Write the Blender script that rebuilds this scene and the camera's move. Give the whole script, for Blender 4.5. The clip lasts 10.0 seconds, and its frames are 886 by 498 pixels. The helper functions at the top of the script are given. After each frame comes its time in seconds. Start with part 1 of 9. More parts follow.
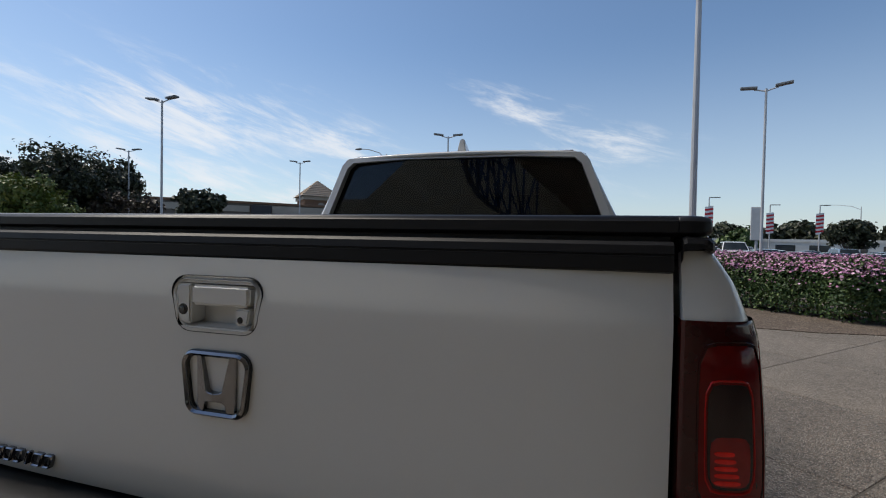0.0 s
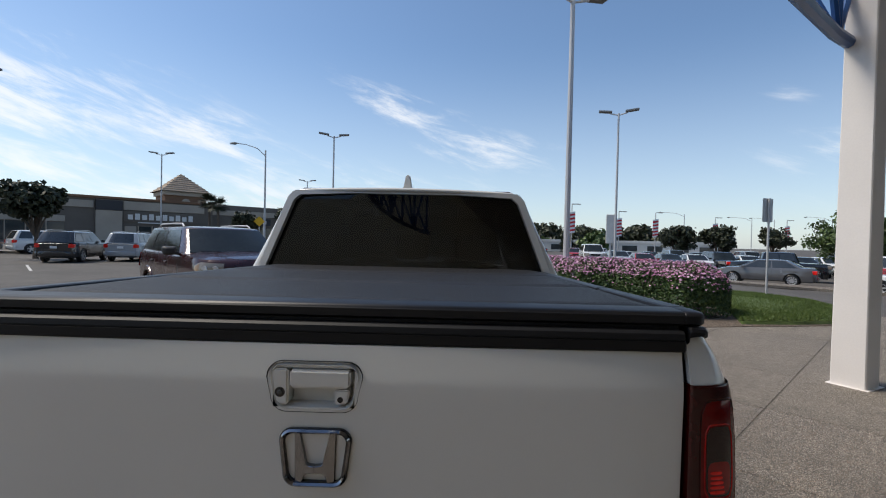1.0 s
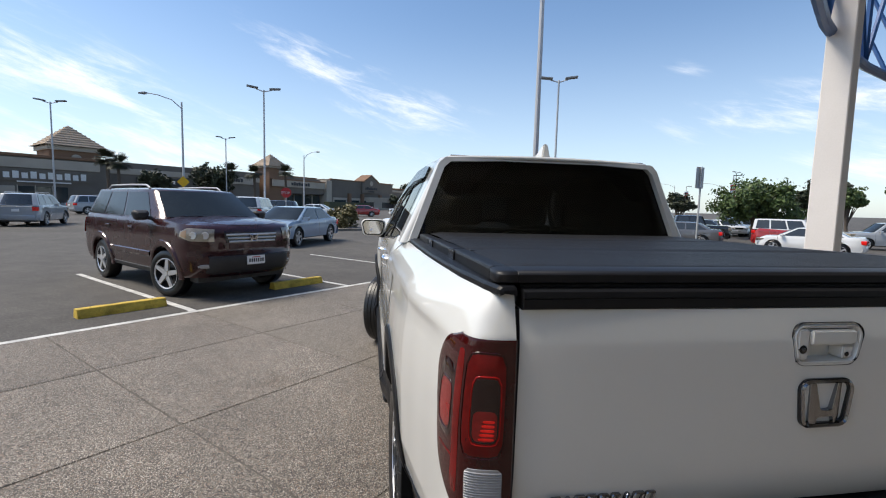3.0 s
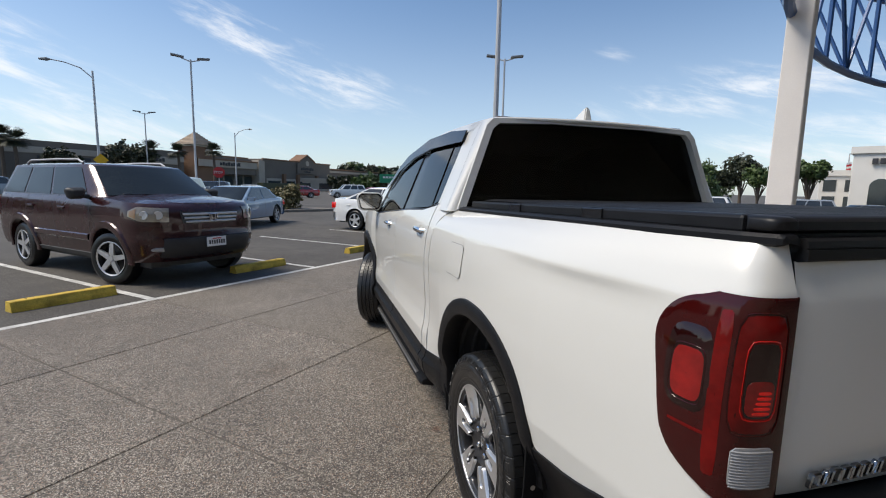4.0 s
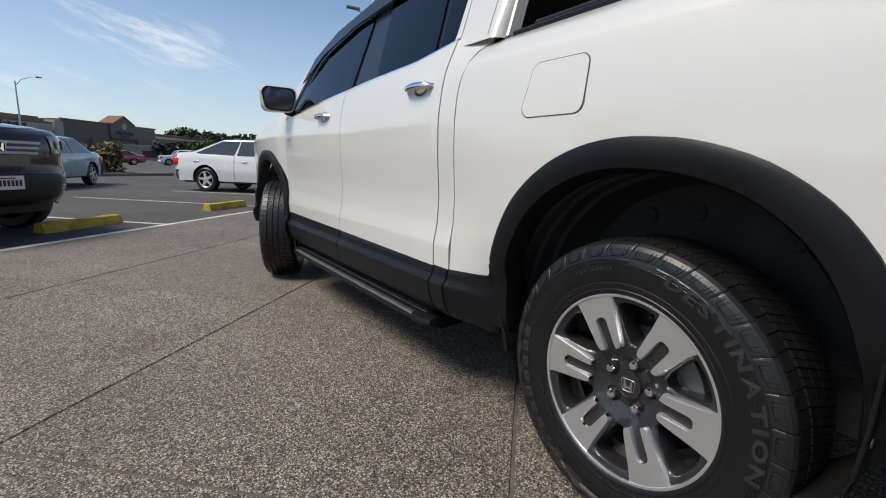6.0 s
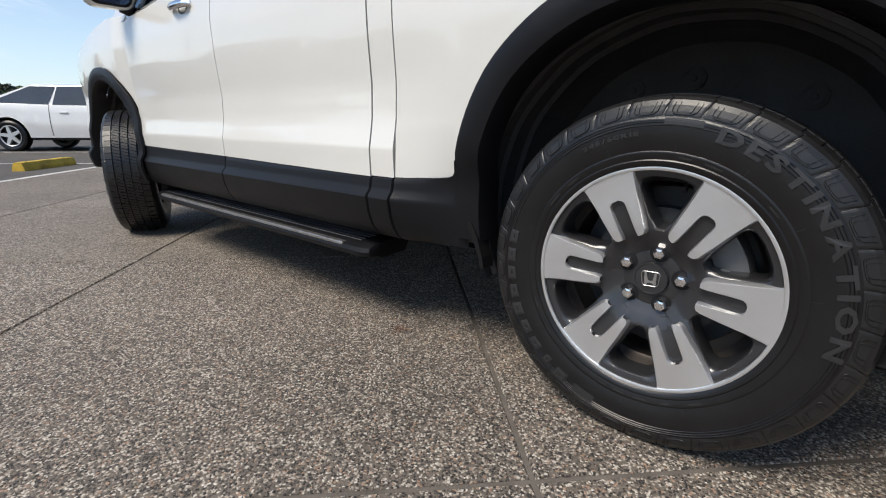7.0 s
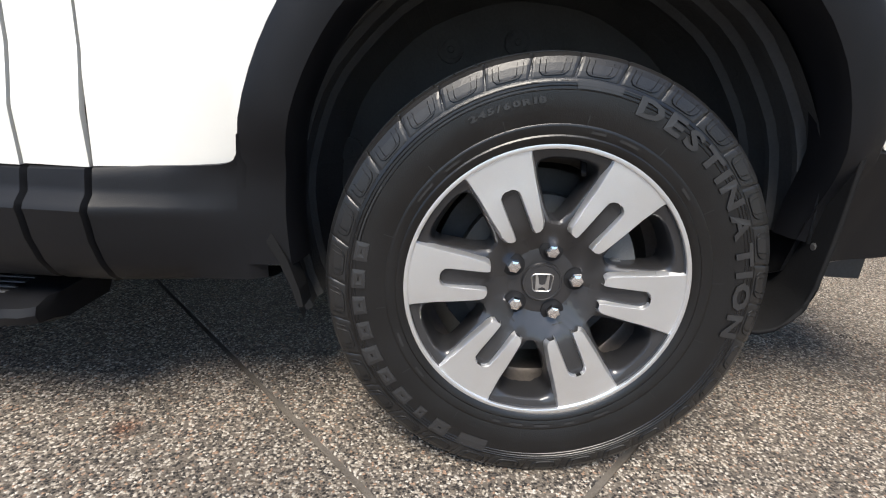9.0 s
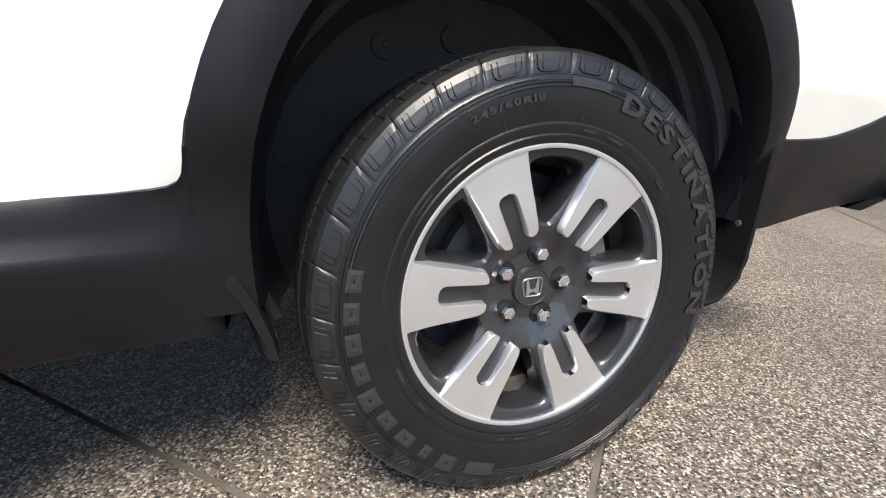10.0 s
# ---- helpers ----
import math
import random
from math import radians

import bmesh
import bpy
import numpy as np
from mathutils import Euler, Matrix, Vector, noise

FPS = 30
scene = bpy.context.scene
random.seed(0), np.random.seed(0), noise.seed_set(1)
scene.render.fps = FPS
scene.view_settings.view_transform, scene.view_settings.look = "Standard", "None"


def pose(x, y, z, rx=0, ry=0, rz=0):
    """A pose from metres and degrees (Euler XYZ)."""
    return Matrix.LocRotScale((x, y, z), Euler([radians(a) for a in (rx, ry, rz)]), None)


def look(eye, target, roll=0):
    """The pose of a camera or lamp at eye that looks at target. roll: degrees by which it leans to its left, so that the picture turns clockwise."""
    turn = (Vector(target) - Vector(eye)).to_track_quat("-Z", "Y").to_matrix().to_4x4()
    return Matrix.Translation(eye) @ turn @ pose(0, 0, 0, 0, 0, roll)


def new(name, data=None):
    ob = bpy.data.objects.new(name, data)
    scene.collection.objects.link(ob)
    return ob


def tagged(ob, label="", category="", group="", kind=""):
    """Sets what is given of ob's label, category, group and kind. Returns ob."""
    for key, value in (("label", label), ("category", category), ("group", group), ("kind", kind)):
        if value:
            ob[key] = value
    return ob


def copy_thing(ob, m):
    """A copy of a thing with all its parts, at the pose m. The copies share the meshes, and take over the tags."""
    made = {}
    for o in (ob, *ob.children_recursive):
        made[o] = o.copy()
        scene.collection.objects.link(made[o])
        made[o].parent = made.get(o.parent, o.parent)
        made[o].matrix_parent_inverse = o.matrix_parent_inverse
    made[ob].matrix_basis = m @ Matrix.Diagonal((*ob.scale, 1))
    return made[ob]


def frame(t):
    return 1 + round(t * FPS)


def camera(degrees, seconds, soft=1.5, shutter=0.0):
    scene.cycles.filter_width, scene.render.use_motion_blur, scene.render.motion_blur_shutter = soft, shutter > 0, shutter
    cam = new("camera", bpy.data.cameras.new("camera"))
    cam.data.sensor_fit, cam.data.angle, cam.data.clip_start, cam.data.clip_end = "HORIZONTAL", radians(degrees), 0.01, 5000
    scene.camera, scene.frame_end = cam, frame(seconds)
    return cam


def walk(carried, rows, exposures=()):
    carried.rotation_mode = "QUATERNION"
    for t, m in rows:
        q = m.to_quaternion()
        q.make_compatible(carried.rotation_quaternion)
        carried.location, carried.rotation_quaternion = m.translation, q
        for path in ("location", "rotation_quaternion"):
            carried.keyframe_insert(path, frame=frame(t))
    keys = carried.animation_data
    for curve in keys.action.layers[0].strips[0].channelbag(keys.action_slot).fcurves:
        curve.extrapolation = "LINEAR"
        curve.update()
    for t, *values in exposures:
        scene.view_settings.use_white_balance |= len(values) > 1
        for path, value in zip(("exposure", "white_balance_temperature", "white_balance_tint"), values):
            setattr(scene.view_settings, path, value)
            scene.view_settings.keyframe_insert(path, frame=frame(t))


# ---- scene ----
EXPO = [(0.0, -0.45), (0.6, -0.35), (1.2, -0.17), (2.0, -0.02), (2.7, 0.07), (3.8, -0.17), (4.5, -0.3), (5.2, -0.36), (6.3, -0.28), (6.5, -0.24), (7.0, 0.0), (7.5, 0.33), (8.0, 0.40), (8.5, 0.46), (9.0, 0.62), (9.5, 0.70), (10.0, 0.84)]
cam = camera(88.4, 10.0, 1.1)
PATH = [
    (0, (0.617, -0.685, 1.373), (0.078, 1.241, 1.331), 1.1),
    (0.5, (0.483, -0.794, 1.397), (0.273, 1.195, 1.358), 1.1),
    (1, (0.269, -0.925, 1.55), (0.238, 1.074, 1.518), 1.3),
    (1.5, (-0.052, -1.033, 1.565), (0.045, 0.964, 1.511), 1.3),
    (2, (-0.369, -0.964, 1.567), (-0.183, 1.025, 1.461), 1.4),
    (2.5, (-0.714, -0.921, 1.555), (-0.476, 1.06, 1.409), 1.5),
    (2.7, (-0.868, -0.926, 1.552), (-0.608, 1.051, 1.391), 1.5),
    (4, (-1.636, -0.585, 1.453), (-1.065, 1.314, 1.19), 1.2),
    (4.5, (-1.851, -0.334, 1.301), (-1.157, 1.52, 1.018), 0.8),
    (5, (-1.953, -0.023, 1.197), (-1.156, 1.78, 0.861), 0.9),
    (5.2, (-1.957, 0.092, 1.176), (-1.127, 1.878, 0.826), 0.8),
    (6.3, (-1.93, 0.632, 0.822), (-0.677, 2.142, 0.432), 1.6),
    (6.5, (-1.905, 0.702, 0.783), (-0.579, 2.136, 0.353), 1.1),
    (7, (-1.924, 0.875, 0.7), (-0.445, 2.108, 0.158), 0.3),
    (7.5, (-1.855, 0.998, 0.676), (-0.21, 1.969, 0.081), 1.6),
    (8, (-1.757, 1.095, 0.67), (0.016, 1.806, 0.076), 1.9),
    (8.5, (-1.703, 1.178, 0.663), (0.163, 1.597, 0.074), 2.4),
    (9, (-1.676, 1.319, 0.652), (0.238, 1.282, 0.074), 3.8),
    (9.5, (-1.611, 1.433, 0.642), (0.239, 0.942, 0.062), 4.1),
    (10, (-1.554, 1.531, 0.637), (0.248, 0.847, 0.104), 2.5),
]
walk(cam, [(t, look(eye, target, roll)) for t, eye, target, roll in PATH], exposures=EXPO)

# ---- sky and sun: high sun ahead and to the left of the truck ----
SUN_AZ, SUN_EL = -79.0, 55.0        # degrees, azimuth from +y towards +x
SKY, SUN = 0.158, 4.7
az, el = radians(SUN_AZ), radians(SUN_EL)
sun_dir = Vector((math.sin(az) * math.cos(el), math.cos(az) * math.cos(el), math.sin(el)))
lamp = bpy.data.lights.new("sun", "SUN")
lamp.energy, lamp.angle, lamp.color = SUN, radians(26), (1.0, 0.915, 0.79)
sun_ob = new("sun", lamp)
sun_ob.matrix_world = look(sun_dir * 50, (0, 0, 0))


def sky_world():
    w = bpy.data.worlds.new("world")
    scene.world = w
    w.use_nodes = True
    nt = w.node_tree
    nt.nodes.clear()
    N, L = nt.nodes.new, nt.links.new
    out, bg = N("ShaderNodeOutputWorld"), N("ShaderNodeBackground")
    sky = N("ShaderNodeTexSky")
    sky.sky_type, sky.sun_disc = "NISHITA", False
    sky.sun_elevation, sky.sun_rotation = el, az
    sky.air_density, sky.dust_density, sky.ozone_density = 1.0, 0.6, 2.0
    tc = N("ShaderNodeTexCoord")
    sep = N("ShaderNodeSeparateXYZ")
    L(tc.outputs["Generated"], sep.inputs[0])

    def math_node(op, a, b=None, c=None):
        m = N("ShaderNodeMath")
        m.operation = op
        for i, v in enumerate((a, b, c)):
            if v is None:
                continue
            if isinstance(v, (int, float)):
                m.inputs[i].default_value = v
            else:
                L(v, m.inputs[i])
        return m.outputs[0]

    x, y, z = sep.outputs
    azim = math_node("ARCTAN2", x, y)
    elev = math_node("ARCSINE", z)
    # wispy streaks: noise stretched along the azimuth, in a few soft banks
    comb = N("ShaderNodeCombineXYZ")
    L(math_node("ADD", azim, math_node("MULTIPLY", elev, 0.9)), comb.inputs[0])
    L(math_node("MULTIPLY", math_node("SUBTRACT", elev, math_node("MULTIPLY", azim, -0.22)), 3.2), comb.inputs[1])
    n1 = N("ShaderNodeTexNoise")
    n1.inputs["Scale"].default_value, n1.inputs["Detail"].default_value, n1.inputs["Roughness"].default_value = 7.5, 10.0, 0.66
    n1.inputs["Distortion"].default_value = 0.35
    L(comb.outputs[0], n1.inputs["Vector"])
    total = None
    # azimuth, elevation, half width, half height (degrees), tilt, strength
    for a, e, wa, we, tilt, s in CLOUDS:
        da = math_node("SUBTRACT", azim, radians(a))
        de = math_node("SUBTRACT", math_node("SUBTRACT", elev, radians(e)), math_node("MULTIPLY", da, tilt))
        q = math_node("ADD", math_node("POWER", math_node("ABSOLUTE", math_node("DIVIDE", da, radians(wa))), 2.0),
                      math_node("POWER", math_node("ABSOLUTE", math_node("DIVIDE", de, radians(we))), 2.0))
        g = math_node("MULTIPLY", math_node("POWER", 2.718, math_node("MULTIPLY", q, -1.0)), s)
        total = g if total is None else math_node("MAXIMUM", total, g)
    den = math_node("MULTIPLY_ADD", n1.outputs[0], 5.4, -3.15)
    cover = math_node("MULTIPLY_ADD", total, 1.25, den)
    cover = math_node("MULTIPLY", cover, total)
    ramp = N("ShaderNodeMapRange")
    ramp.interpolation_type = "SMOOTHSTEP"
    ramp.inputs[1].default_value, ramp.inputs[2].default_value = 0.0, 1.35
    ramp.inputs[3].default_value, ramp.inputs[4].default_value = 0.0, 0.75
    L(cover, ramp.inputs[0])
    # milky haze close to the horizon
    haze = N("ShaderNodeMapRange")
    haze.interpolation_type = "SMOOTHSTEP"
    haze.inputs[1].default_value, haze.inputs[2].default_value = radians(24), radians(-2)
    haze.inputs[3].default_value, haze.inputs[4].default_value = 0.0, 0.42
    L(elev, haze.inputs[0])
    m0, m1 = N("ShaderNodeMix"), N("ShaderNodeMix")
    for m in (m0, m1):
        m.data_type = "RGBA"
    L(haze.outputs[0], m0.inputs[0])
    tintn = N("ShaderNodeMix")
    tintn.data_type, tintn.blend_type = "RGBA", "MULTIPLY"
    tintn.inputs[0].default_value = 1.0
    L(sky.outputs[0], tintn.inputs[6])
    tintn.inputs[7].default_value = (0.92, 1.0, 1.05, 1)
    L(tintn.outputs[2], m0.inputs[6])
    m0.inputs[7].default_value = (*HAZE, 1)
    L(ramp.outputs[0], m1.inputs[0])
    L(m0.outputs[2], m1.inputs[6])
    m1.inputs[7].default_value = (*CLOUD, 1)
    L(m1.outputs[2], bg.inputs[0])
    bg.inputs[1].default_value = SKY
    L(bg.outputs[0], out.inputs[0])


CLOUDS = [(-46, 12, 20, 7, 0.05, 1.0), (-30, 11.5, 12, 4.5, -0.2, 0.95), (-34, 4, 26, 4.5, 0.0, 0.85), (-62, 24, 14, 5, 0.1, 0.9), (-50, 6, 30, 4, 0.0, 0.9),
          (-5, 15.6, 11, 3.0, -0.30, 0.95), (3.5, 11.5, 11, 3.2, -0.12, 0.92), (36, 15.0, 3.2, 1.6, 0, 0.5), (50, 10.5, 18, 3, 0.08, 0.95),
          (66, 5, 26, 4, 0.0, 0.95), (-20, 6, 30, 5, 0.0, 0.75), (-75, 14, 16, 8, 0, 0.9), (-110, 30, 30, 10, 0, 0.8), (120, 25, 30, 9, 0, 0.6), (180, 30, 40, 9, 0, 0.6)]
HAZE, CLOUD = (5.9, 6.5, 7.2), (7.6, 7.7, 7.9)
sky_world()
# ---- materials ----
def material(name, base, rough=0.5, metal=0.0, vary=0.12, scale=6.0, bump=0.0, bscale=60.0, coat=0.0, spec=0.5, objcol=False):
    """Principled surface with two scales of tone variation and a fine relief."""
    m = bpy.data.materials.new(name)
    m.use_nodes = True
    nt = m.node_tree
    b = nt.nodes["Principled BSDF"]
    N, L = nt.nodes.new, nt.links.new
    b.inputs["Roughness"].default_value = rough
    b.inputs["Metallic"].default_value = metal
    b.inputs["Coat Weight"].default_value = coat
    b.inputs["Coat Roughness"].default_value = 0.04
    b.inputs["Specular IOR Level"].default_value = spec
    tc = N("ShaderNodeTexCoord")
    n1, n2 = N("ShaderNodeTexNoise"), N("ShaderNodeTexNoise")
    n1.inputs["Scale"].default_value, n1.inputs["Detail"].default_value = scale, 4
    n2.inputs["Scale"].default_value, n2.inputs["Detail"].default_value = bscale, 3
    for n in (n1, n2):
        L(tc.outputs["Object"], n.inputs["Vector"])
    add = N("ShaderNodeMath")
    add.operation = "MULTIPLY_ADD"
    L(n2.outputs[0], add.inputs[0])
    add.inputs[1].default_value = 0.5
    L(n1.outputs[0], add.inputs[2])
    mr = N("ShaderNodeMapRange")
    mr.inputs[1].default_value, mr.inputs[2].default_value = 0.45, 1.05
    mr.inputs[3].default_value, mr.inputs[4].default_value = 1 - vary, 1 + vary
    L(add.outputs[0], mr.inputs[0])
    mix = N("ShaderNodeMix")
    mix.data_type, mix.blend_type = "RGBA", "MULTIPLY"
    mix.inputs[0].default_value = 1.0
    if objcol:
        oi = N("ShaderNodeObjectInfo")
        L(oi.outputs["Color"], mix.inputs[6])
    else:
        mix.inputs[6].default_value = (*base, 1)
    L(mr.outputs[0], mix.inputs[7])
    L(mix.outputs[2], b.inputs["Base Color"])
    rr = N("ShaderNodeMapRange")
    rr.inputs[3].default_value, rr.inputs[4].default_value = max(0.0, rough - 0.06), min(1.0, rough + 0.08)
    L(n1.outputs[0], rr.inputs[0])
    if rough > 0.1:
        L(rr.outputs[0], b.inputs["Roughness"])
    if bump:
        bp = N("ShaderNodeBump")
        bp.inputs["Strength"].default_value, bp.inputs["Distance"].default_value = bump, 0.004
        L(n2.outputs[0], bp.inputs["Height"])
        L(bp.outputs[0], b.inputs["Normal"])
    return m


def glass_material(name, tint, gloss=0.02):
    """Tinted pane: clear mix of transmission and mirror gloss."""
    m = bpy.data.materials.new(name)
    m.use_nodes = True
    nt = m.node_tree
    nt.nodes.clear()
    N, L = nt.nodes.new, nt.links.new
    out, mix, tr, gl, fr = N("ShaderNodeOutputMaterial"), N("ShaderNodeMixShader"), N("ShaderNodeBsdfTransparent"), N("ShaderNodeBsdfGlossy"), N("ShaderNodeFresnel")
    tr.inputs[0].default_value = (*tint, 1)
    gl.inputs["Roughness"].default_value = gloss
    fr.inputs[0].default_value = 1.5
    L(fr.outputs[0], mix.inputs[0])
    L(tr.outputs[0], mix.inputs[1])
    L(gl.outputs[0], mix.inputs[2])
    L(mix.outputs[0], out.inputs[0])
    return m


def speckled(name, cols, scale, big, rough, bump, lump=0.25, spills=()):
    """Exposed aggregate or asphalt: small stones of several colours, worn patches, relief."""
    m = bpy.data.materials.new(name)
    m.use_nodes = True
    nt = m.node_tree
    b = nt.nodes["Principled BSDF"]
    N, L = nt.nodes.new, nt.links.new
    geo = N("ShaderNodeNewGeometry")
    pos = geo.outputs["Position"]
    warp = N("ShaderNodeTexNoise")
    warp.inputs["Scale"].default_value = scale * 1.1
    L(pos, warp.inputs["Vector"])
    wm = N("ShaderNodeMix")
    wm.data_type, wm.blend_type = "RGBA", "ADD"
    wm.inputs[0].default_value = 1.5 / scale
    L(pos, wm.inputs[6])
    L(warp.outputs["Color"], wm.inputs[7])
    v = N("ShaderNodeTexVoronoi")
    v.inputs["Scale"].default_value = scale
    L(wm.outputs[2], v.inputs["Vector"])
    sep = N("ShaderNodeSeparateColor")
    L(v.outputs["Color"], sep.inputs[0])
    ramp = N("ShaderNodeValToRGB")
    ramp.color_ramp.interpolation = "CONSTANT"
    els = ramp.color_ramp.elements
    while len(els) < len(cols):
        els.new(0.5)
    for e, (p, c) in zip(els, cols):
        e.position, e.color = p, (*c, 1)
    L(sep.outputs[0], ramp.inputs[0])
    # cement between the stones
    edge = N("ShaderNodeMapRange")
    edge.inputs[1].default_value, edge.inputs[2].default_value = 0.42, 0.72
    L(v.outputs["Distance"], edge.inputs[0])
    cem = N("ShaderNodeMix")
    cem.data_type = "RGBA"
    L(edge.outputs[0], cem.inputs[0])
    L(ramp.outputs[0], cem.inputs[6])
    cem.inputs[7].default_value = (*cols[0][1], 1)
    # stains and worn patches
    big_n, mid_n = N("ShaderNodeTexNoise"), N("ShaderNodeTexNoise")
    big_n.inputs["Scale"].default_value, big_n.inputs["Detail"].default_value, big_n.inputs["Roughness"].default_value = big, 6, 0.65
    mid_n.inputs["Scale"].default_value, mid_n.inputs["Detail"].default_value = big * 9, 4
    for n in (big_n, mid_n):
        L(pos, n.inputs["Vector"])
    s = N("ShaderNodeMath")
    s.operation = "MULTIPLY_ADD"
    L(mid_n.outputs[0], s.inputs[0])
    s.inputs[1].default_value = 0.45
    L(big_n.outputs[0], s.inputs[2])
    st = N("ShaderNodeMapRange")
    st.inputs[1].default_value, st.inputs[2].default_value = 0.45, 1.0
    st.inputs[3].default_value, st.inputs[4].default_value = 1 - lump, 1 + lump
    L(s.outputs[0], st.inputs[0])
    oi = N("ShaderNodeObjectInfo")
    ov = N("ShaderNodeMapRange")
    ov.inputs[3].default_value, ov.inputs[4].default_value = 0.93, 1.07
    L(oi.outputs["Random"], ov.inputs[0])
    both = N("ShaderNodeMath")
    both.operation = "MULTIPLY"
    L(st.outputs[0], both.inputs[0])
    L(ov.outputs[0], both.inputs[1])
    mul = N("ShaderNodeMix")
    mul.data_type, mul.blend_type = "RGBA", "MULTIPLY"
    mul.inputs[0].default_value = 1.0
    L(cem.outputs[2], mul.inputs[6])
    L(both.outputs[0], mul.inputs[7])
    base = mul.outputs[2]
    # small brown spills with ragged edges
    for x, y, r, col in spills:
        dist = N("ShaderNodeVectorMath")
        dist.operation = "DISTANCE"
        L(pos, dist.inputs[0])
        dist.inputs[1].default_value = (x, y, 0)
        rag = N("ShaderNodeTexNoise")
        rag.inputs["Scale"].default_value, rag.inputs["Detail"].default_value = 1.6 / r, 5
        L(pos, rag.inputs["Vector"])
        edge_ = N("ShaderNodeMath")
        edge_.operation = "MULTIPLY_ADD"
        L(rag.outputs[0], edge_.inputs[0])
        edge_.inputs[1].default_value = r * 2.2
        L(dist.outputs["Value"], edge_.inputs[2])
        mk = N("ShaderNodeMapRange")
        mk.inputs[1].default_value, mk.inputs[2].default_value = r * 1.2, r * 2.2
        mk.inputs[3].default_value, mk.inputs[4].default_value = 0.75, 0.0
        L(edge_.outputs[0], mk.inputs[0])
        sm = N("ShaderNodeMix")
        sm.data_type, sm.blend_type = "RGBA", "MULTIPLY"
        L(mk.outputs[0], sm.inputs[0])
        L(base, sm.inputs[6])
        sm.inputs[7].default_value = (*col, 1)
        base = sm.outputs[2]
    L(base, b.inputs["Base Color"])
    b.inputs["Roughness"].default_value = rough
    inv = N("ShaderNodeMath")
    inv.operation = "SUBTRACT"
    inv.inputs[0].default_value = 1.0
    L(v.outputs["Distance"], inv.inputs[1])
    bp = N("ShaderNodeBump")
    bp.inputs["Strength"].default_value, bp.inputs["Distance"].default_value = bump, 0.003
    L(inv.outputs[0], bp.inputs["Height"])
    L(bp.outputs[0], b.inputs["Normal"])
    return m


AGG = speckled("exposed_aggregate", [(0.0, (0.125, 0.105, 0.085)), (0.12, (0.018, 0.016, 0.015)), (0.38, (0.375, 0.328, 0.270)), (0.58, (0.145, 0.119, 0.097)), (0.68, (0.530, 0.485, 0.420)), (0.80, (0.045, 0.038, 0.033)), (0.93, (0.310, 0.200, 0.136))], 180.0, 0.9, 0.75, 1.0, 0.3, ((-0.9, 1.92, 0.035, (0.55, 0.22, 0.10)), (-1.25, 0.9, 0.09, (0.72, 0.55, 0.42)), (-1.9, 3.1, 0.16, (0.62, 0.56, 0.5))))
SMOOTH = speckled("worn_fine_aggregate", [(0.0, (0.150, 0.127, 0.103)), (0.20, (0.028, 0.024, 0.021)), (0.40, (0.270, 0.235, 0.193)), (0.58, (0.165, 0.138, 0.112)), (0.74, (0.360, 0.325, 0.275)), (0.88, (0.050, 0.042, 0.036))], 140.0, 0.7, 0.8, 0.6, 0.25)
ASPHALT = speckled("asphalt", [(0.0, (0.072, 0.065, 0.057)), (0.3, (0.052, 0.047, 0.042)), (0.6, (0.095, 0.086, 0.076)), (0.85, (0.122, 0.110, 0.096))], 70.0, 0.25, 0.88, 0.5, 0.42)
FILLER = material("dusty_joint_mortar", (0.115, 0.102, 0.088), 0.9, 0, 0.35, 12, 0.5, 250, spec=0.2)
MULCH = speckled("mulch", [(0.0, (0.10, 0.075, 0.055)), (0.3, (0.06, 0.045, 0.035)), (0.6, (0.16, 0.12, 0.09)), (0.85, (0.20, 0.17, 0.14))], 45.0, 1.2, 0.95, 1.0)
WHITE = material("pearl_white_paint", (0.66, 0.650, 0.612), 0.30, 0.0, 0.015, 2.0, 0, 300, coat=1.0)
PLASTIC = material("black_plastic", (0.0070, 0.0073, 0.0088), 0.42, 0, 0.2, 8, 0.12, 900, spec=0.22)
LINER = material("dark_liner", (0.065, 0.065, 0.066), 0.6, 0, 0.2, 8, 0.2, 120, spec=0.2)
TRIM = material("gloss_black_trim", (0.012, 0.012, 0.014), 0.18, 0, 0.1, 4)
VINYL = material("cover_vinyl", (0.010, 0.0105, 0.0125), 0.55, 0, 0.2, 5, 0.4, 700, spec=0.3)
ALU_BLK = material("black_aluminium", (0.008, 0.008, 0.0095), 0.42, 0.0, 0.15, 10, 0.05, 400, spec=0.3)
# board ribs: paler grey puts the skylight on them into the colour
RIBS = material("worn_board_ribs", (0.060, 0.060, 0.062), 0.45, 0, 0.3, 12, 0.1, 300, spec=0.3)
RUBBER = material("tyre_rubber", (0.0055, 0.0055, 0.0060), 0.30, 0, 0.3, 14, 0.12, 500, spec=0.50)
TREAD = material("tread_rubber", (0.0110, 0.0110, 0.0115), 0.36, 0, 0.3, 20, 0.08, 400, spec=0.50)
LETTER = material("raised_rubber_lettering", (0.020, 0.020, 0.021), 0.40, 0, 0.15, 14)
GUNMETAL = material("gunmetal_paint", (0.036, 0.036, 0.039), 0.38, 0.5, 0.1, 12, coat=0.6)
MACHINED = material("machined_aluminium", (0.76, 0.765, 0.775), 0.34, 0.9, 0.06, 9, 0.04, 800)
CHROME_D = material("dark_chrome", (0.27, 0.27, 0.28), 0.10, 1.0, 0.05, 30)
CHROME = material("chrome", (0.82, 0.82, 0.84), 0.06, 1.0, 0.02, 3)
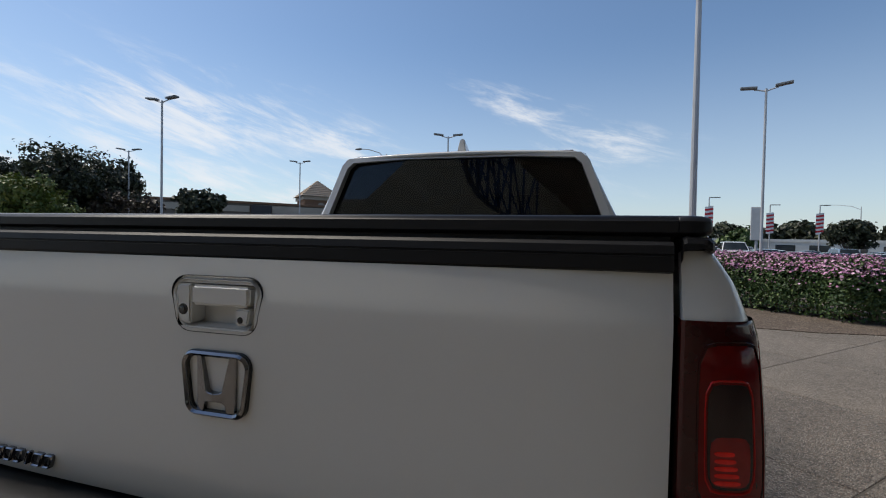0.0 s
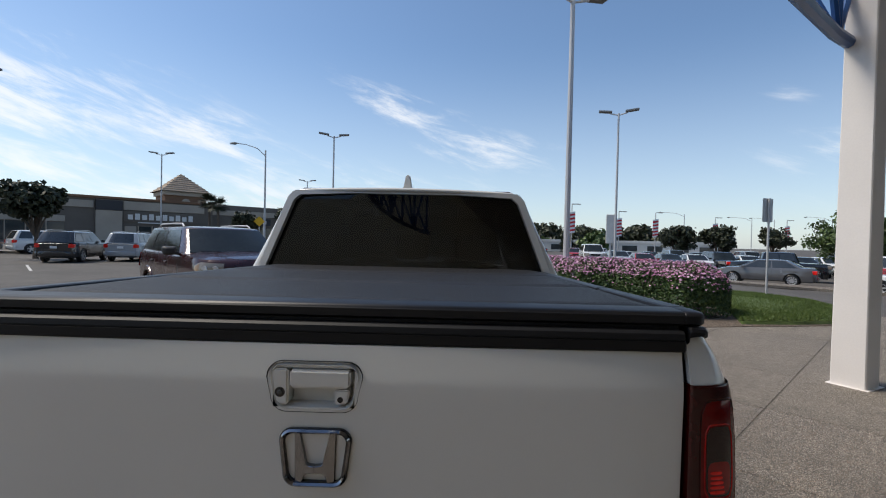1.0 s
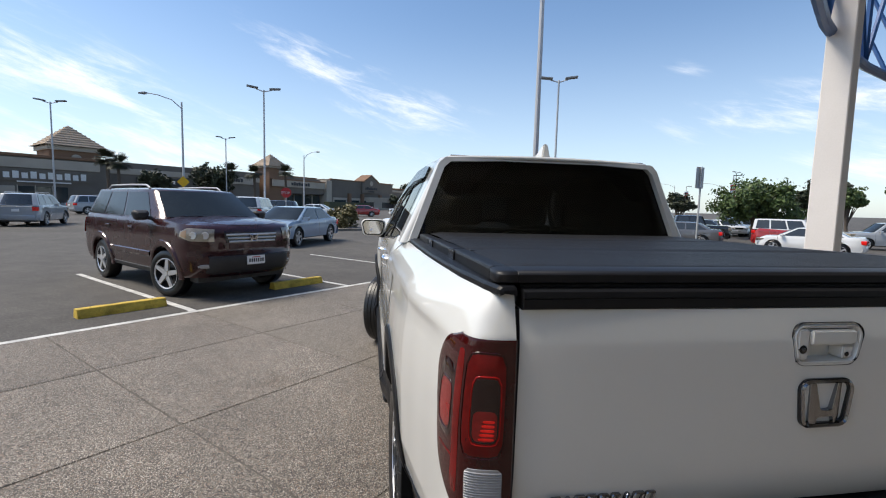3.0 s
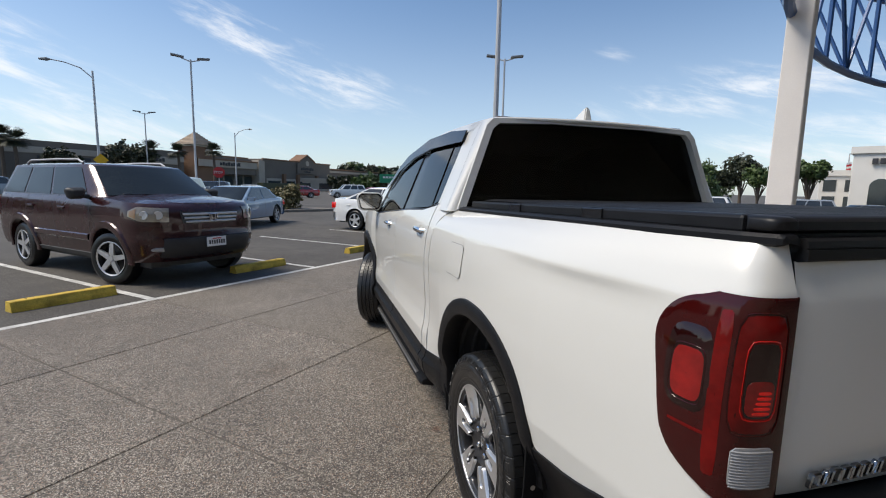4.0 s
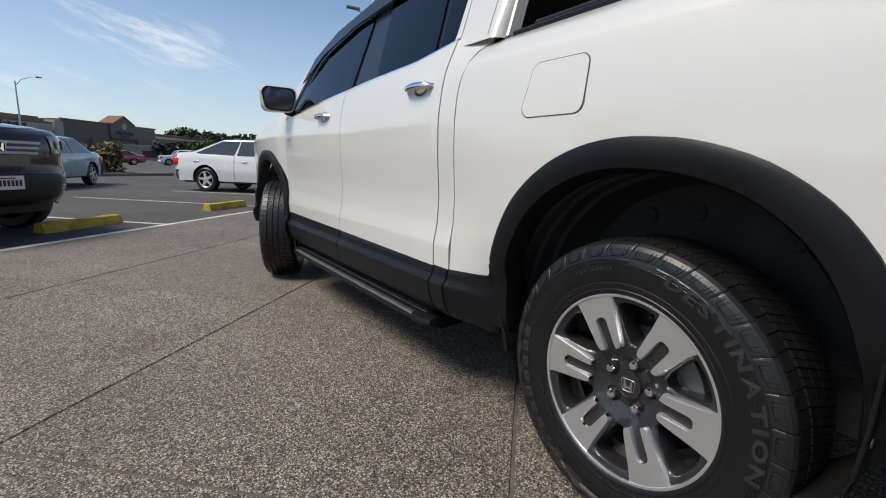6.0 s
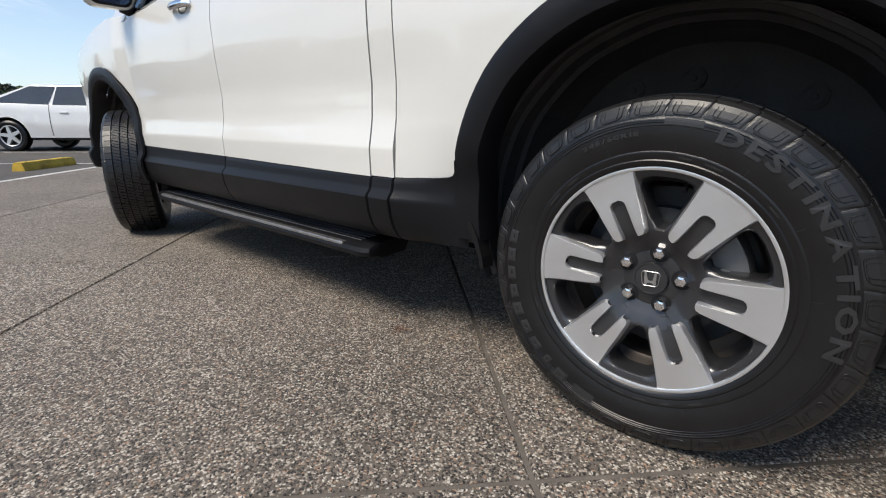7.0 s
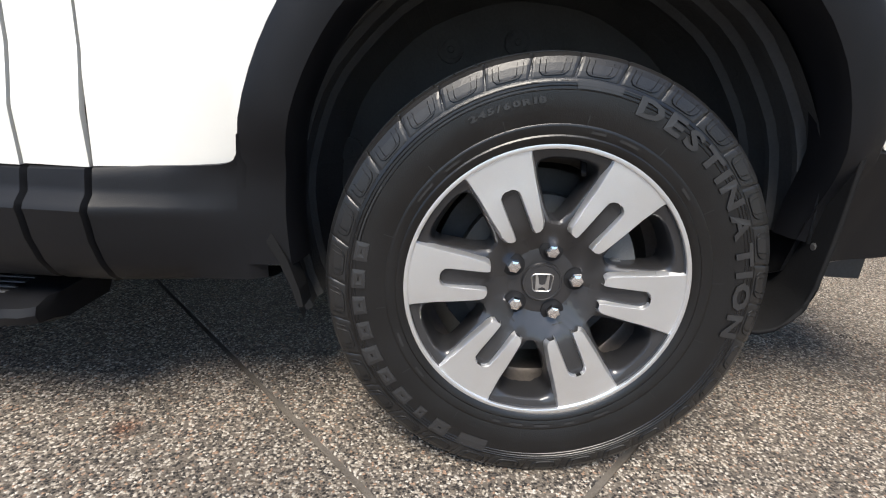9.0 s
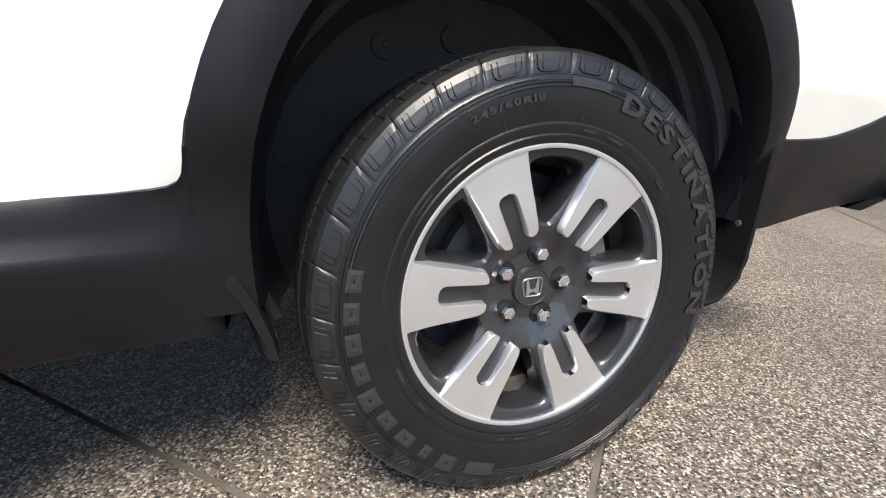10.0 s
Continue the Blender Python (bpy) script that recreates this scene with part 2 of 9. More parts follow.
STEEL = material("bare_steel", (0.42, 0.41, 0.40), 0.35, 0.9, 0.2, 15)
DISC = material("dull_brake_steel", (0.09, 0.088, 0.085), 0.55, 0.4, 0.25, 15)
BARREL = material("dusty_rim_barrel", (0.13, 0.115, 0.105), 0.38, 0.75, 0.3, 9, 0.1, 120)
RED_SIDE = material("side_red_lens", (0.20, 0.007, 0.006), 0.12, 0, 0.35, 20, coat=0.4, spec=0.35)
RED_REAR = material("red_rear_lens", (0.38, 0.008, 0.006), 0.1, 0, 0.2, 9, coat=0.1, spec=0.25)
REDMID = material("mid_red_lens", (0.13, 0.0036, 0.0030), 0.1, 0, 0.35, 8, coat=0.1, spec=0.25)
RUST = material("rusty_iron", (0.16, 0.085, 0.05), 0.8, 0.2, 0.4, 18, 0.3, 200)
CALIPER = material("cast_caliper", (0.17, 0.17, 0.17), 0.55, 0.4, 0.15, 20, 0.2, 200)
SEAL = material("satin_black_cap", (0.008, 0.008, 0.009), 0.5, 0, 0.15, 6, 0.06, 500, spec=0.25)
RED_DEEP = material("deep_red_lens", (0.014, 0.0018, 0.0018), 0.09, 0, 0.2, 12, coat=0.5, spec=0.35)
MATTE = material("matt_black_guard", (0.009, 0.009, 0.0095), 0.75, 0, 0.2, 9, 0.15, 200, spec=0.12)
WELL = material("grey_wheel_well_felt", (0.048, 0.048, 0.048), 0.7, 0, 0.25, 9, 0.25, 160, spec=0.2)
RED_DARK = material("dark_red_lens", (0.034, 0.0024, 0.0022), 0.09, 0, 0.2, 6, coat=0.3, spec=0.3)
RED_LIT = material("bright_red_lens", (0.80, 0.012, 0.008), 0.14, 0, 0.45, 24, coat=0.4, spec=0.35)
CLEAR = material("clear_ribbed_lens", (0.30, 0.30, 0.31), 0.2, 0.1, 0.1, 30, coat=0.8)
HEADLAMP = material("headlamp_lens", (0.30, 0.26, 0.20), 0.10, 0.2, 0.25, 14, coat=1.0)
TINT = glass_material("privacy_glass", (0.22, 0.23, 0.24))
TINT2 = glass_material("side_glass", (0.42, 0.45, 0.46))
CARGLASS = material("dark_car_glass", (0.030, 0.034, 0.037), 0.05, 0, 0.3, 2, coat=0.3, spec=0.8)
WINDSCREEN = material("reflecting_windscreen", (0.016, 0.020, 0.021), 0.10, 0, 0.6, 1.3, coat=0.0, spec=0.35)
AMBER = material("amber_lens", (0.30, 0.18, 0.09), 0.15, 0, 0.1, 10, coat=0.5)
ALLOY = material("silver_alloy", (0.60, 0.60, 0.61), 0.32, 0.6, 0.08, 10)
SEAT = material("dark_upholstery", (0.03, 0.03, 0.032), 0.8, 0, 0.2, 8)
PAINT = material("car_paint", (0.5, 0.5, 0.5), 0.24, 0.0, 0.04, 2, coat=1.0, objcol=True)
YELLOW = material("yellow_stop_paint", (0.54, 0.37, 0.05), 0.75, 0, 0.5, 7, 0.5, 90)
LINE = material("white_road_paint", (0.52, 0.51, 0.48), 0.8, 0, 0.4, 5, 0.3, 120)
GALV = material("grey_painted_steel", (0.46, 0.46, 0.47), 0.5, 0.2, 0.08, 2, 0.05, 100)
LAMPHEAD = material("lamp_head_grey", (0.20, 0.205, 0.21), 0.5, 0.2, 0.1, 4)
PILLAR = material("painted_pillar", (0.74, 0.70, 0.67), 0.7, 0, 0.06, 1.2, 0.15, 60)
BLUE = material("blue_steel_paint", (0.016, 0.075, 0.24), 0.38, 0.0, 0.12, 3, coat=0.3)
SIGNBACK = material("sign_aluminium", (0.55, 0.55, 0.54), 0.5, 0.15, 0.1, 4)
STOPRED = material("sign_red", (0.45, 0.02, 0.02), 0.5)
SIGNYEL = material("sign_yellow", (0.75, 0.42, 0.01), 0.5)
SIGNGRN = material("sign_green", (0.01, 0.22, 0.10), 0.5)
FLAGRED = material("banner_red", (0.55, 0.03, 0.04), 0.8, 0, 0.1, 8)
FLAGWHITE = material("banner_white", (0.75, 0.75, 0.75), 0.8, 0, 0.05, 8)
STUCCO_T = material("taupe_stucco", (0.15, 0.13, 0.11), 0.9, 0, 0.15, 0.4, 0.3, 30)
STUCCO_L = material("light_stucco", (0.40, 0.35, 0.29), 0.9, 0, 0.12, 0.4, 0.3, 30)
STUCCO_R = material("terracotta_stucco", (0.20, 0.115, 0.07), 0.9, 0, 0.18, 0.5, 0.3, 30)
ROOFTILE = material("tan_roof_tile", (0.40, 0.31, 0.23), 0.85, 0, 0.15, 1.5, 0.5, 12)
SIGNDARK = material("dark_sign_panel", (0.035, 0.035, 0.04), 0.6)
SIGNWHITE = material("sign_letter_white", (0.7, 0.7, 0.68), 0.6)
SHOPGLASS = material("shop_glass", (0.03, 0.04, 0.045), 0.1, 0, 0.4, 0.5, coat=0.6)
CREAMWALL = material("cream_render", (0.70, 0.65, 0.51), 0.8, 0, 0.06, 0.6, 0.1, 30)
WHITEWALL = material("white_render", (0.70, 0.67, 0.62), 0.8, 0, 0.06, 0.6, 0.1, 30)
BARK = material("bark", (0.11, 0.085, 0.065), 0.95, 0, 0.3, 6, 0.8, 40)


def leaf_material(name, a, b_, c):
    m = bpy.data.materials.new(name)
    m.use_nodes = True
    nt = m.node_tree
    b = nt.nodes["Principled BSDF"]
    N, L = nt.nodes.new, nt.links.new
    geo, ramp = N("ShaderNodeNewGeometry"), N("ShaderNodeValToRGB")
    els = ramp.color_ramp.elements
    els.new(0.5)
    for e, p, col in zip(els, (0.0, 0.55, 1.0), (a, b_, c)):
        e.position, e.color = p, (*col, 1)
    L(geo.outputs["Random Per Island"], ramp.inputs[0])
    L(ramp.outputs[0], b.inputs["Base Color"])
    b.inputs["Roughness"].default_value = 0.55
    b.inputs["Transmission Weight"].default_value = 0.0
    return m


LEAF = leaf_material("hedge_leaf", (0.02, 0.05, 0.012), (0.045, 0.09, 0.02), (0.10, 0.15, 0.04))
FLOWER = leaf_material("pink_flower", (0.32, 0.10, 0.22), (0.52, 0.26, 0.42), (0.68, 0.46, 0.58))
TREE_A = leaf_material("tree_leaf_green", (0.026, 0.050, 0.014), (0.065, 0.105, 0.025), (0.11, 0.155, 0.04))
TREE_B = leaf_material("tree_leaf_dark", (0.014, 0.018, 0.009), (0.032, 0.040, 0.017), (0.060, 0.066, 0.028))
TREE_C = leaf_material("tree_leaf_brown", (0.03, 0.02, 0.012), (0.06, 0.035, 0.02), (0.09, 0.07, 0.03))
DRYLEAF = leaf_material("dry_bush_leaf", (0.07, 0.065, 0.02), (0.13, 0.11, 0.04), (0.20, 0.165, 0.07))
TREE_D = leaf_material("tree_leaf_bright", (0.05, 0.08, 0.01), (0.11, 0.15, 0.02), (0.2, 0.2, 0.04))
GRASS = leaf_material("grass_blade", (0.05, 0.09, 0.015), (0.08, 0.13, 0.02), (0.13, 0.17, 0.04))
LAWN = material("lawn_soil", (0.06, 0.09, 0.02), 0.95, 0, 0.3, 4, 0.5, 60)


# ---- mesh helpers ----
def part(name, bm, mat, parent=None, label="", smooth=False):
    me = bpy.data.meshes.new(name)
    bm.to_mesh(me)
    bm.free()
    me.materials.append(mat)
    ob = new(name, me)
    if smooth:
        for p in me.polygons:
            p.use_smooth = True
        me.set_sharp_from_angle(angle=radians(35))
    if parent:
        ob.parent = parent
    if label:
        ob["label"] = label
    return ob


def raw(name, verts, faces, mat, parent=None, label=""):
    me = bpy.data.meshes.new(name)
    me.from_pydata(verts, [], faces)
    me.materials.append(mat)
    ob = new(name, me)
    if parent:
        ob.parent = parent
    if label:
        ob["label"] = label
    return ob


def lie(x, y):
    """Level of the ground: it falls away towards the street."""
    k = max(0.0, min(1.0, (x - 11.0) / 6.0))
    return -0.47 * k * k * (3 - 2 * k)


def thing(name, label, category, group="", kind="", at=(0, 0, 0), turn=0):
    ob = new(name)
    ob.empty_display_size = 0.1
    ob.matrix_basis = pose(at[0], at[1], at[2] + lie(at[0], at[1]), 0, 0, turn)
    return tagged(ob, label, category, group, kind)


def box(bm, x0, x1, y0, y1, z0, z1, bevel=0.0, m=None):
    r = bmesh.ops.create_cube(bm, size=1)["verts"]
    bmesh.ops.transform(bm, verts=r, matrix=Matrix.Translation(((x0 + x1) / 2, (y0 + y1) / 2, (z0 + z1) / 2)) @ Matrix.Diagonal((x1 - x0, y1 - y0, z1 - z0, 1)))
    if bevel:
        es = list({e for v in r for e in v.link_edges})
        out = bmesh.ops.bevel(bm, geom=es, offset=bevel, segments=2, affect="EDGES", profile=0.5)
        r = list({v for f in out["faces"] for v in f.verts} | {v for v in r if v.is_valid})
    if m is not None:
        bmesh.ops.transform(bm, verts=[v for v in r if v.is_valid], matrix=m)
    return bm


def a_box(*a, **k):
    return box(bmesh.new(), *a, **k)


def grid(bm, rows, close_u=False, close_v=False, flip=False):
    """Skin a table of points with quads."""
    vs = [[bm.verts.new(p) for p in row] for row in rows]
    nu, nv = len(vs), len(vs[0])
    for i in range(nu if close_u else nu - 1):
        for j in range(nv if close_v else nv - 1):
            q = [vs[i][j], vs[(i + 1) % nu][j], vs[(i + 1) % nu][(j + 1) % nv], vs[i][(j + 1) % nv]]
            if flip:
                q.reverse()
            try:
                bm.faces.new(q)
            except ValueError:
                pass
    return vs


def lathe_x(bm, prof, n=64, c=(0, 0, 0), close=False):
    """Turn (x, r) points about the x axis."""
    rows = [[(c[0] + x, c[1] + r * math.cos(2 * math.pi * k / n), c[2] + r * math.sin(2 * math.pi * k / n)) for k in range(n)] for x, r in prof]
    return grid(bm, rows, close_u=close, close_v=True)


def tube(bm, pts, r, n=8, caps=True):
    """Round bar along a line of points; r: one radius or one for each point."""
    pts = [Vector(p) for p in pts]
    rs = r if isinstance(r, (list, tuple)) else [r] * len(pts)
    rows = []
    side = None
    for i, p in enumerate(pts):
        d = (pts[min(i + 1, len(pts) - 1)] - pts[max(i - 1, 0)]).normalized()
        if side is None:
            side = d.orthogonal().normalized()
        side = (side - d * side.dot(d)).normalized()
        up = d.cross(side)
        rows.append([p + rs[i] * (math.cos(2 * math.pi * k / n) * side + math.sin(2 * math.pi * k / n) * up) for k in range(n)])
    vs = grid(bm, rows, close_v=True)
    if caps:
        for row in (vs[0], vs[-1]):
            try:
                bm.faces.new(row)
            except ValueError:
                pass
    return bm


def prism(bm, outline, fn, d0, d1):
    """Extrude a flat outline [(u, v)] between depths d0 and d1; fn(u, v, d) gives the place."""
    a = [bm.verts.new(fn(u, v, d0)) for u, v in outline]
    b = [bm.verts.new(fn(u, v, d1)) for u, v in outline]
    bm.faces.new(a)
    bm.faces.new(b[::-1])
    n = len(a)
    for i in range(n):
        bm.faces.new([a[i], b[i], b[(i + 1) % n], a[(i + 1) % n]])
    return bm


def fix(bm):
    bmesh.ops.recalc_face_normals(bm, faces=bm.faces[:])
    return bm


def lerp_table(table, t):
    if t <= table[0][0]:
        return table[0][1]
    for (a, b), (c, d) in zip(table, table[1:]):
        if t <= c:
            return b + (d - b) * (t - a) / (c - a)
    return table[-1][1]


def letters(body, size, depth, bold=0.022):
    """Mesh of a short text from the built-in font, as verts and faces."""
    cu = bpy.data.curves.new("text", "FONT")
    cu.body, cu.size, cu.extrude = body, size, depth
    cu.resolution_u = 2
    cu.offset = size * bold
    ob = new("text", cu)
    deps = bpy.context.evaluated_depsgraph_get()
    deps.update()
    me = bpy.data.meshes.new_from_object(ob.evaluated_get(deps))
    bpy.data.objects.remove(ob)
    return me
# ---- the ground ----
def ground_sheet():
    bm = bmesh.new()
    n = 110
    xs = [math.copysign(abs(k / n) ** 3 * 2500, k) for k in range(-n, n + 1)]
    grid(bm, [[(x, y + 20, -0.012 + lie(x, y)) for y in xs] for x in xs], flip=False)
    fix(bm)
    ob = part("ground", bm, ASPHALT)
    tagged(ob, "dark grey worn asphalt of a wide car park", "ground", kind="structure")


ground_sheet()


def diag(u, v, z=0.0):
    """From the 45-degree grid of the car park (u along the stop line, v away from the truck) to the plan."""
    return ((u - v) / math.sqrt(2), (u + v) / math.sqrt(2), z)


R2 = math.sqrt(2)


def paint_line(name, u0, u1, v0, v1, label):
    bm = bmesh.new()
    nu, nv = max(2, int((u1 - u0) / 0.25)), max(2, int((v1 - v0) / 0.25))
    rows = []
    for i in range(nu + 1):
        row = []
        for j in range(nv + 1):
            u, v = u0 + (u1 - u0) * i / nu, v0 + (v1 - v0) * j / nv
            w = 0.006
            u += w * noise.noise((u * 5, v * 5, 1.0)) if i in (0, nu) else 0
            v += w * noise.noise((u * 5, v * 5, 7.0)) if j in (0, nv) else 0
            x, y, _ = diag(u, v)
            row.append((x, y, 0.004 if name == "edge_line" else -0.006))
        rows.append(row)
    grid(bm, rows)
    ob = part(name, fix(bm), LINE)
    tagged(ob, label, "road marking", "parking lines", "structure")


V_EDGE = 9.28 / R2
paint_line("edge_line", -9.0, 16.0, V_EDGE - 0.05, V_EDGE + 0.05, "worn white painted line along the edge of the concrete")
STALLS = [-5.7 / R2, -1.7 / R2, 2.32 / R2, 6.34 / R2, 10.4 / R2, 14.4 / R2]
for u in STALLS:
    paint_line("stall_line", u - 0.05, u + 0.05, V_EDGE + 0.05, V_EDGE + 4.9, "white painted stall line on asphalt")
for k in range(9):
    u = -22 + 2.8 * k
    paint_line("stall_line", u - 0.05, u + 0.05, 24.0, 28.5, "white painted stall line on asphalt")


def parking_stop(u0, u1, v):
    x, y, _ = diag((u0 + u1) / 2, v)
    th = thing("parking_stop", "yellow-painted concrete wheel stop with chipped edges lying on asphalt", "parking stop", "yellow parking stops", at=(x, y, -0.012), turn=45)
    bm = bmesh.new()
    h = (u1 - u0) / 2
    rows = []
    for i in range(13):
        s = -h + 2 * h * i / 12
        e = 0.012 if i in (0, 12) else 0.0
        row = []
        for a, z in ((-0.085, 0.0), (-0.08, 0.05), (-0.055, 0.115), (-0.045, 0.122), (0.045, 0.122), (0.055, 0.115), (0.08, 0.05), (0.085, 0.0)):
            j = 0.004 * noise.noise((s * 6, a * 20, z * 20 + u0))
            row.append((s, a * (1 - 2 * e) + j, max(0, z * (1 - e * 3) + (j if z > 0 else 0))))
        rows.append(row)
    vs = grid(bm, rows)
    for r in (vs[0], vs[-1]):
        bm.faces.new(r)
    part("concrete_block", fix(bm), YELLOW, th)
    for s in (-h * 0.7, h * 0.7):
        b2 = bmesh.new()
        tube(b2, [(s, 0, 0.118), (s, 0, 0.126)], 0.012, 8)
        part("anchor_pin", b2, RUST, th, "rusty steel anchor pin")


for u in STALLS[1:]:
    parking_stop(u - 1.16, u - 0.10, 10.35 / R2)
# ---- the white pickup truck: nose towards +y, tailgate at y = 0 ----
truck = thing("pickup_truck", "clean white crew cab pickup truck with a black folding bed cover", "pickup truck")
RY, FY, WZ = 1.126, 4.30, 0.374
RAIL = 1.335
FLANK = [(0.30, 0.930), (0.45, 0.942), (0.54, 0.944), (0.615, 0.974), (0.63, 0.978), (0.80, 0.985), (0.95, 0.990), (1.08, 0.986), (1.16, 0.976), (1.215, 0.966), (1.245, 0.958), (1.265, 0.946), (1.30, 0.916), (1.320, 0.885), (1.335, 0.858)]


# the cab side below the belt: it flares out again towards the sill
DOORS = [(0.30, 0.965), (0.35, 0.985), (0.40, 1.004), (0.44, 1.014), (0.478, 1.016), (0.484, 1.014), (0.50, 1.000), (0.515, 0.994), (0.54, 0.990), (0.60, 0.9920), (0.62, 0.9925), (0.632, 0.990), (0.70, 0.977), (0.80, 0.973), (0.95, 0.984), (1.08, 0.986), (1.16, 0.976)]


def half(z):
    return lerp_table(FLANK, z)


def side_half(y, z):
    """Half width of the body: bed side behind the wheel, flared cab side ahead of it."""
    k = max(0.0, min(1.0, (y - 1.60) / 0.24))
    return half(z) if z > 1.16 or k == 0 else half(z) * (1 - k) + lerp_table(DOORS, z) * k


def flank(y, z, out=0.0, s=-1):
    """Point on the body side."""
    w = side_half(y, z) + out
    if y < 1.15:
        top = 1 - 0.068 * ((0.74 - max(y, CY)) / 0.19) ** 1.25 if y < 0.74 else 1.0
        low = lerp_table(TUCK, y)
        w = INNER + (w - INNER) * (low + (top - low) * shoulder(z)) - under(y, z)
    if y > 3.865:
        w += 0.022 * min(1.0, (y - 3.865) / 0.15)
    if y > 4.2:
        w -= 0.10 * ((y - 4.2) / 1.0) ** 2
    return (s * w, y, z)


INNER, CY = 0.770, 0.55
# how far the bed side draws in towards the tail, below the shoulder
TUCK = [(0.55, 0.845), (0.63, 0.905), (0.70, 0.926), (0.75, 0.938), (0.83, 0.958), (0.95, 0.981), (1.15, 1.0)]
# rear corner: phi, width ratio below the shoulder, width ratio along the rail, y
CORNER = [(0, 0.845, 0.932, 0.55), (0.15, 0.780, 0.860, 0.45), (0.30, 0.707, 0.780, 0.35), (0.42, 0.651, 0.692, 0.25), (0.50, 0.623, 0.645, 0.20), (0.58, 0.595, 0.600, 0.15), (0.66, 0.558, 0.555, 0.10), (0.72, 0.521, 0.525, 0.07), (0.77, 0.484, 0.490, 0.05), (0.82, 0.428, 0.430, 0.037), (0.87, 0.326, 0.326, 0.028), (0.93, 0.186, 0.186, 0.022), (1.0, 0.0, 0.0, 0.02)]
CX = [(p, r) for p, r, _, _ in CORNER]
CXT = [(p, r) for p, _, r, _ in CORNER]
CYY = [(p, y) for p, _, _, y in CORNER]


def shoulder(z):
    """0 on the body side, 1 along the bed rail."""
    k = max(0.0, min(1.0, (z - 1.20) / 0.10))
    return k * k * (3 - 2 * k)


def under(y, z):
    """The bed side folds in below a low crease behind the wheel."""
    return 0.15 * max(0.0, 0.728 - z) * max(0.0, min(1.0, (0.74 - y) / 0.10)) * max(0.0, min(1.0, (y - 0.02) / 0.08))


def smooth_table(tab, u):
    """Table value with the corners rounded off."""
    return sum(lerp_table(tab, min(1.0, max(0.0, u + d))) * k for d, k in ((-0.025, 0.25), (0.0, 0.5), (0.025, 0.25))) if 0.025 < u < 0.975 else lerp_table(tab, u)


def rise(y, z):
    """The bed rail climbs a little towards the tailgate."""
    return z + max(0.0, z - 1.265) / 0.07 * 0.027 * max(0.0, 1 - max(y, 0.0) / 1.7)


def crease(y, z):
    """Soft crease that runs forward from the tail light and dies away."""
    k = max(0.0, min(1.0, (0.98 - y) / 0.6))
    return 0.0090 * k * lerp_table([(1.12, 0.0), (1.16, -0.10), (1.205, -0.2), (1.225, 0.35), (1.238, 1.0), (1.25, 0.95), (1.275, 0.5), (1.31, 0.0)], z)


def corner(phi, z, out=0.0, s=-1):
    """Point on the rounded rear corner: phi 0 on the flank, 1 at the tailgate."""
    w = half(z)
    ratio, y = smooth_table(CX, phi), smooth_table(CYY, phi)
    ratio += (smooth_table(CXT, phi) - ratio) * shoulder(z)
    e = 0.03
    tx = smooth_table(CX, min(1, phi + e)) - smooth_table(CX, max(0, phi - e))
    ty = smooth_table(CYY, min(1, phi + e)) - smooth_table(CYY, max(0, phi - e))
    tx *= 0.22
    ln = math.hypot(tx, ty) or 1.0
    nx, ny = -ty / ln, tx / ln
    lean = max(0.0, (z - 1.265)) * 0.45 * max(0.0, 1 - y / 0.2)
    return (s * (INNER + (w - INNER) * ratio + (out - under(y, z)) * nx), y + out * ny + lean, z)


def arch_cols(yc, zc, r, y_lo, y_hi, sill):
    """Columns (y, lowest z) of a panel that a round wheel arch cuts into."""
    cols = []
    n = 40
    a0 = math.asin(max(-1, min(1, (sill(yc + r) - zc) / r)))
    a1 = math.asin(max(-1, min(1, (sill(yc - r) - zc) / r)))
    for k in range(n + 1):
        a = a0 + (math.pi - a1 - a0) * k / n
        e = swell(a) if yc == ARC else 0.0
        cols.append((yc + (r + e) * math.cos(a), zc + (r + e) * math.sin(a)))
    cols = [c for c in cols if y_lo - 1e-6 <= c[0] <= y_hi + 1e-6]
    return cols


def strip(bm, cols, top, fn, nz=14):
    """Skin between the low edge of each column and a top edge."""
    rows = []
    for y, lo in cols:
        t = top(y)
        rows.append([fn(y, lo + (t - lo) * k / nz) for k in range(nz + 1)])
    return grid(bm, rows)


def sill(y):
    return lerp_table([(0.0, 0.80), (0.12, 0.765), (0.35, 0.70), (0.58, 0.655), (0.62, 0.55), (1.62, 0.55), (1.95, 0.537), (2.86, 0.55), (3.8, 0.56), (5.2, 0.62)], y)


ARC, ARZ, ARR = 1.134, 0.484, 0.509      # outer edge of the black arch flare


def swell(a):
    """The rear arch is squarer behind the wheel: extra radius at angle a."""
    return lerp_table([(-12, -0.012), (8, -0.011), (25, -0.003), (42, 0.005), (65, 0.003), (95, 0.0), (110, 0.010), (122, 0.022), (135, 0.030), (145, 0.029), (155, 0.023), (163, 0.018), (181, 0.012)], math.degrees(a))


AFZ, AFR = 0.475, 0.518


def low_edge(y):
    """Lower edge of the white bed side behind the wheel."""
    return lerp_table([(0.0, 0.838), (0.06, 0.788), (0.15, 0.734), (0.3, 0.676), (0.42, 0.647), (0.5, 0.636), (0.62, 0.632)], y)


def lean_back(y, z):
    """The gap between cab and bed sweeps back towards the rail."""
    return 0.062 * max(0.0, min(1.0, (z - 1.17) / 0.165)) ** 1.6 * max(0.0, min(1.0, (y - 1.5) / 0.33))


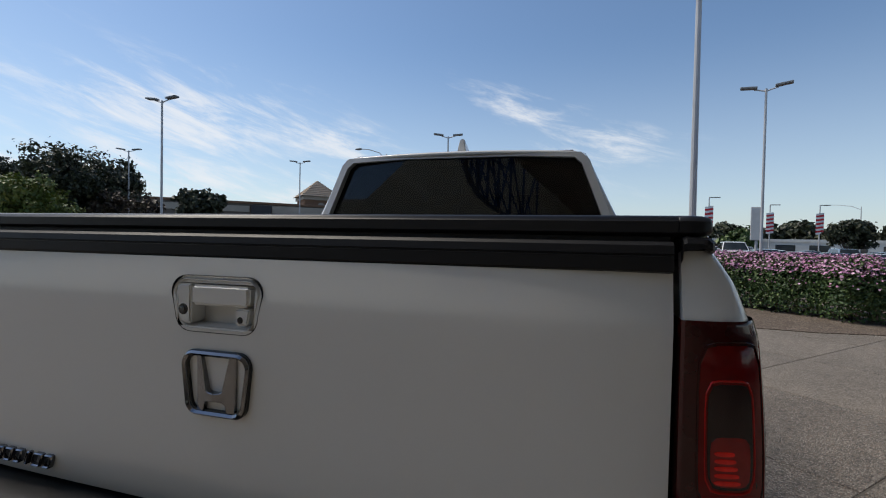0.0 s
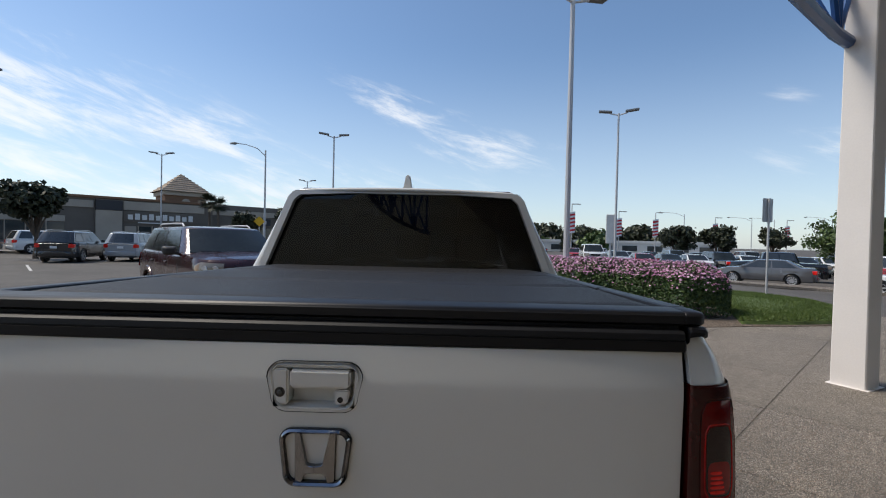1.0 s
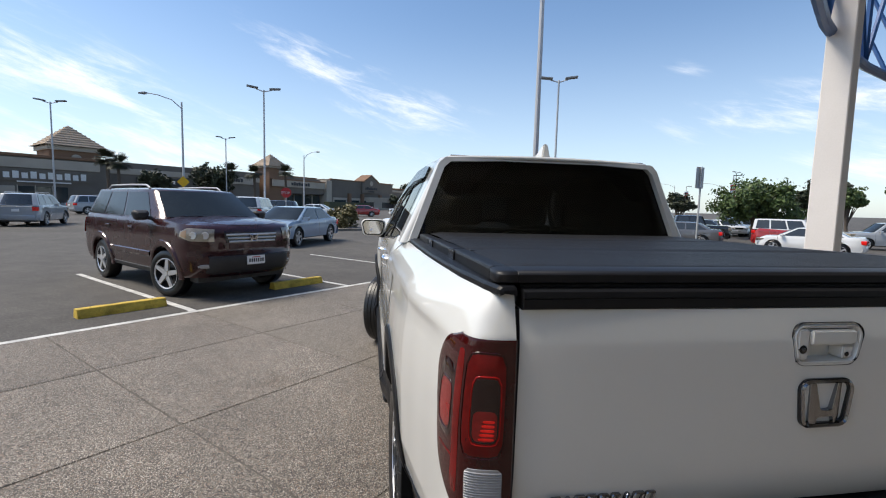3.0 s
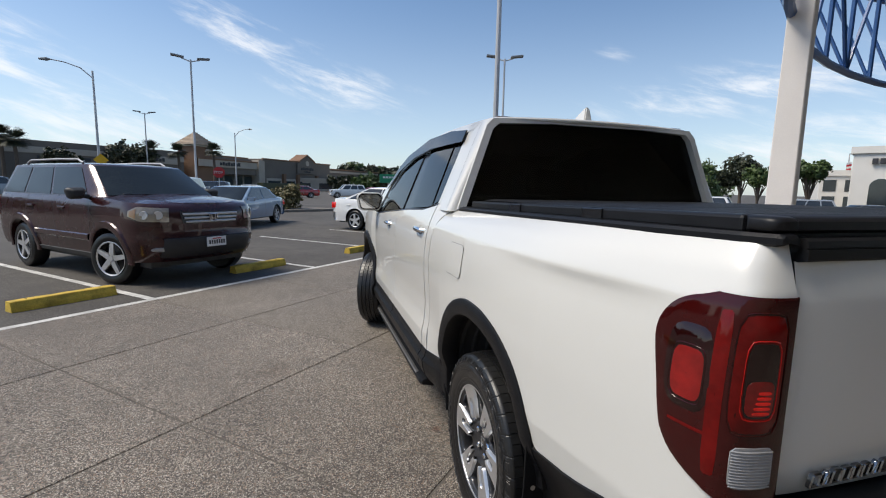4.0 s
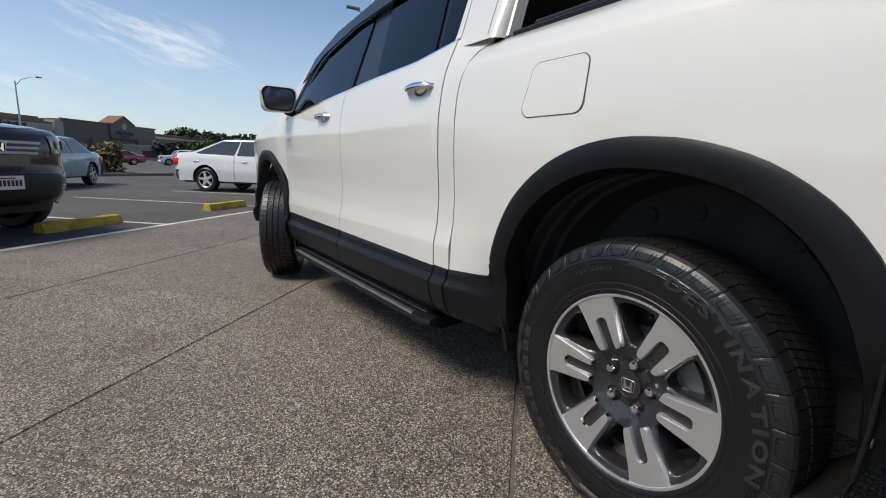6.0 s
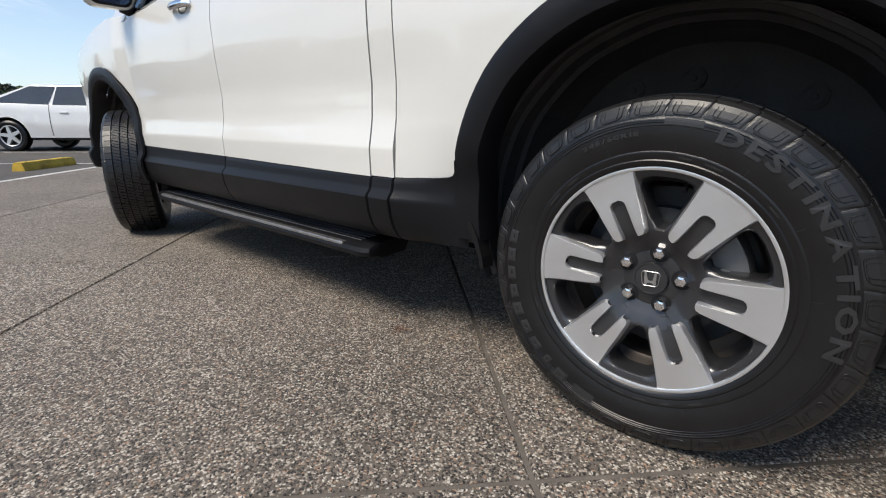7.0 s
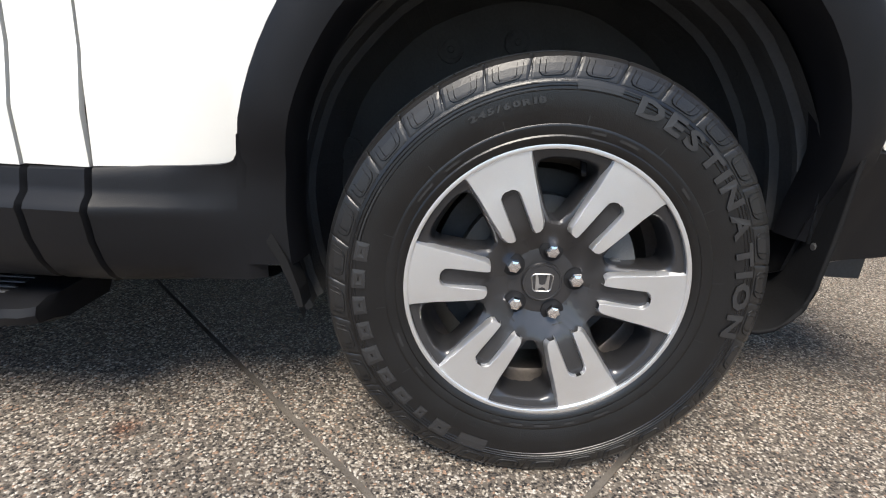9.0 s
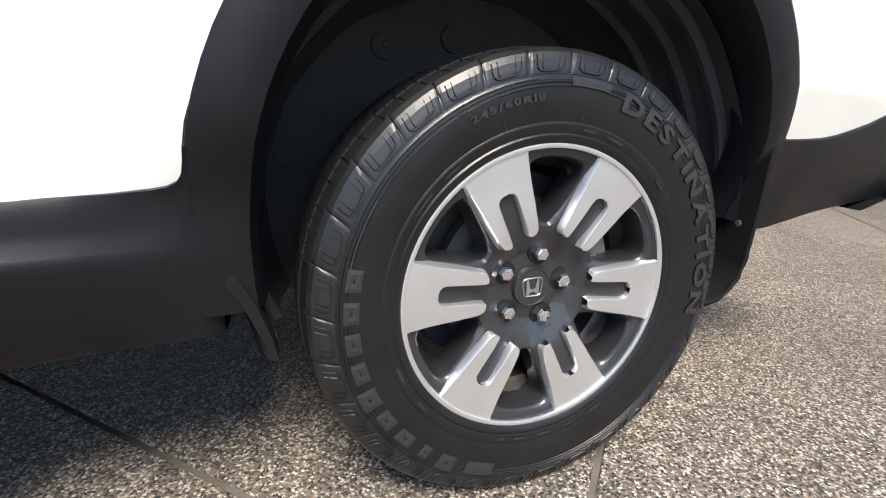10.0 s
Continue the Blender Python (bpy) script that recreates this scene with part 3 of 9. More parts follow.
def belt(y):
    """Lower edge of the side windows."""
    return lerp_table([(1.90, 1.368), (1.94, 1.358), (2.03, 1.343), (2.2, 1.318), (2.59, 1.299), (3.34, 1.245), (3.54, 1.226), (3.86, 1.205)], y)


def door_half(y, z):
    """Half width of the cab's side: as the bed side low down, straighter towards the windows."""
    k = max(0.0, min(1.0, (y - 1.80) / 0.13))
    cab = lerp_table([(1.16, 0.976), (1.20, 0.970), (1.25, 0.957), (1.30, 0.936), (1.36, 0.908), (1.40, 0.888)], z) if z > 1.16 else side_half(y, z)
    return side_half(y, min(z, 1.335)) * (1 - k) + cab * k


def side_panels(s):
    def fn(y, z):
        return flank(y, z, 0, s)

    def thick(ob, t, offset=0.0):
        sol = ob.modifiers.new("thickness", "SOLIDIFY")
        sol.thickness, sol.offset = t, offset
        es = ob.modifiers.new("crisp_edges", "EDGE_SPLIT")
        es.split_angle = radians(40)

    def bed(p, out):
        return (p[0] + s * out, p[1] - lean_back(p[1], p[2]), rise(p[1], p[2]))
    # bed side, with the rounded corner at the back
    bm = bmesh.new()
    cols = [(1.8315, sill(1.83)), (1.74, sill(1.74)), (1.69, sill(1.69)), (1.658, 0.551), (1.643, 0.554), (1.632, 0.560), (1.626, 0.570)]
    cols += arch_cols(ARC, ARZ, ARR, 0, 9, lambda y: 0.60 if y > 1 else 0.70)
    yb = cols[-1][0]
    cols += [(yb - 0.006, 0.680), (yb - 0.012, 0.655), (yb - 0.022, 0.640), (yb - 0.036, 0.634), (0.60, low_edge(0.6)), (CY, low_edge(CY))]

    def skin_z(lo):
        top = [1.06, 1.12, 1.17, 1.205, 1.225, 1.236, 1.242, 1.248, 1.256, 1.265, 1.275, 1.29, 1.302, 1.313, 1.322, 1.330, RAIL]
        low = [lo, 0.67, 0.70, 0.722, 0.728, 0.736, 0.75] if lo < 0.66 else [lo + (0.75 - lo) * k / 6 for k in range(7)] if lo < 0.75 else [lo + 0.002 * k for k in range(7)]
        b = low[-1]
        return low + [b + (1.06 - b) * k / 10 for k in range(1, 10)] + top
    more = []
    for (ya, la), (yb_, lb) in zip(cols, cols[1:]):
        more.append((ya, la))
    cols = more + [cols[-1]]
    rows = []
    for y, lo in cols:
        rows.append([bed(fn(y, z), crease(y, z)) for z in skin_z(lo)])
    for k in range(1, 23):
        y = corner(k / 22, 0.7)[1]
        rows.append([bed(corner(k / 22, z, 0, s), crease(y, z) * max(0.0, 1 - k / 15)) for z in skin_z(low_edge(y))])
    vs = grid(bm, rows)
    fix(bm)
    ob = part("bed_side", bm, WHITE, truck, smooth=True)
    thick(ob, 0.012)
    # doors and front wing
    for name, y0, y1 in (("rear_door", 1.936, 2.863), ("front_door", 2.867, 3.86)):
        bm = bmesh.new()
        ys = [y0 + (y1 - y0) * k / 10 for k in range(11)]
        nz2 = 22
        rows = [[(s * door_half(y, z), y, z) for z in [sill(y), 0.575, 0.60, 0.615, 0.622, 0.629, 0.64] + [0.64 + (belt(y) - 0.644) * k / nz2 for k in range(1, nz2 + 1)]] for y in ys]
        grid(bm, rows)
        ob = part(name, fix(bm), WHITE, truck, smooth=True)
        thick(ob, 0.016)
        # chrome handle with its dished pocket, whose shade is coloured in gunmetal
        hy, hz = (2.09, 1.205) if name == "rear_door" else (3.13, 1.165)
        bm = bmesh.new()
        w = door_half(hy, hz)
        rows = []
        for k in range(13):
            u = -1 + 2 * k / 12
            lift = 0.034 * (1 - u ** 4)
            hh = 0.016 * (1 - 0.35 * u * u)
            rows.append([(s * (w + lift + 0.014 * math.cos(a)), hy + 0.098 * u, hz + 0.004 * (1 - u * u) + hh * math.sin(a)) for a in [2 * math.pi * q / 10 for q in range(10)]])
        vs = grid(bm, rows, close_v=True)
        for r in (vs[0], vs[-1]):
            bm.faces.new(r)
        part("handle", fix(bm), CHROME, ob, "chrome door handle", smooth=True)
        bm = bmesh.new()
        rows = []
        for k in range(9):
            rr = 0.055 * k / 8
            rows.append([(s * (door_half(hy, hz + rr * 0.6 * math.sin(a)) + 0.009 + 0.004 * (k / 8 - 1)), hy - 0.01 + rr * math.cos(a) * 0.9, hz + rr * 0.55 * math.sin(a)) for a in [2 * math.pi * q / 20 for q in range(20)]])
        grid(bm, rows, close_v=True)
        part("handle_pocket", fix(bm), GUNMETAL, ob, "handle recess with its shadow put in as dark grey", smooth=True)
    bm = bmesh.new()
    cols = [(5.10, 0.62), (5.0, 0.62), (FY + AFR + 0.0005, 0.60)]
    cols += arch_cols(FY, AFZ, AFR, 0, 9, lambda y: 0.60 if y > 4 else 0.56)
    cols += [(cols[-1][0] - 0.0005, 0.56), (3.868, 0.56)]
    rows = []
    for y, lo in cols:
        top = lerp_table([(3.86, 1.225), (4.1, 1.235), (4.3, 1.215), (4.8, 1.13), (5.2, 1.0)], y)
        rows.append([flank(y, lo + (top - lo) * k / 20, 0, s) for k in range(21)])
    grid(bm, rows)
    ob = part("front_wing", fix(bm), WHITE, truck, smooth=True)
    thick(ob, 0.012)
    # narrow filler panel between cab and bed
    bm = bmesh.new()
    rows = [[(s * door_half(y, z), y - lean_back(min(y, 1.83), z) * (1.93 - y) / 0.092, z) for z in [0.54, 0.575, 0.60, 0.615, 0.622, 0.629, 0.64] + [0.64 + 0.72 * q / 22 for q in range(1, 23)]] for k, y in enumerate((1.8365, 1.846, 1.870, 1.895, 1.920, 1.9315))]
    grid(bm, rows)
    ob = part("cab_pillar_panel", fix(bm), WHITE, truck, smooth=True)
    thick(ob, 0.012)
    # dark inner skin that closes the gaps
    bm = bmesh.new()
    rows = [[flank(y, z, -0.055, s) for z in (0.5, 0.7, 0.9, 1.05, 1.15, 1.20, 1.24)] for y in (1.62, 1.8, 2.4, 3.0, 3.76)]
    grid(bm, rows)
    part("inner_skin", fix(bm), PLASTIC, truck)
    # fuel door outline on the left side
    if s < 0:
        bm = bmesh.new()
        pts = []
        for cy, cz, a0 in ((1.315, 1.085, 180), (1.315, 1.175, 90), (1.455, 1.175, 0), (1.475, 1.085, -90)):
            for q in range(7):
                a = radians(a0 - 15 * q + 90)
                pts.append((cy - 0.03 * math.cos(a) * -1, cz + 0.03 * math.sin(a)))
        ring = []
        for y, z in pts:
            ring.append((y, z))
        cy0, cz0 = sum(p[0] for p in ring) / len(ring), sum(p[1] for p in ring) / len(ring)
        hull = sorted(ring, key=lambda p: math.atan2(p[1] - cz0, p[0] - cy0))
        rows = []
        for k, o in ((1.0, 0.0072), (0.975, 0.0072)):
            rows.append([flank(cy0 + (y - cy0) * k, cz0 + (z - cz0) * k, o, s) for y, z in hull])
        grid(bm, rows, close_v=True)
        seam = part("fuel_door_seam", fix(bm), LINER, truck, "thin dark seam round the fuel door")
        bm = bmesh.new()
        rows = []
        for k in (0.972, 0.93, 0.5, 0.02):
            rows.append([flank(cy0 + (y - cy0) * k, cz0 + (z - cz0) * k, 0.0085, s) for y, z in hull])
        grid(bm, rows, close_v=True)
        part("fuel_door", fix(bm), WHITE, truck, smooth=True)


for s in (-1, 1):
    side_panels(s)


# black cladding: arch flares, sills, lower quarter
def flare(s, yc, zc, front):
    bm = bmesh.new()
    e = 0.009 if front else 0.0
    prof = [(0.510 + e, 0.002), (0.508 + e, 0.014), (0.495 + e, 0.020), (0.459 + e, 0.020), (0.439 + e, 0.014), (0.431 + e, -0.006), (0.427 + e, -0.06)]
    rows = []
    n = 48
    lo0, lo1 = (0.40, 0.40)
    for k in range(n + 1):
        a = radians(-12 + (193 if not front else 204) * k / n)
        row = []
        grow = 0.0 if front else swell(a)
        for r, o in prof:
            y, z = yc + (r + grow) * math.cos(a), zc + (r + grow) * math.sin(a)
            if a < 0:
                y = yc + r + grow - 0.004 * (a / radians(12)) ** 2
                z = zc + 0.45 * a
            if not front and r > 0.452:
                y = max(y, 0.640)
            if r > 0.49 and a < 1.0 and not front:
                o += (0.0195 - o) * max(0.0, min(1.0, (0.60 - z) / 0.045))
            p = flank(y, max(z, 0.31), o + (0.012 if front else 0.0), s)
            row.append((p[0], y, z))
        rows.append(row)
    grid(bm, rows)
    ob = part("wheel_arch_flare", fix(bm), PLASTIC, truck, "matt black plastic wheel arch flare", smooth=True)
    # liner of the wheel well
    bm = bmesh.new()
    rows = []
    for k in range(33):
        a = radians(-25 + (205 if not front else 230) * k / 32)
        r = 0.441 + (0.001 if k % 4 < 2 else -0.001) + e
        rows.append([(s * x, yc + (r + d) * math.cos(a), zc - 0.01 + (r + d) * math.sin(a)) for x, d in ((0.93, 0.012), (0.893, 0.018), (0.885, 0.006), (0.873, 0.006), (0.865, 0.019), (0.828, 0.015), (0.820, 0.003), (0.808, 0.003), (0.800, 0.013), (0.755, 0.006), (0.747, -0.006), (0.735, -0.006), (0.727, 0.003), (0.66, -0.01), (0.60, -0.03))])
    vs = grid(bm, rows)
    bm.faces.new([r[-1] for r in vs])
    part("wheel_well_liner", fix(bm), WELL, truck, "ribbed dark grey wheel well liner")
    for dy, dz in ((0.176, 0.296), (0.033, 0.320), (0.392, 0.070), (-0.21, 0.27)):
        bm = bmesh.new()
        tube(bm, [(s * (0.598 + d), yc + dy, zc + dz) for d in (0.0, 0.010, 0.014, 0.006, 0.016)], [0.028, 0.027, 0.020, 0.011, 0.006], 18)
        part("liner_clip", bm, WELL, truck)


def cladding(s):
    # sill below the doors
    bm = bmesh.new()
    rows = []
    for y in (1.600, 1.620, 1.626, 1.632, 1.643, 1.658, 1.70, 1.74, 1.82, 1.832, 1.836, 1.842, 1.925, 1.931, 1.937, 2.3, 2.858, 2.862, 2.868, 3.3, 3.78, 3.83):
        gap = -0.012 if y in (1.836, 1.931, 2.862) else 0
        b = sill(max(y, 1.69)) if y > 1.669 else lerp_table([(1.6, 0.60), (1.62, 0.60), (1.626, 0.570), (1.632, 0.560), (1.643, 0.554), (1.658, 0.551)], y)
        k = max(0.0, min(1.0, (1.80 - y) / 0.165))
        k = k * k * (3 - 2 * k)
        inset = -0.012 if y < 1.61 else 0.0
        rows.append([(s * (side_half(y, z) + (o + (0.0185 - o) * k if o > -0.015 else o) + gap + inset), y, z) for o, z in ((-0.016, b + 0.004), (0.002, b + 0.001), (0.008, b - 0.005), (0.009, b - 0.020), (0.008, 0.511), (0.006, 0.500), (0.006, 0.486), (0.006, 0.477), (0.004, 0.466), (0.003, 0.43), (0.0, 0.39), (-0.008, 0.362), (-0.020, 0.350), (-0.10, 0.345))])
    grid(bm, rows)
    part("sill_cladding", fix(bm), PLASTIC, truck, "matt black plastic sill", smooth=True)
    # lower corner of the bed side behind the wheel
    bm = bmesh.new()
    rows = []
    for k in range(6):
        y = 0.69 - 0.14 * k / 5
        b = low_edge(y)
        low = lerp_table([(0.3, 0.452), (0.68, 0.392)], y)
        rows.append([flank(y, z, o, s) for o, z in ((0.002, b + 0.005), (0.012, b), (0.014, b - 0.02), (0.006, (b + low) / 2), (-0.01, low + 0.02), (-0.05, low))])
    for k in range(1, 13):
        yk = corner(k / 12, 0.7)[1]
        b = low_edge(yk)
        low = lerp_table([(0.0, 0.48), (0.3, 0.452), (0.68, 0.392)], yk)
        rows.append([corner(k / 12, z, o, s) for o, z in ((0.002, b + 0.005), (0.012, b), (0.016, b - 0.02), (0.012, (b + low) / 2), (0.0, low + 0.02), (-0.05, low))])
    grid(bm, rows)
    part("lower_quarter_cladding", fix(bm), PLASTIC, truck, "matt black plastic lower corner", smooth=True)
    # mud guard behind the rear wheel: a curved sheet with a rounded foot
    bm = bmesh.new()
    run = [(0.664, 0.74), (0.665, 0.70), (0.666, 0.60), (0.668, 0.50), (0.673, 0.435), (0.678, 0.385), (0.697, 0.348), (0.722, 0.324), (0.750, 0.312), (0.780, 0.308)]
    rows = []
    for x, cut in ((0.66, 3.0), (0.72, 1.2), (0.76, 0.35), (0.80, 0.05), (0.86, 0.0), (0.90, 0.1), (0.925, 0.3), (0.942, 0.7), (0.953, 1.25), (0.960, 2.0), (0.9635, 2.9)):
        pts = []
        for k in range(25):
            u = (len(run) - 1 - cut) * k / 24
            i = min(int(u), len(run) - 2)
            pts.append(tuple(run[i][q] + (run[i + 1][q] - run[i][q]) * (u - i) for q in (0, 1)))
        rows.append([(s * x, y, z) for y, z in pts])
    grid(bm, rows)
    ob = part("mud_guard", fix(bm), MATTE, truck, "black plastic mud guard", smooth=True)
    sol = ob.modifiers.new("thickness", "SOLIDIFY")
    sol.thickness, sol.offset = 0.007, 0
    for zc_, x_ in ((0.62, 0.945), (0.47, 0.93)):
        bm = bmesh.new()
        yy = lerp_table([(0.46, 0.667), (0.52, 0.659), (0.74, 0.652)], zc_)
        tube(bm, [(s * x_, yy, zc_), (s * x_, yy + 0.007, zc_), (s * x_, yy + 0.009, zc_)], [0.009, 0.009, 0.005], 12)
        part("guard_screw", fix(bm), STEEL, ob, "small steel screw")
    bm = bmesh.new()
    prism(bm, [(-0.020, 0.288), (-0.010, 0.288), (-0.002, 0.318), (0.02, 0.37), (0.05, 0.42), (0.03, 0.42), (0.004, 0.37), (-0.014, 0.318)], lambda u, v, d: (s * d, 1.556 + u, v + 0.03), 0.915, 0.962)
    part("front_mud_flap", fix(bm), MATTE, truck, "small black rubber flap")
    # running board
    bm = bmesh.new()
    sec = [(0.80, 0.29), (0.80, 0.310), (0.84, 0.314), (0.962, 0.306), (0.990, 0.296), (0.996, 0.282), (0.990, 0.266), (0.95, 0.256), (0.82, 0.260)]
    rows = []
    for y, k in ((1.972, 0.80), (1.978, 0.92), (1.995, 0.98), (2.03, 1.0), (3.70, 1.0), (3.76, 0.97), (3.82, 0.85), (3.85, 0.6)):
        rows.append([(s * (0.80 + (x - 0.80) * k), y, z) for x, z in sec])
    vs = grid(bm, rows, close_v=True)
    for r in (vs[0], vs[-1]):
        bm.faces.new(r)
    sb = part("running_board", fix(bm), PLASTIC, truck, "black running board with ribbed tread", smooth=True)
    for x in (0.845, 0.865, 0.885, 0.905, 0.925, 0.945):
        bm = a_box(s * x - 0.005, s * x + 0.005, 2.05, 3.72, 0.304, 0.3155 - (x - 0.84) * 0.06, 0.002)
        part("tread_rib", bm, RIBS, sb)
    bm = a_box(s * 0.980 - 0.012, s * 0.980 + 0.012, 2.10, 3.70, 0.285, 0.3025, 0.004)
    part("edge_strip", bm, STEEL, sb, "dull silver edge strip")
    for y in (2.3, 2.95, 3.6):
        bm = a_box(s * 0.85 - 0.12, s * 0.85 + 0.08, y - 0.03, y + 0.03, 0.262, 0.29)
        part("bracket", bm, LINER, sb)


for s in (-1, 1):
    flare(s, ARC, ARZ, False)
    flare(s, FY, AFZ, True)
    cladding(s)


# tailgate
def tail_y(z):
    return lerp_table([(0.84, 0.028), (0.88, 0.012), (0.95, 0.006), (1.15, 0.002), (1.235, 0.000), (1.255, 0.0006), (1.268, 0.0022), (1.332, 0.0142)], z)


bm = bmesh.new()
zs = [0.842, 0.85, 0.87, 0.90, 0.95, 1.0, 1.05, 1.1, 1.15, 1.204, 1.235, 1.25, 1.256, 1.262, 1.27, 1.284, 1.31, 1.325, 1.331]
rows = []
gate_xs = sorted([-0.760 + 1.520 * k / 24 for k in range(25) if abs(-0.760 + 1.520 * k / 24) > 0.1] + [-0.088, -0.04, 0.0, 0.04, 0.080])
for x in gate_xs:
    e = 0.010 * (abs(x) / 0.760) ** 14
    rows.append([(x, tail_y(z) + e + 0.012 * (x / 0.760) ** 2, z) for z in zs] + [(x, 0.075, 1.333)])
grid(bm, rows)
hole = [f for f in bm.faces if -0.088 < f.calc_center_median().x < 0.080 and 1.204 < f.calc_center_median().z < 1.284]
bmesh.ops.delete(bm, geom=hole, context="FACES")
tailgate = part("tailgate", fix(bm), WHITE, truck, "white tailgate in its own shade", smooth=True)
bm = a_box(-0.765, 0.765, 0.055, 0.09, 0.80, 1.325)
part("tailgate_inner", bm, LINER, truck)


def rr(w0, w1, h, r, n=6):
    """Rounded trapezoid outline, w0 wide at the top, w1 at the bottom."""
    pts = []
    for cx, cz, a0 in ((w0 / 2 - r, h / 2 - r, 0), (-w0 / 2 + r, h / 2 - r, 90), (-w1 / 2 + r, -h / 2 + r, 180), (w1 / 2 - r, -h / 2 + r, 270)):
        for q in range(n + 1):
            a = radians(a0 + 90 * q / n)
            pts.append((cx + r * math.cos(a), cz + r * math.sin(a)))
    return pts


def ring(name, outer, inner, fn, d0, d1, mat, parent, label="", smooth=True):
    bm = bmesh.new()
    n = len(outer)
    mid = [((a[0] + b[0]) / 2, (a[1] + b[1]) / 2) for a, b in zip(outer, inner)]
    rows = [[fn(*p, d0) for p in outer], [fn(*p, d0 + (d1 - d0) * 0.75) for p in outer], [fn(*p, d1) for p in mid], [fn(*p, d0 + (d1 - d0) * 0.75) for p in inner], [fn(*p, d0) for p in inner]]
    grid(bm, rows, close_v=True)
    return part(name, fix(bm), mat, parent, label, smooth)


# handle bezel with camera and lock
HX, HZ = -0.003, 1.246
flat = lambda u, v, d: (HX + u, 0.0008 - d, HZ + v)
sunk = lambda u, v, d: (HX - 0.004 + u, 0.003 - d, HZ + v)
ring("bezel_seam", rr(0.1994, 0.1814, 0.1054, 0.033), rr(0.1964, 0.1784, 0.1024, 0.032), flat, -0.006, 0.0012, PLASTIC, tailgate, "thin dark seam round the handle bezel")
ring("handle_bezel", rr(0.1968, 0.1788, 0.1028, 0.032), rr(0.166, 0.152, 0.078, 0.018), flat, -0.045, 0.0018, WHITE, tailgate)
bm = bmesh.new()
prism(bm, rr(0.176, 0.162, 0.086, 0.016), flat, -0.05, -0.034)
part("handle_recess", fix(bm), WHITE, tailgate)
bm = bmesh.new()
prism(bm, [(-0.047, 0.036), (0.079, 0.036), (0.080, 0.006), (0.075, -0.002), (-0.047, -0.002)], sunk, -0.030, 0.008)
bmesh.ops.bevel(bm, geom=bm.edges[:], offset=0.005, segments=3, affect="EDGES")
part("pull_handle", fix(bm), WHITE, tailgate, smooth=True)
bm = bmesh.new()
prism(bm, [(-0.082, 0.037), (-0.0495, 0.037), (-0.0495, -0.038), (-0.072, -0.036), (-0.080, -0.02)], sunk, -0.034, 0.005)
bmesh.ops.bevel(bm, geom=bm.edges[:], offset=0.004, segments=3, affect="EDGES")
part("camera_housing", fix(bm), WHITE, tailgate, smooth=True)
bm = bmesh.new()
prism(bm, [(0.046, -0.005), (0.078, -0.005), (0.072, -0.034), (0.046, -0.036)], sunk, -0.034, 0.003)
bmesh.ops.bevel(bm, geom=bm.edges[:], offset=0.003, segments=2, affect="EDGES")
part("lock_housing", fix(bm), WHITE, tailgate, smooth=True)


def disc_y(name, cx, cz, y, r, depth, mat, parent, label="", n=20):
    bm = bmesh.new()
    tube(bm, [(cx, y + 0.01, cz), (cx, y - depth * 0.7, cz), (cx, y - depth, cz)], [r, r, r * 0.7], n)
    return part(name, fix(bm), mat, parent, label, smooth=True)


disc_y("rear_camera_lens", -0.073, 1.235, -0.001, 0.0105, 0.002, TRIM, tailgate, "round black camera lens")
disc_y("rear_camera_glass", -0.073, 1.235, -0.003, 0.005, 0.002, CARGLASS, tailgate)
disc_y("lock_ring", 0.051, 1.221, 0.001, 0.0085, 0.001, STEEL, tailgate)
disc_y("key_slot", 0.051, 1.221, 0.000, 0.006, 0.001, TRIM, tailgate)
# chrome emblem: rounded frame, two tapered uprights and a low bar
EX, EZ = 0.002, 1.102
fe = lambda u, v, d: (EX + u, -0.001 - d, EZ + v)
ring("emblem_edge", rr(0.1495, 0.1335, 0.1215, 0.0275), rr(0.1265, 0.1105, 0.0975, 0.018), fe, -0.006, 0.0045, TRIM, tailgate, "dark edge round the emblem")
ring("emblem_frame", rr(0.146, 0.130, 0.118, 0.026), rr(0.130, 0.114, 0.101, 0.019), fe, -0.006, 0.010, CHROME_D, tailgate, "dark chrome rounded emblem frame")
for sx in (-1, 1):
    bm = bmesh.new()
    out = [(sx * 0.043, 0.051), (sx * 0.030, 0.051), (sx * 0.0165, -0.012), (sx * 0.012, -0.0145), (0, -0.0155), (0, -0.030), (sx * 0.014, -0.031), (sx * 0.022, -0.036), (sx * 0.026, -0.051), (sx * 0.041, -0.051)]
    prism(bm, out, lambda u, v, d: fe(u, v, d - (abs(u) * 0.22 if d > 0 else 0)), -0.006, 0.011)
    fix(bm)
    bmesh.ops.bevel(bm, geom=bm.edges[:], offset=0.0012, segments=1, affect="EDGES")
    part("emblem_upright", fix(bm), CHROME_D, tailgate, "tapered chrome emblem bar", smooth=False)
# model badge low on the gate: a row of plain slanted chrome bars
for k, w in enumerate((0.026, 0.010, 0.027, 0.025, 0.024, 0.022, 0.010, 0.027, 0.024)):
    x0 = -0.668 + k * 0.029
    bm = bmesh.new()
    fb = lambda u, v, d: (x0 + u + v * 0.35, tail_y(0.888) - d, 0.888 + v)
    outer, inner = rr(w, w, 0.030, 0.004, 2), rr(max(w - 0.009, 0.003), max(w - 0.009, 0.003), 0.021, 0.0015, 2)
    bm.free()
    ring("badge_bar", outer, inner, fb, -0.004, 0.006, CHROME_D, tailgate, "slanted chrome badge bar")


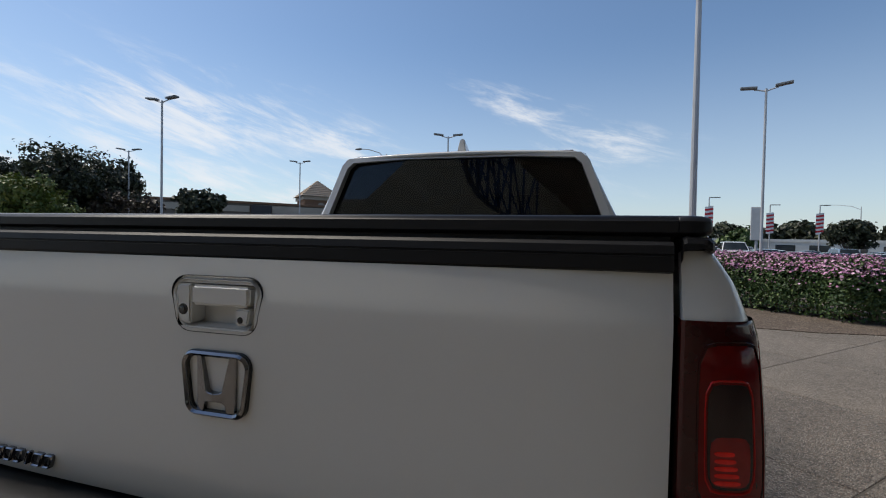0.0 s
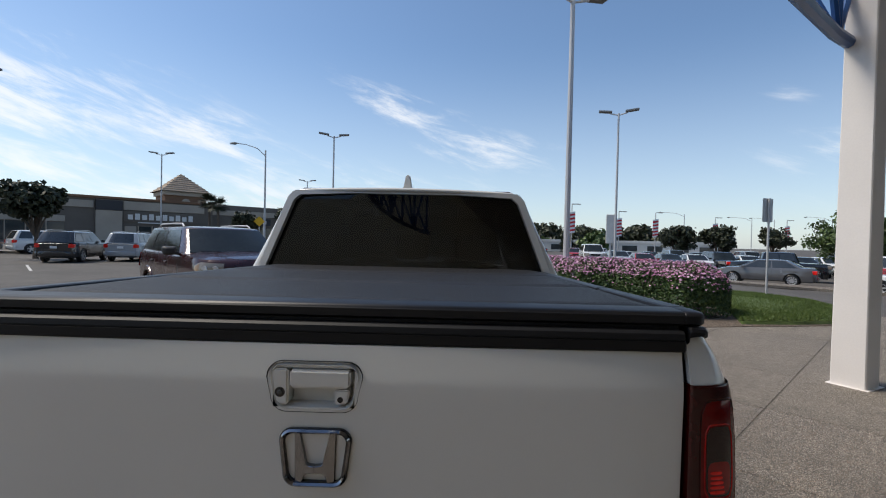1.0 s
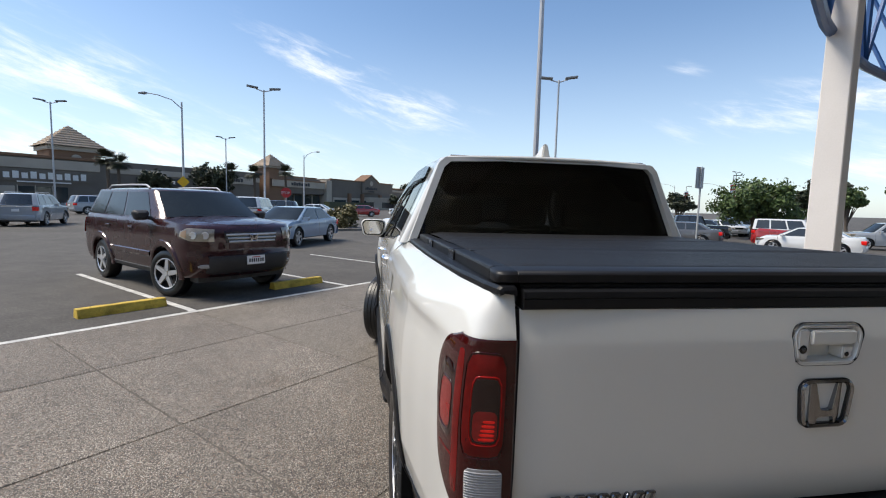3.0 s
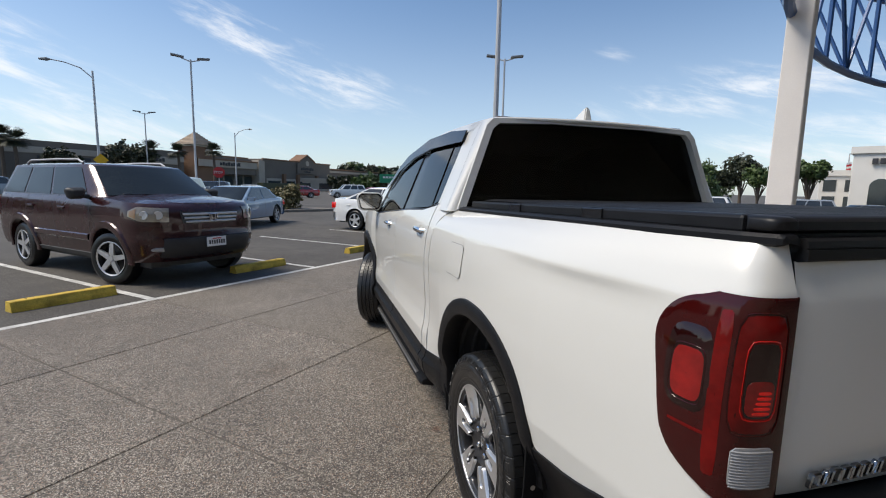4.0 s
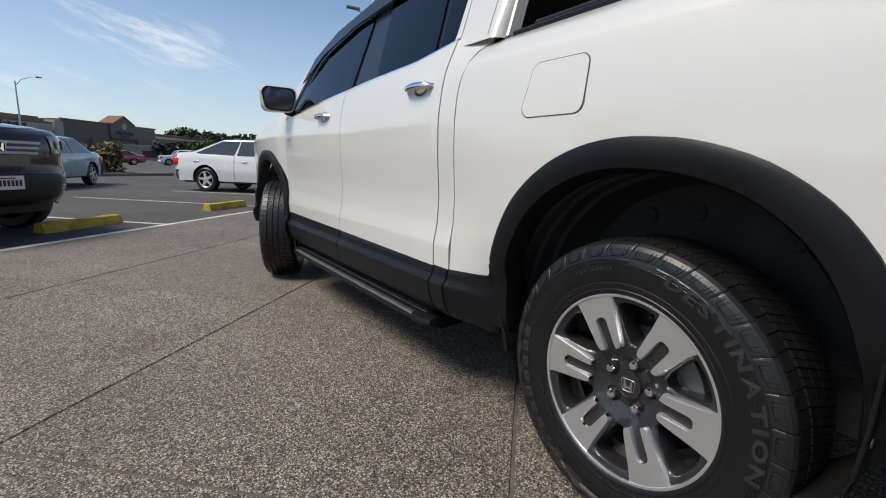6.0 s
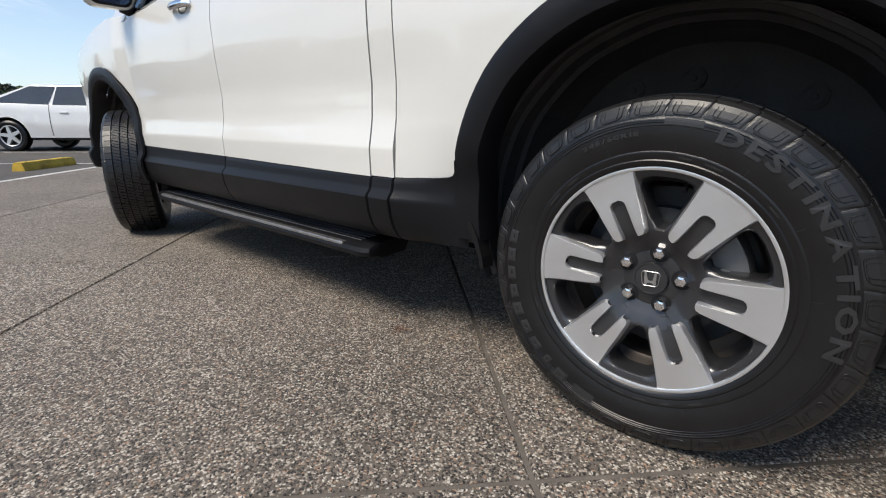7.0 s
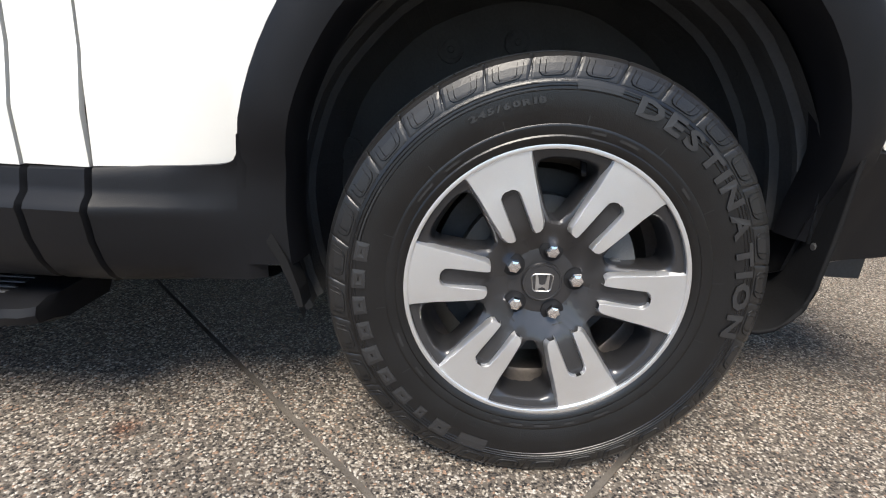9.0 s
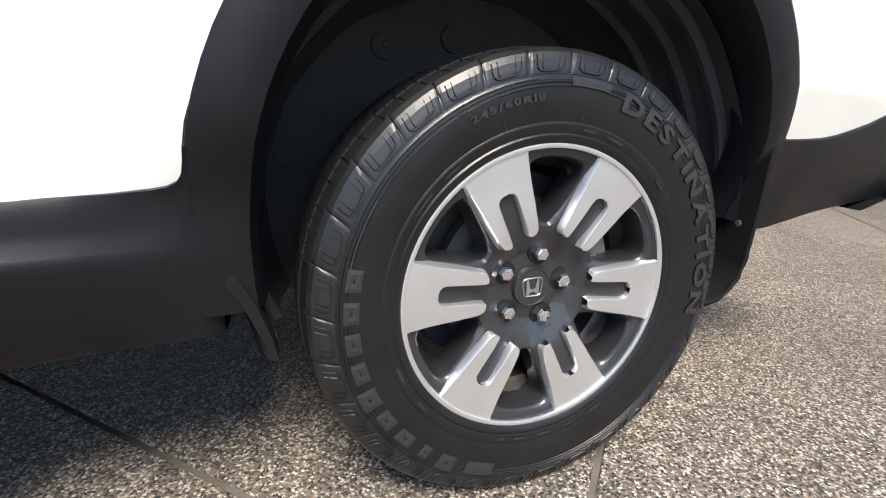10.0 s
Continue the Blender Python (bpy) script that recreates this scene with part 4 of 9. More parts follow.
# tail lights on the rear corners
def tail_light(s):
    lamp_ = None
    edge = [(0.842, 0.86), (0.871, 0.706), (0.895, 0.626), (0.917, 0.580), (0.956, 0.540), (1.007, 0.524), (1.07, 0.510), (1.118, 0.494), (1.155, 0.484), (1.189, 0.491), (1.221, 0.522), (1.240, 0.556), (1.254, 0.600), (1.263, 0.65), (1.268, 0.71)]
    bm = bmesh.new()
    rows = []
    zs_ = [0.842 + 0.426 * (1 - (1 - k / 44) ** 1.5) for k in range(45)]
    for z in zs_:
        p0 = sum(lerp_table(edge, min(1.268, max(0.842, z + d))) for d in (-0.012, -0.006, 0.0, 0.006, 0.012)) / 5
        row = [corner(p0, z, -0.004, s), corner(p0 + 0.004, z, 0.009, s)]
        row += [corner(p0 + (1 - p0) * k / 18, z, 0.012, s) for k in range(1, 18)]
        row += [corner(0.985, z, 0.012, s), (s * (INNER + 0.002), 0.009, z), (s * (INNER - 0.002), 0.013, z), (s * (INNER - 0.002), 0.07, z)]
        rows.append(row)
    grid(bm, rows)
    lamp_ = part("tail_light", fix(bm), RED_DARK, truck, "dark red wrap-round tail light", smooth=True)

    def oval(f, z0, z1, p0, p1, o, n=28, se=4.5):
        """Rounded outline in the lens surface, shrunk by f."""
        pts = []
        for q in range(n):
            t = 2 * math.pi * q / n
            c, d = math.cos(t), math.sin(t)
            k = (abs(c) ** se + abs(d) ** se) ** (-1 / se) * f
            pts.append(corner((p0 + p1) / 2 + (p1 - p0) / 2 * c * k, (z0 + z1) / 2 + (z1 - z0) / 2 * d * k, o, s))
        return pts

    def patch(name, z0, z1, p0, p1, o, mat, label, se=4.5):
        b2 = bmesh.new()
        vs2 = grid(b2, [oval(f, z0, z1, p0, p1, o + d, se=se) for f, d in ((1.0, -0.003), (0.95, 0.0), (0.6, 0.0003), (0.25, 0.0003), (0.02, 0.0003))], close_v=True)
        return part(name, fix(b2), mat, lamp_, label, smooth=True)

    def hoop(name, z0, z1, p0, p1, o, f, mat, label, se=4.5):
        b2 = bmesh.new()
        grid(b2, [oval(g, z0, z1, p0, p1, o + d, se=se) for g, d in ((1.0, -0.003), (0.98, 0.0), ((1 + f) / 2, 0.0006), (f + 0.02, 0.0), (f, -0.003))], close_v=True)
        return part(name, fix(b2), mat, lamp_, label, smooth=True)
    patch("side_pocket", 1.015, 1.200, 0.545, 0.715, 0.0126, RED_DEEP, "near-black red pocket", 3.5)
    patch("side_reflector", 1.038, 1.150, 0.572, 0.686, 0.0131, RED_SIDE, "bright red side reflector")
    hoop("reflector_rim", 1.032, 1.156, 0.566, 0.692, 0.0134, 0.93, RED_DARK, "dark rim round the reflector")
    patch("outer_band", 0.900, 1.245, 0.705, 0.765, 0.0126, REDMID, "clear red outer band", 7)
    patch("rear_lens", 1.002, 1.240, 0.782, 0.965, 0.0126, REDMID, "red rear lens", 6)
    hoop("light_guide", 1.000, 1.242, 0.778, 0.968, 0.0130, 0.96, RED_DARK, "dark light guide outline", 6)
    patch("rear_pocket", 1.034, 1.186, 0.825, 0.945, 0.0131, RED_DEEP, "near-black red inner pocket", 6)
    hoop("inner_guide", 1.030, 1.190, 0.820, 0.950, 0.0135, 0.93, RED_REAR, "red inner outline", 6)
    patch("light_bar_core", 1.040, 1.112, 0.835, 0.938, 0.0136, RED_SIDE, "red inner reflector", 5)
    for k in range(5):
        patch("reflector_facet", 1.044 + 0.010 * k, 1.051 + 0.010 * k, 0.862 + 0.004 * k, 0.928, 0.0142, RED_LIT, "bright red facet", 3)
    patch("lower_reflector", 0.983, 0.990, 0.575, 0.745, 0.0130, REDMID, "thin red reflector strip", 8)
    lens = patch("reversing_lens", 0.892, 0.980, 0.805, 0.965, 0.0134, CLEAR, "clear ribbed reversing lens", 8)
    for k in range(13):
        z = 0.897 + 0.0060 * k
        b2 = bmesh.new()
        rows2 = [[corner(0.812 + 0.146 * q / 8, z + dz, 0.0136 + do, s) for q in range(9)] for dz, do in ((0, 0), (0.0015, 0.0022), (0.003, 0))]
        grid(b2, rows2)
        part("lens_rib", fix(b2), CLEAR, lens)


for s in (-1, 1):
    tail_light(s)

# rear bumper
bm = bmesh.new()
rows = []
for k in range(33):
    x = -0.865 + 1.73 * k / 32
    c = 0.085 * (abs(x) / 0.865) ** 4
    rows.append([(x, 0.06 + c * 0.5, 0.835), (x, -0.06 + c, 0.832), (x, -0.085 + c, 0.815), (x, -0.09 + c, 0.70), (x, -0.07 + c, 0.62), (x, -0.02 + c, 0.50), (x, 0.08 + c, 0.47)])
grid(bm, rows)
part("rear_bumper", fix(bm), PLASTIC, truck, "black plastic rear step bumper", smooth=True)

# black rails and folding cover over the bed, rising a little towards the tailgate
def shear(bm):
    for v in bm.verts:
        v.co.z += 0.026 * max(0.0, 1 - max(v.co.y, 0.0) / 1.7)
    return bm


for s in (-1, 1):
    bm = bmesh.new()
    rows = []
    for y, w, k in ((0.022, 0.800, 0.3), (0.026, 0.808, 0.75), (0.035, 0.813, 1.0), (0.1, 0.824, 1), (0.3, 0.842, 1), (0.5, 0.853, 1), (0.8, 0.862, 1), (1.2, 0.864, 1), (1.70, 0.864, 1)):
        rows.append([(s * x, y, 1.344 + (z - 1.344) * k) for x, z in ((w - 0.004, 1.334), (w, 1.338), (w, 1.350), (w - 0.006, 1.357), (0.775, 1.359), (0.7705, 1.355), (0.7705, 1.32))])
    vs = grid(bm, rows)
    bm.faces.new(vs[0])
    part("bed_rail_cap", shear(fix(bm)), PLASTIC, truck, "black plastic bed rail cap")
bm = bmesh.new()
sec = [(0.016, 1.333), (0.014, 1.336), (0.014, 1.3545), (0.018, 1.3555), (0.018, 1.3575), (0.0150, 1.3585), (0.0175, 1.3705), (0.0235, 1.3755), (0.045, 1.3765), (0.046, 1.386), (0.090, 1.388), (0.090, 1.330), (0.03, 1.330)]
vs = grid(bm, [[(x, y, z) for y, z in sec] for x in (-0.757, -0.756, 0.756, 0.757)], close_v=True)
for r in (vs[0], vs[-1]):
    bm.faces.new(r)
part("tailgate_seal", fix(bm), SEAL, truck, "black plastic cap along the tailgate top")
cover = thing("bed_cover", "black vinyl tri-fold bed cover lying on the bed rails", "truck bed cover")
bm = bmesh.new()
sec = [(0.042, 1.358), (0.033, 1.364), (0.033, 1.380), (0.038, 1.386), (0.048, 1.389), (0.105, 1.391), (0.105, 1.358)]
rows = []
for x, k in ((-0.815, 0.0), (-0.813, 0.4), (-0.808, 0.72), (-0.798, 0.92), (-0.785, 1), (-0.767, 1), (-0.766, 0.95), (-0.765, 1), (0.765, 1), (0.766, 0.95), (0.767, 1), (0.785, 1), (0.798, 0.92), (0.808, 0.72), (0.813, 0.4), (0.815, 0.0)):
    rows.append([(x, 0.08 + (y - 0.08) * (0.4 + 0.6 * k), 1.374 + (z - 1.374) * (0.5 + 0.5 * k)) for y, z in sec])
vs = grid(bm, rows, close_v=True)
for r in (vs[0], vs[-1]):
    bm.faces.new(r)
part("rear_bar", shear(fix(bm)), ALU_BLK, cover, "black aluminium end bar", smooth=True)
for y0, y1 in ((0.107, 0.60), (0.61, 1.13), (1.14, 1.66)):
    bm = bmesh.new()
    nx, ny = 30, 12
    rows = []
    for i in range(nx + 1):
        x = -0.755 + 1.51 * i / nx
        row = []
        for j in range(ny + 1):
            y = y0 + (y1 - y0) * j / ny
            ex = min(1.0, (0.755 - abs(x)) / 0.02)
            ey = min(1.0, min(y - y0, y1 - y) / 0.025)
            sag = -0.006 * (1 - (x / 0.76) ** 2) * (1 - (2 * j / ny - 1) ** 2)
            row.append((x, y, 1.404 - 0.014 * (1 - y / 1.7) + sag - 0.008 * (1 - ex) - 0.013 * (1 - ey) + 0.0012 * noise.noise((x * 5, y * 5, 0))))
        rows.append(row)
    grid(bm, rows)
    pn = part("cover_panel", shear(fix(bm)), VINYL, cover, "black vinyl cover panel", smooth=True)
    for s in (-1, 1):
        bm = a_box(s * 0.785 - 0.025, s * 0.785 + 0.025, y0, y1, 1.353, 1.391, 0.008)
        part("side_bar", shear(bm), ALU_BLK, pn)
for y in (0.605, 1.135):
    bm = a_box(-0.75, 0.75, y - 0.012, y + 0.012, 1.365, 1.388, 0.003)
    part("hinge_strip", shear(bm), ALU_BLK, cover)
    for s in (-1, 1):
        bm = a_box(s * 0.8105 - 0.006, s * 0.8105 + 0.006, y - 0.05, y + 0.05, 1.352, 1.388, 0.003)
        part("hinge_clip", shear(bm), TRIM, cover)
bm = a_box(-0.76, 0.76, 0.11, 1.66, 1.340, 1.366)
part("frame", shear(bm), LINER, cover)

# cab: pillars, roof and glass
def gx(z):
    return 0.935 - (z - 1.30) * 0.47


def cab_side(s):
    def f(u, v, d):
        return (s * (gx(v) - d), u, v)

    def poly(name, pts, d0, d1, mat, label="", parent=truck):
        bm_ = bmesh.new()
        prism(bm_, pts, f, d0, d1)
        return part(name, fix(bm_), mat, parent, label)
    # pillar behind the doors: from the window's edge round the corner to the rear frame
    bm_ = bmesh.new()
    rows = []
    for k in range(15):
        z = 1.335 + 0.500 * k / 14
        ya = lerp_table([(1.335, 1.940), (1.36, 1.934), (1.40, 1.936), (1.76, 2.030), (1.80, 2.040), (1.835, 2.060)], z)
        yb = 1.766 + (z - 1.35) * 0.196
        xd = lerp_table([(1.345, 0.872), (1.80, 0.700), (1.835, 0.668)], z)
        yd = 1.685 + (z - 1.40) * 0.14 + 0.03 * (xd / 0.7) ** 2
        xs_ = gx(z)
        row = [(xs_ - 0.03, ya + 0.012, z), (xs_, ya, z)]
        row += [(xs_, ya + (yb - ya) * q / 4, z) for q in (1, 2, 3)]
        for q in range(9):
            t = q / 8
            bx, by = xs_ + 0.004, yb - 0.035
            row.append(((1 - t) ** 2 * xs_ + 2 * t * (1 - t) * bx + t * t * xd, (1 - t) ** 2 * yb + 2 * t * (1 - t) * (by + (yd - by) * 0.5) + t * t * yd, z))
        rows.append([(s * x, y, z_) for x, y, z_ in row])
    grid(bm_, rows)
    pl = part("rear_cab_pillar", fix(bm_), WHITE, truck, smooth=True)
    bm_ = bmesh.new()
    grid(bm_, [[(s * (gx(z) + 0.0012), 1.766 + (z - 1.35) * 0.196 + 0.004 + d, z) for z in [1.35 + 0.48 * k / 10 for k in range(11)]] for d in (-0.0012, 0.0012)])
    part("pillar_seam", fix(bm_), LINER, pl, "fine dark body seam")
    poly("window_frame", [(1.934, 1.345), (1.934, 1.39), (2.03, 1.798), (2.364, 1.828), (2.92, 1.826), (3.48, 1.73), (3.72, 1.605), (3.80, 1.44), (3.86, 1.20), (3.54, 1.215), (3.34, 1.235), (2.59, 1.289), (2.2, 1.308), (2.03, 1.330)], 0.012, 0.03, TRIM, "black window surround")
    poly("roof_side_rail", [(1.87, 1.830), (2.19, 1.847), (2.6, 1.852), (3.1, 1.815), (3.57, 1.705), (3.83, 1.57), (4.05, 1.37), (4.12, 1.20), (3.86, 1.20), (3.80, 1.44), (3.72, 1.60), (3.48, 1.725), (2.92, 1.820), (2.364, 1.822), (2.03, 1.790), (1.95, 1.785)], 0.0, 0.06, WHITE)
    poly("quarter_glass", [(1.985, 1.385), (1.985, 1.40), (2.062, 1.735), (2.19, 1.738), (2.065, 1.352)], 0.004, 0.010, TINT, "dark tinted quarter window")
    poly("rear_window_glass", [(2.095, 1.345), (2.235, 1.738), (2.775, 1.745), (2.575, 1.315), (2.2, 1.335)], 0.004, 0.010, TINT, "dark tinted rear door window")
    poly("front_window_glass", [(2.845, 1.298), (2.955, 1.72), (3.19, 1.70), (3.57, 1.60), (3.70, 1.475), (3.74, 1.35), (3.765, 1.232), (3.54, 1.245), (3.34, 1.264)], 0.004, 0.010, TINT2, "lightly tinted front door window")
    # white strip that stands in for the door frame's reflection along the pillar
    poly("pillar_strip", [(1.944, 1.366), (1.944, 1.392), (2.036, 1.775), (2.056, 1.775), (1.974, 1.392), (1.974, 1.366)], 0.001, 0.012, WHITE)
    bm_ = bmesh.new()
    ys_ = [1.936 + 1.90 * k / 30 for k in range(31)]
    grid(bm_, [[(s * (door_half(y, belt(y)) + o), y, belt(y) + dz) for y in ys_] for o, dz in ((-0.012, 0.012), (0.003, 0.011), (0.004, 0.005), (0.003, -0.001), (-0.006, -0.003))])
    part("belt_trim", fix(bm_), CHROME, truck, "thin chrome belt strip", smooth=True)
    poly("rain_visor", [(2.03, 1.80), (2.364, 1.83), (2.92, 1.83), (3.48, 1.735), (3.73, 1.605), (3.78, 1.44), (3.71, 1.48), (3.57, 1.60), (3.19, 1.70), (2.73, 1.74), (2.27, 1.735), (2.015, 1.73)], -0.020, -0.012, TRIM, "smoked window rain visor")


for s in (-1, 1):
    cab_side(s)
# roof skin
bm = bmesh.new()
rows = []
for y, dz in ((1.755, -0.012), (1.775, 0.0), (1.9, 0.008), (2.2, 0.016), (2.6, 0.020), (2.95, 0.010), (3.2, -0.02), (3.36, -0.06)):
    row = []
    for k in range(21):
        u = -1 + 2 * k / 20
        row.append((u * 0.70, y + 0.02 * (u * u) * (1 if y < 2 else -1), 1.845 + dz + 0.018 * (1 - u * u) - 0.055 * max(0, abs(u) - 0.9) / 0.1))
    rows.append(row)
grid(bm, rows)
ob = part("roof", fix(bm), WHITE, truck, smooth=True)
sol = ob.modifiers.new("thickness", "SOLIDIFY")
sol.thickness, sol.offset = 0.02, -1
# rear window: frame and pane
fr = lambda u, v, d: (u, 1.715 + (v - 1.40) * 0.14 + 0.03 * (u / 0.7) ** 2 - d, v)
win_out = [(-0.872, 1.345), (-0.700, 1.80), (-0.66, 1.838), (-0.3, 1.852), (0.3, 1.852), (0.66, 1.838), (0.700, 1.80), (0.872, 1.345)]
win_mid = [(-0.825, 1.345), (-0.662, 1.78), (-0.625, 1.812), (-0.3, 1.826), (0.3, 1.826), (0.625, 1.812), (0.662, 1.78), (0.825, 1.345)]
win_in = [(-0.775, 1.395), (-0.615, 1.745), (-0.575, 1.775), (-0.3, 1.785), (0.3, 1.785), (0.575, 1.775), (0.615, 1.745), (0.775, 1.395)]
bm = bmesh.new()
lip = lambda p: 0.036 if abs(p[0]) > 0.5 else 0.014
rows = [[fr(*p, -0.02) for p in win_out], [fr(*p, lip(p) - 0.006) for p in win_out], [fr(p[0] * 0.995, p[1], lip(p)) for p in win_out], [fr(*p, lip(p)) for p in win_mid], [fr(*p, -0.03) for p in win_mid]]
grid(bm, rows)
part("rear_cab_frame", fix(bm), WHITE, truck, smooth=True)
bm = bmesh.new()
prism(bm, [(a * 0.997, b - 0.001) for a, b in win_mid], fr, -0.010, -0.004)
bmesh.ops.triangulate(bm, faces=[f for f in bm.faces if len(f.verts) > 4])
part("rear_window_glass", fix(bm), TINT, truck, "dark privacy rear window")
bm = bmesh.new()
grid(bm, [[fr(*p, -0.013) for p in win_mid], [fr(*p, -0.013) for p in win_in]])
part("rear_window_mask", fix(bm), TRIM, truck)
# windscreen, bonnet, nose
bm = bmesh.new()
grid(bm, [[(u * w, y - 0.10 * u * u, z) for u in [-1 + k / 6 for k in range(13)]] for y, z, w in ((3.38, 1.79, 0.66), (3.7, 1.60, 0.73), (4.08, 1.31, 0.84))])
part("windscreen", fix(bm), TINT2, truck, "clear windscreen", smooth=True)
bm = bmesh.new()
grid(bm, [[(u * w, y - 0.08 * u * u, z + 0.03 * (1 - u * u)) for u in [-1 + k / 8 for k in range(17)]] for y, z, w in ((4.0, 1.30, 0.92), (4.4, 1.24, 0.90), (4.8, 1.14, 0.86), (5.08, 1.02, 0.80), (5.16, 0.93, 0.78), (5.18, 0.6, 0.80), (5.12, 0.4, 0.80))])
part("bonnet", fix(bm), WHITE, truck, smooth=True)
# shark fin aerial
bm = bmesh.new()
prism(bm, [(1.87, 1.865), (1.885, 1.955), (1.90, 1.958), (1.97, 1.90), (2.06, 1.868)], lambda u, v, d: (d * (1 - (v - 1.86) * 6), u, v), -0.030, 0.030)
bmesh.ops.bevel(bm, geom=bm.edges[:], offset=0.006, segments=2, affect="EDGES")
part("roof_aerial", fix(bm), WHITE, truck, "white shark fin aerial", smooth=True)
bm = a_box(-0.62, 0.62, 1.80, 1.83, 1.842, 1.856, 0.004)
part("stop_light", bm, RED_DARK, truck)
# cabin interior
bm = a_box(-0.86, 0.86, 1.74, 3.95, 0.50, 0.62)
part("cabin_floor", bm, LINER, truck)
for y, xs in ((2.35, (-0.42, 0.0, 0.42)), (3.25, (-0.40, 0.40))):
    for x in xs:
        bm = a_box(x - 0.2, x + 0.2, y - 0.10, y + 0.06, 0.75, 1.40, 0.05)
        st = part("seat_back", bm, SEAT, truck, "dark seat back", smooth=True)
        bm = a_box(x - 0.12, x + 0.12, y - 0.10, y + 0.0, 1.42, 1.60, 0.04)
        part("head_rest", bm, SEAT, st, smooth=True)
bm = a_box(-0.78, 0.78, 3.75, 4.0, 0.9, 1.28, 0.05)
part("dashboard", bm, SEAT, truck)
bm = a_box(-0.84, 0.84, 1.70, 1.73, 0.5, 1.36)
part("cab_back_wall", bm, LINER, truck)
# underside and bed floor
bm = a_box(-0.80, 0.80, 0.15, 5.0, 0.34, 0.50)
for v in bm.verts:
    v.co.z += 0.0
part("underbody", a_box(-0.55, 0.55, 0.2, 5.0, 0.30, 0.46), LINER, truck)
bm.free()
part("side_chassis", a_box(-0.80, 0.80, 1.66, 3.75, 0.33, 0.46), LINER, truck)
part("bed_floor", a_box(-0.55, 0.55, 0.12, 1.68, 0.72, 0.76), LINER, truck)


# door mirrors
def mirror(s):
    c = Vector((s * 1.062, 3.80, 1.318))
    bm = bmesh.new()
    rows = []
    for y, k in ((-0.055, 0.90), (-0.045, 1.0), (0.0, 1.0), (0.05, 0.88), (0.09, 0.6), (0.105, 0.2)):
        rows.append([(c.x + u * k, c.y + y, c.z + v * k) for u, v in rr(0.245, 0.215, 0.170, 0.05)])
    vs = grid(bm, rows, close_v=True)
    bm.faces.new(vs[-1])
    mm = part("door_mirror", fix(bm), WHITE, truck, "white door mirror with black surround", smooth=True)
    bm = bmesh.new()
    prism(bm, rr(0.222, 0.195, 0.150, 0.045), lambda u, v, d: (c.x + u, c.y - 0.052 - d, c.z + v), -0.01, 0.004)
    part("mirror_surround", fix(bm), TRIM, mm)
    bm = bmesh.new()
    prism(bm, rr(0.200, 0.175, 0.130, 0.04), lambda u, v, d: (c.x + u, c.y - 0.0575 - d - s * u * 0.03, c.z + v), 0.0, 0.003)
    part("mirror_glass", fix(bm), CHROME, mm, "mirror glass")
    bm = bmesh.new()
    tube(bm, [(s * 0.90, 3.80, 1.235), (s * 0.96, 3.80, 1.24), (c.x - s * 0.06, 3.81, 1.255)], [0.035, 0.030, 0.028], 10)
    part("mirror_arm", bm, PLASTIC, mm)


for s in (-1, 1):
    mirror(s)
# ---- wheels ----
SP0, NUT0 = -3.5, 8.0      # turn of spokes and nuts, degrees


def polar(r, a):
    return (r * math.cos(a), r * math.sin(a))


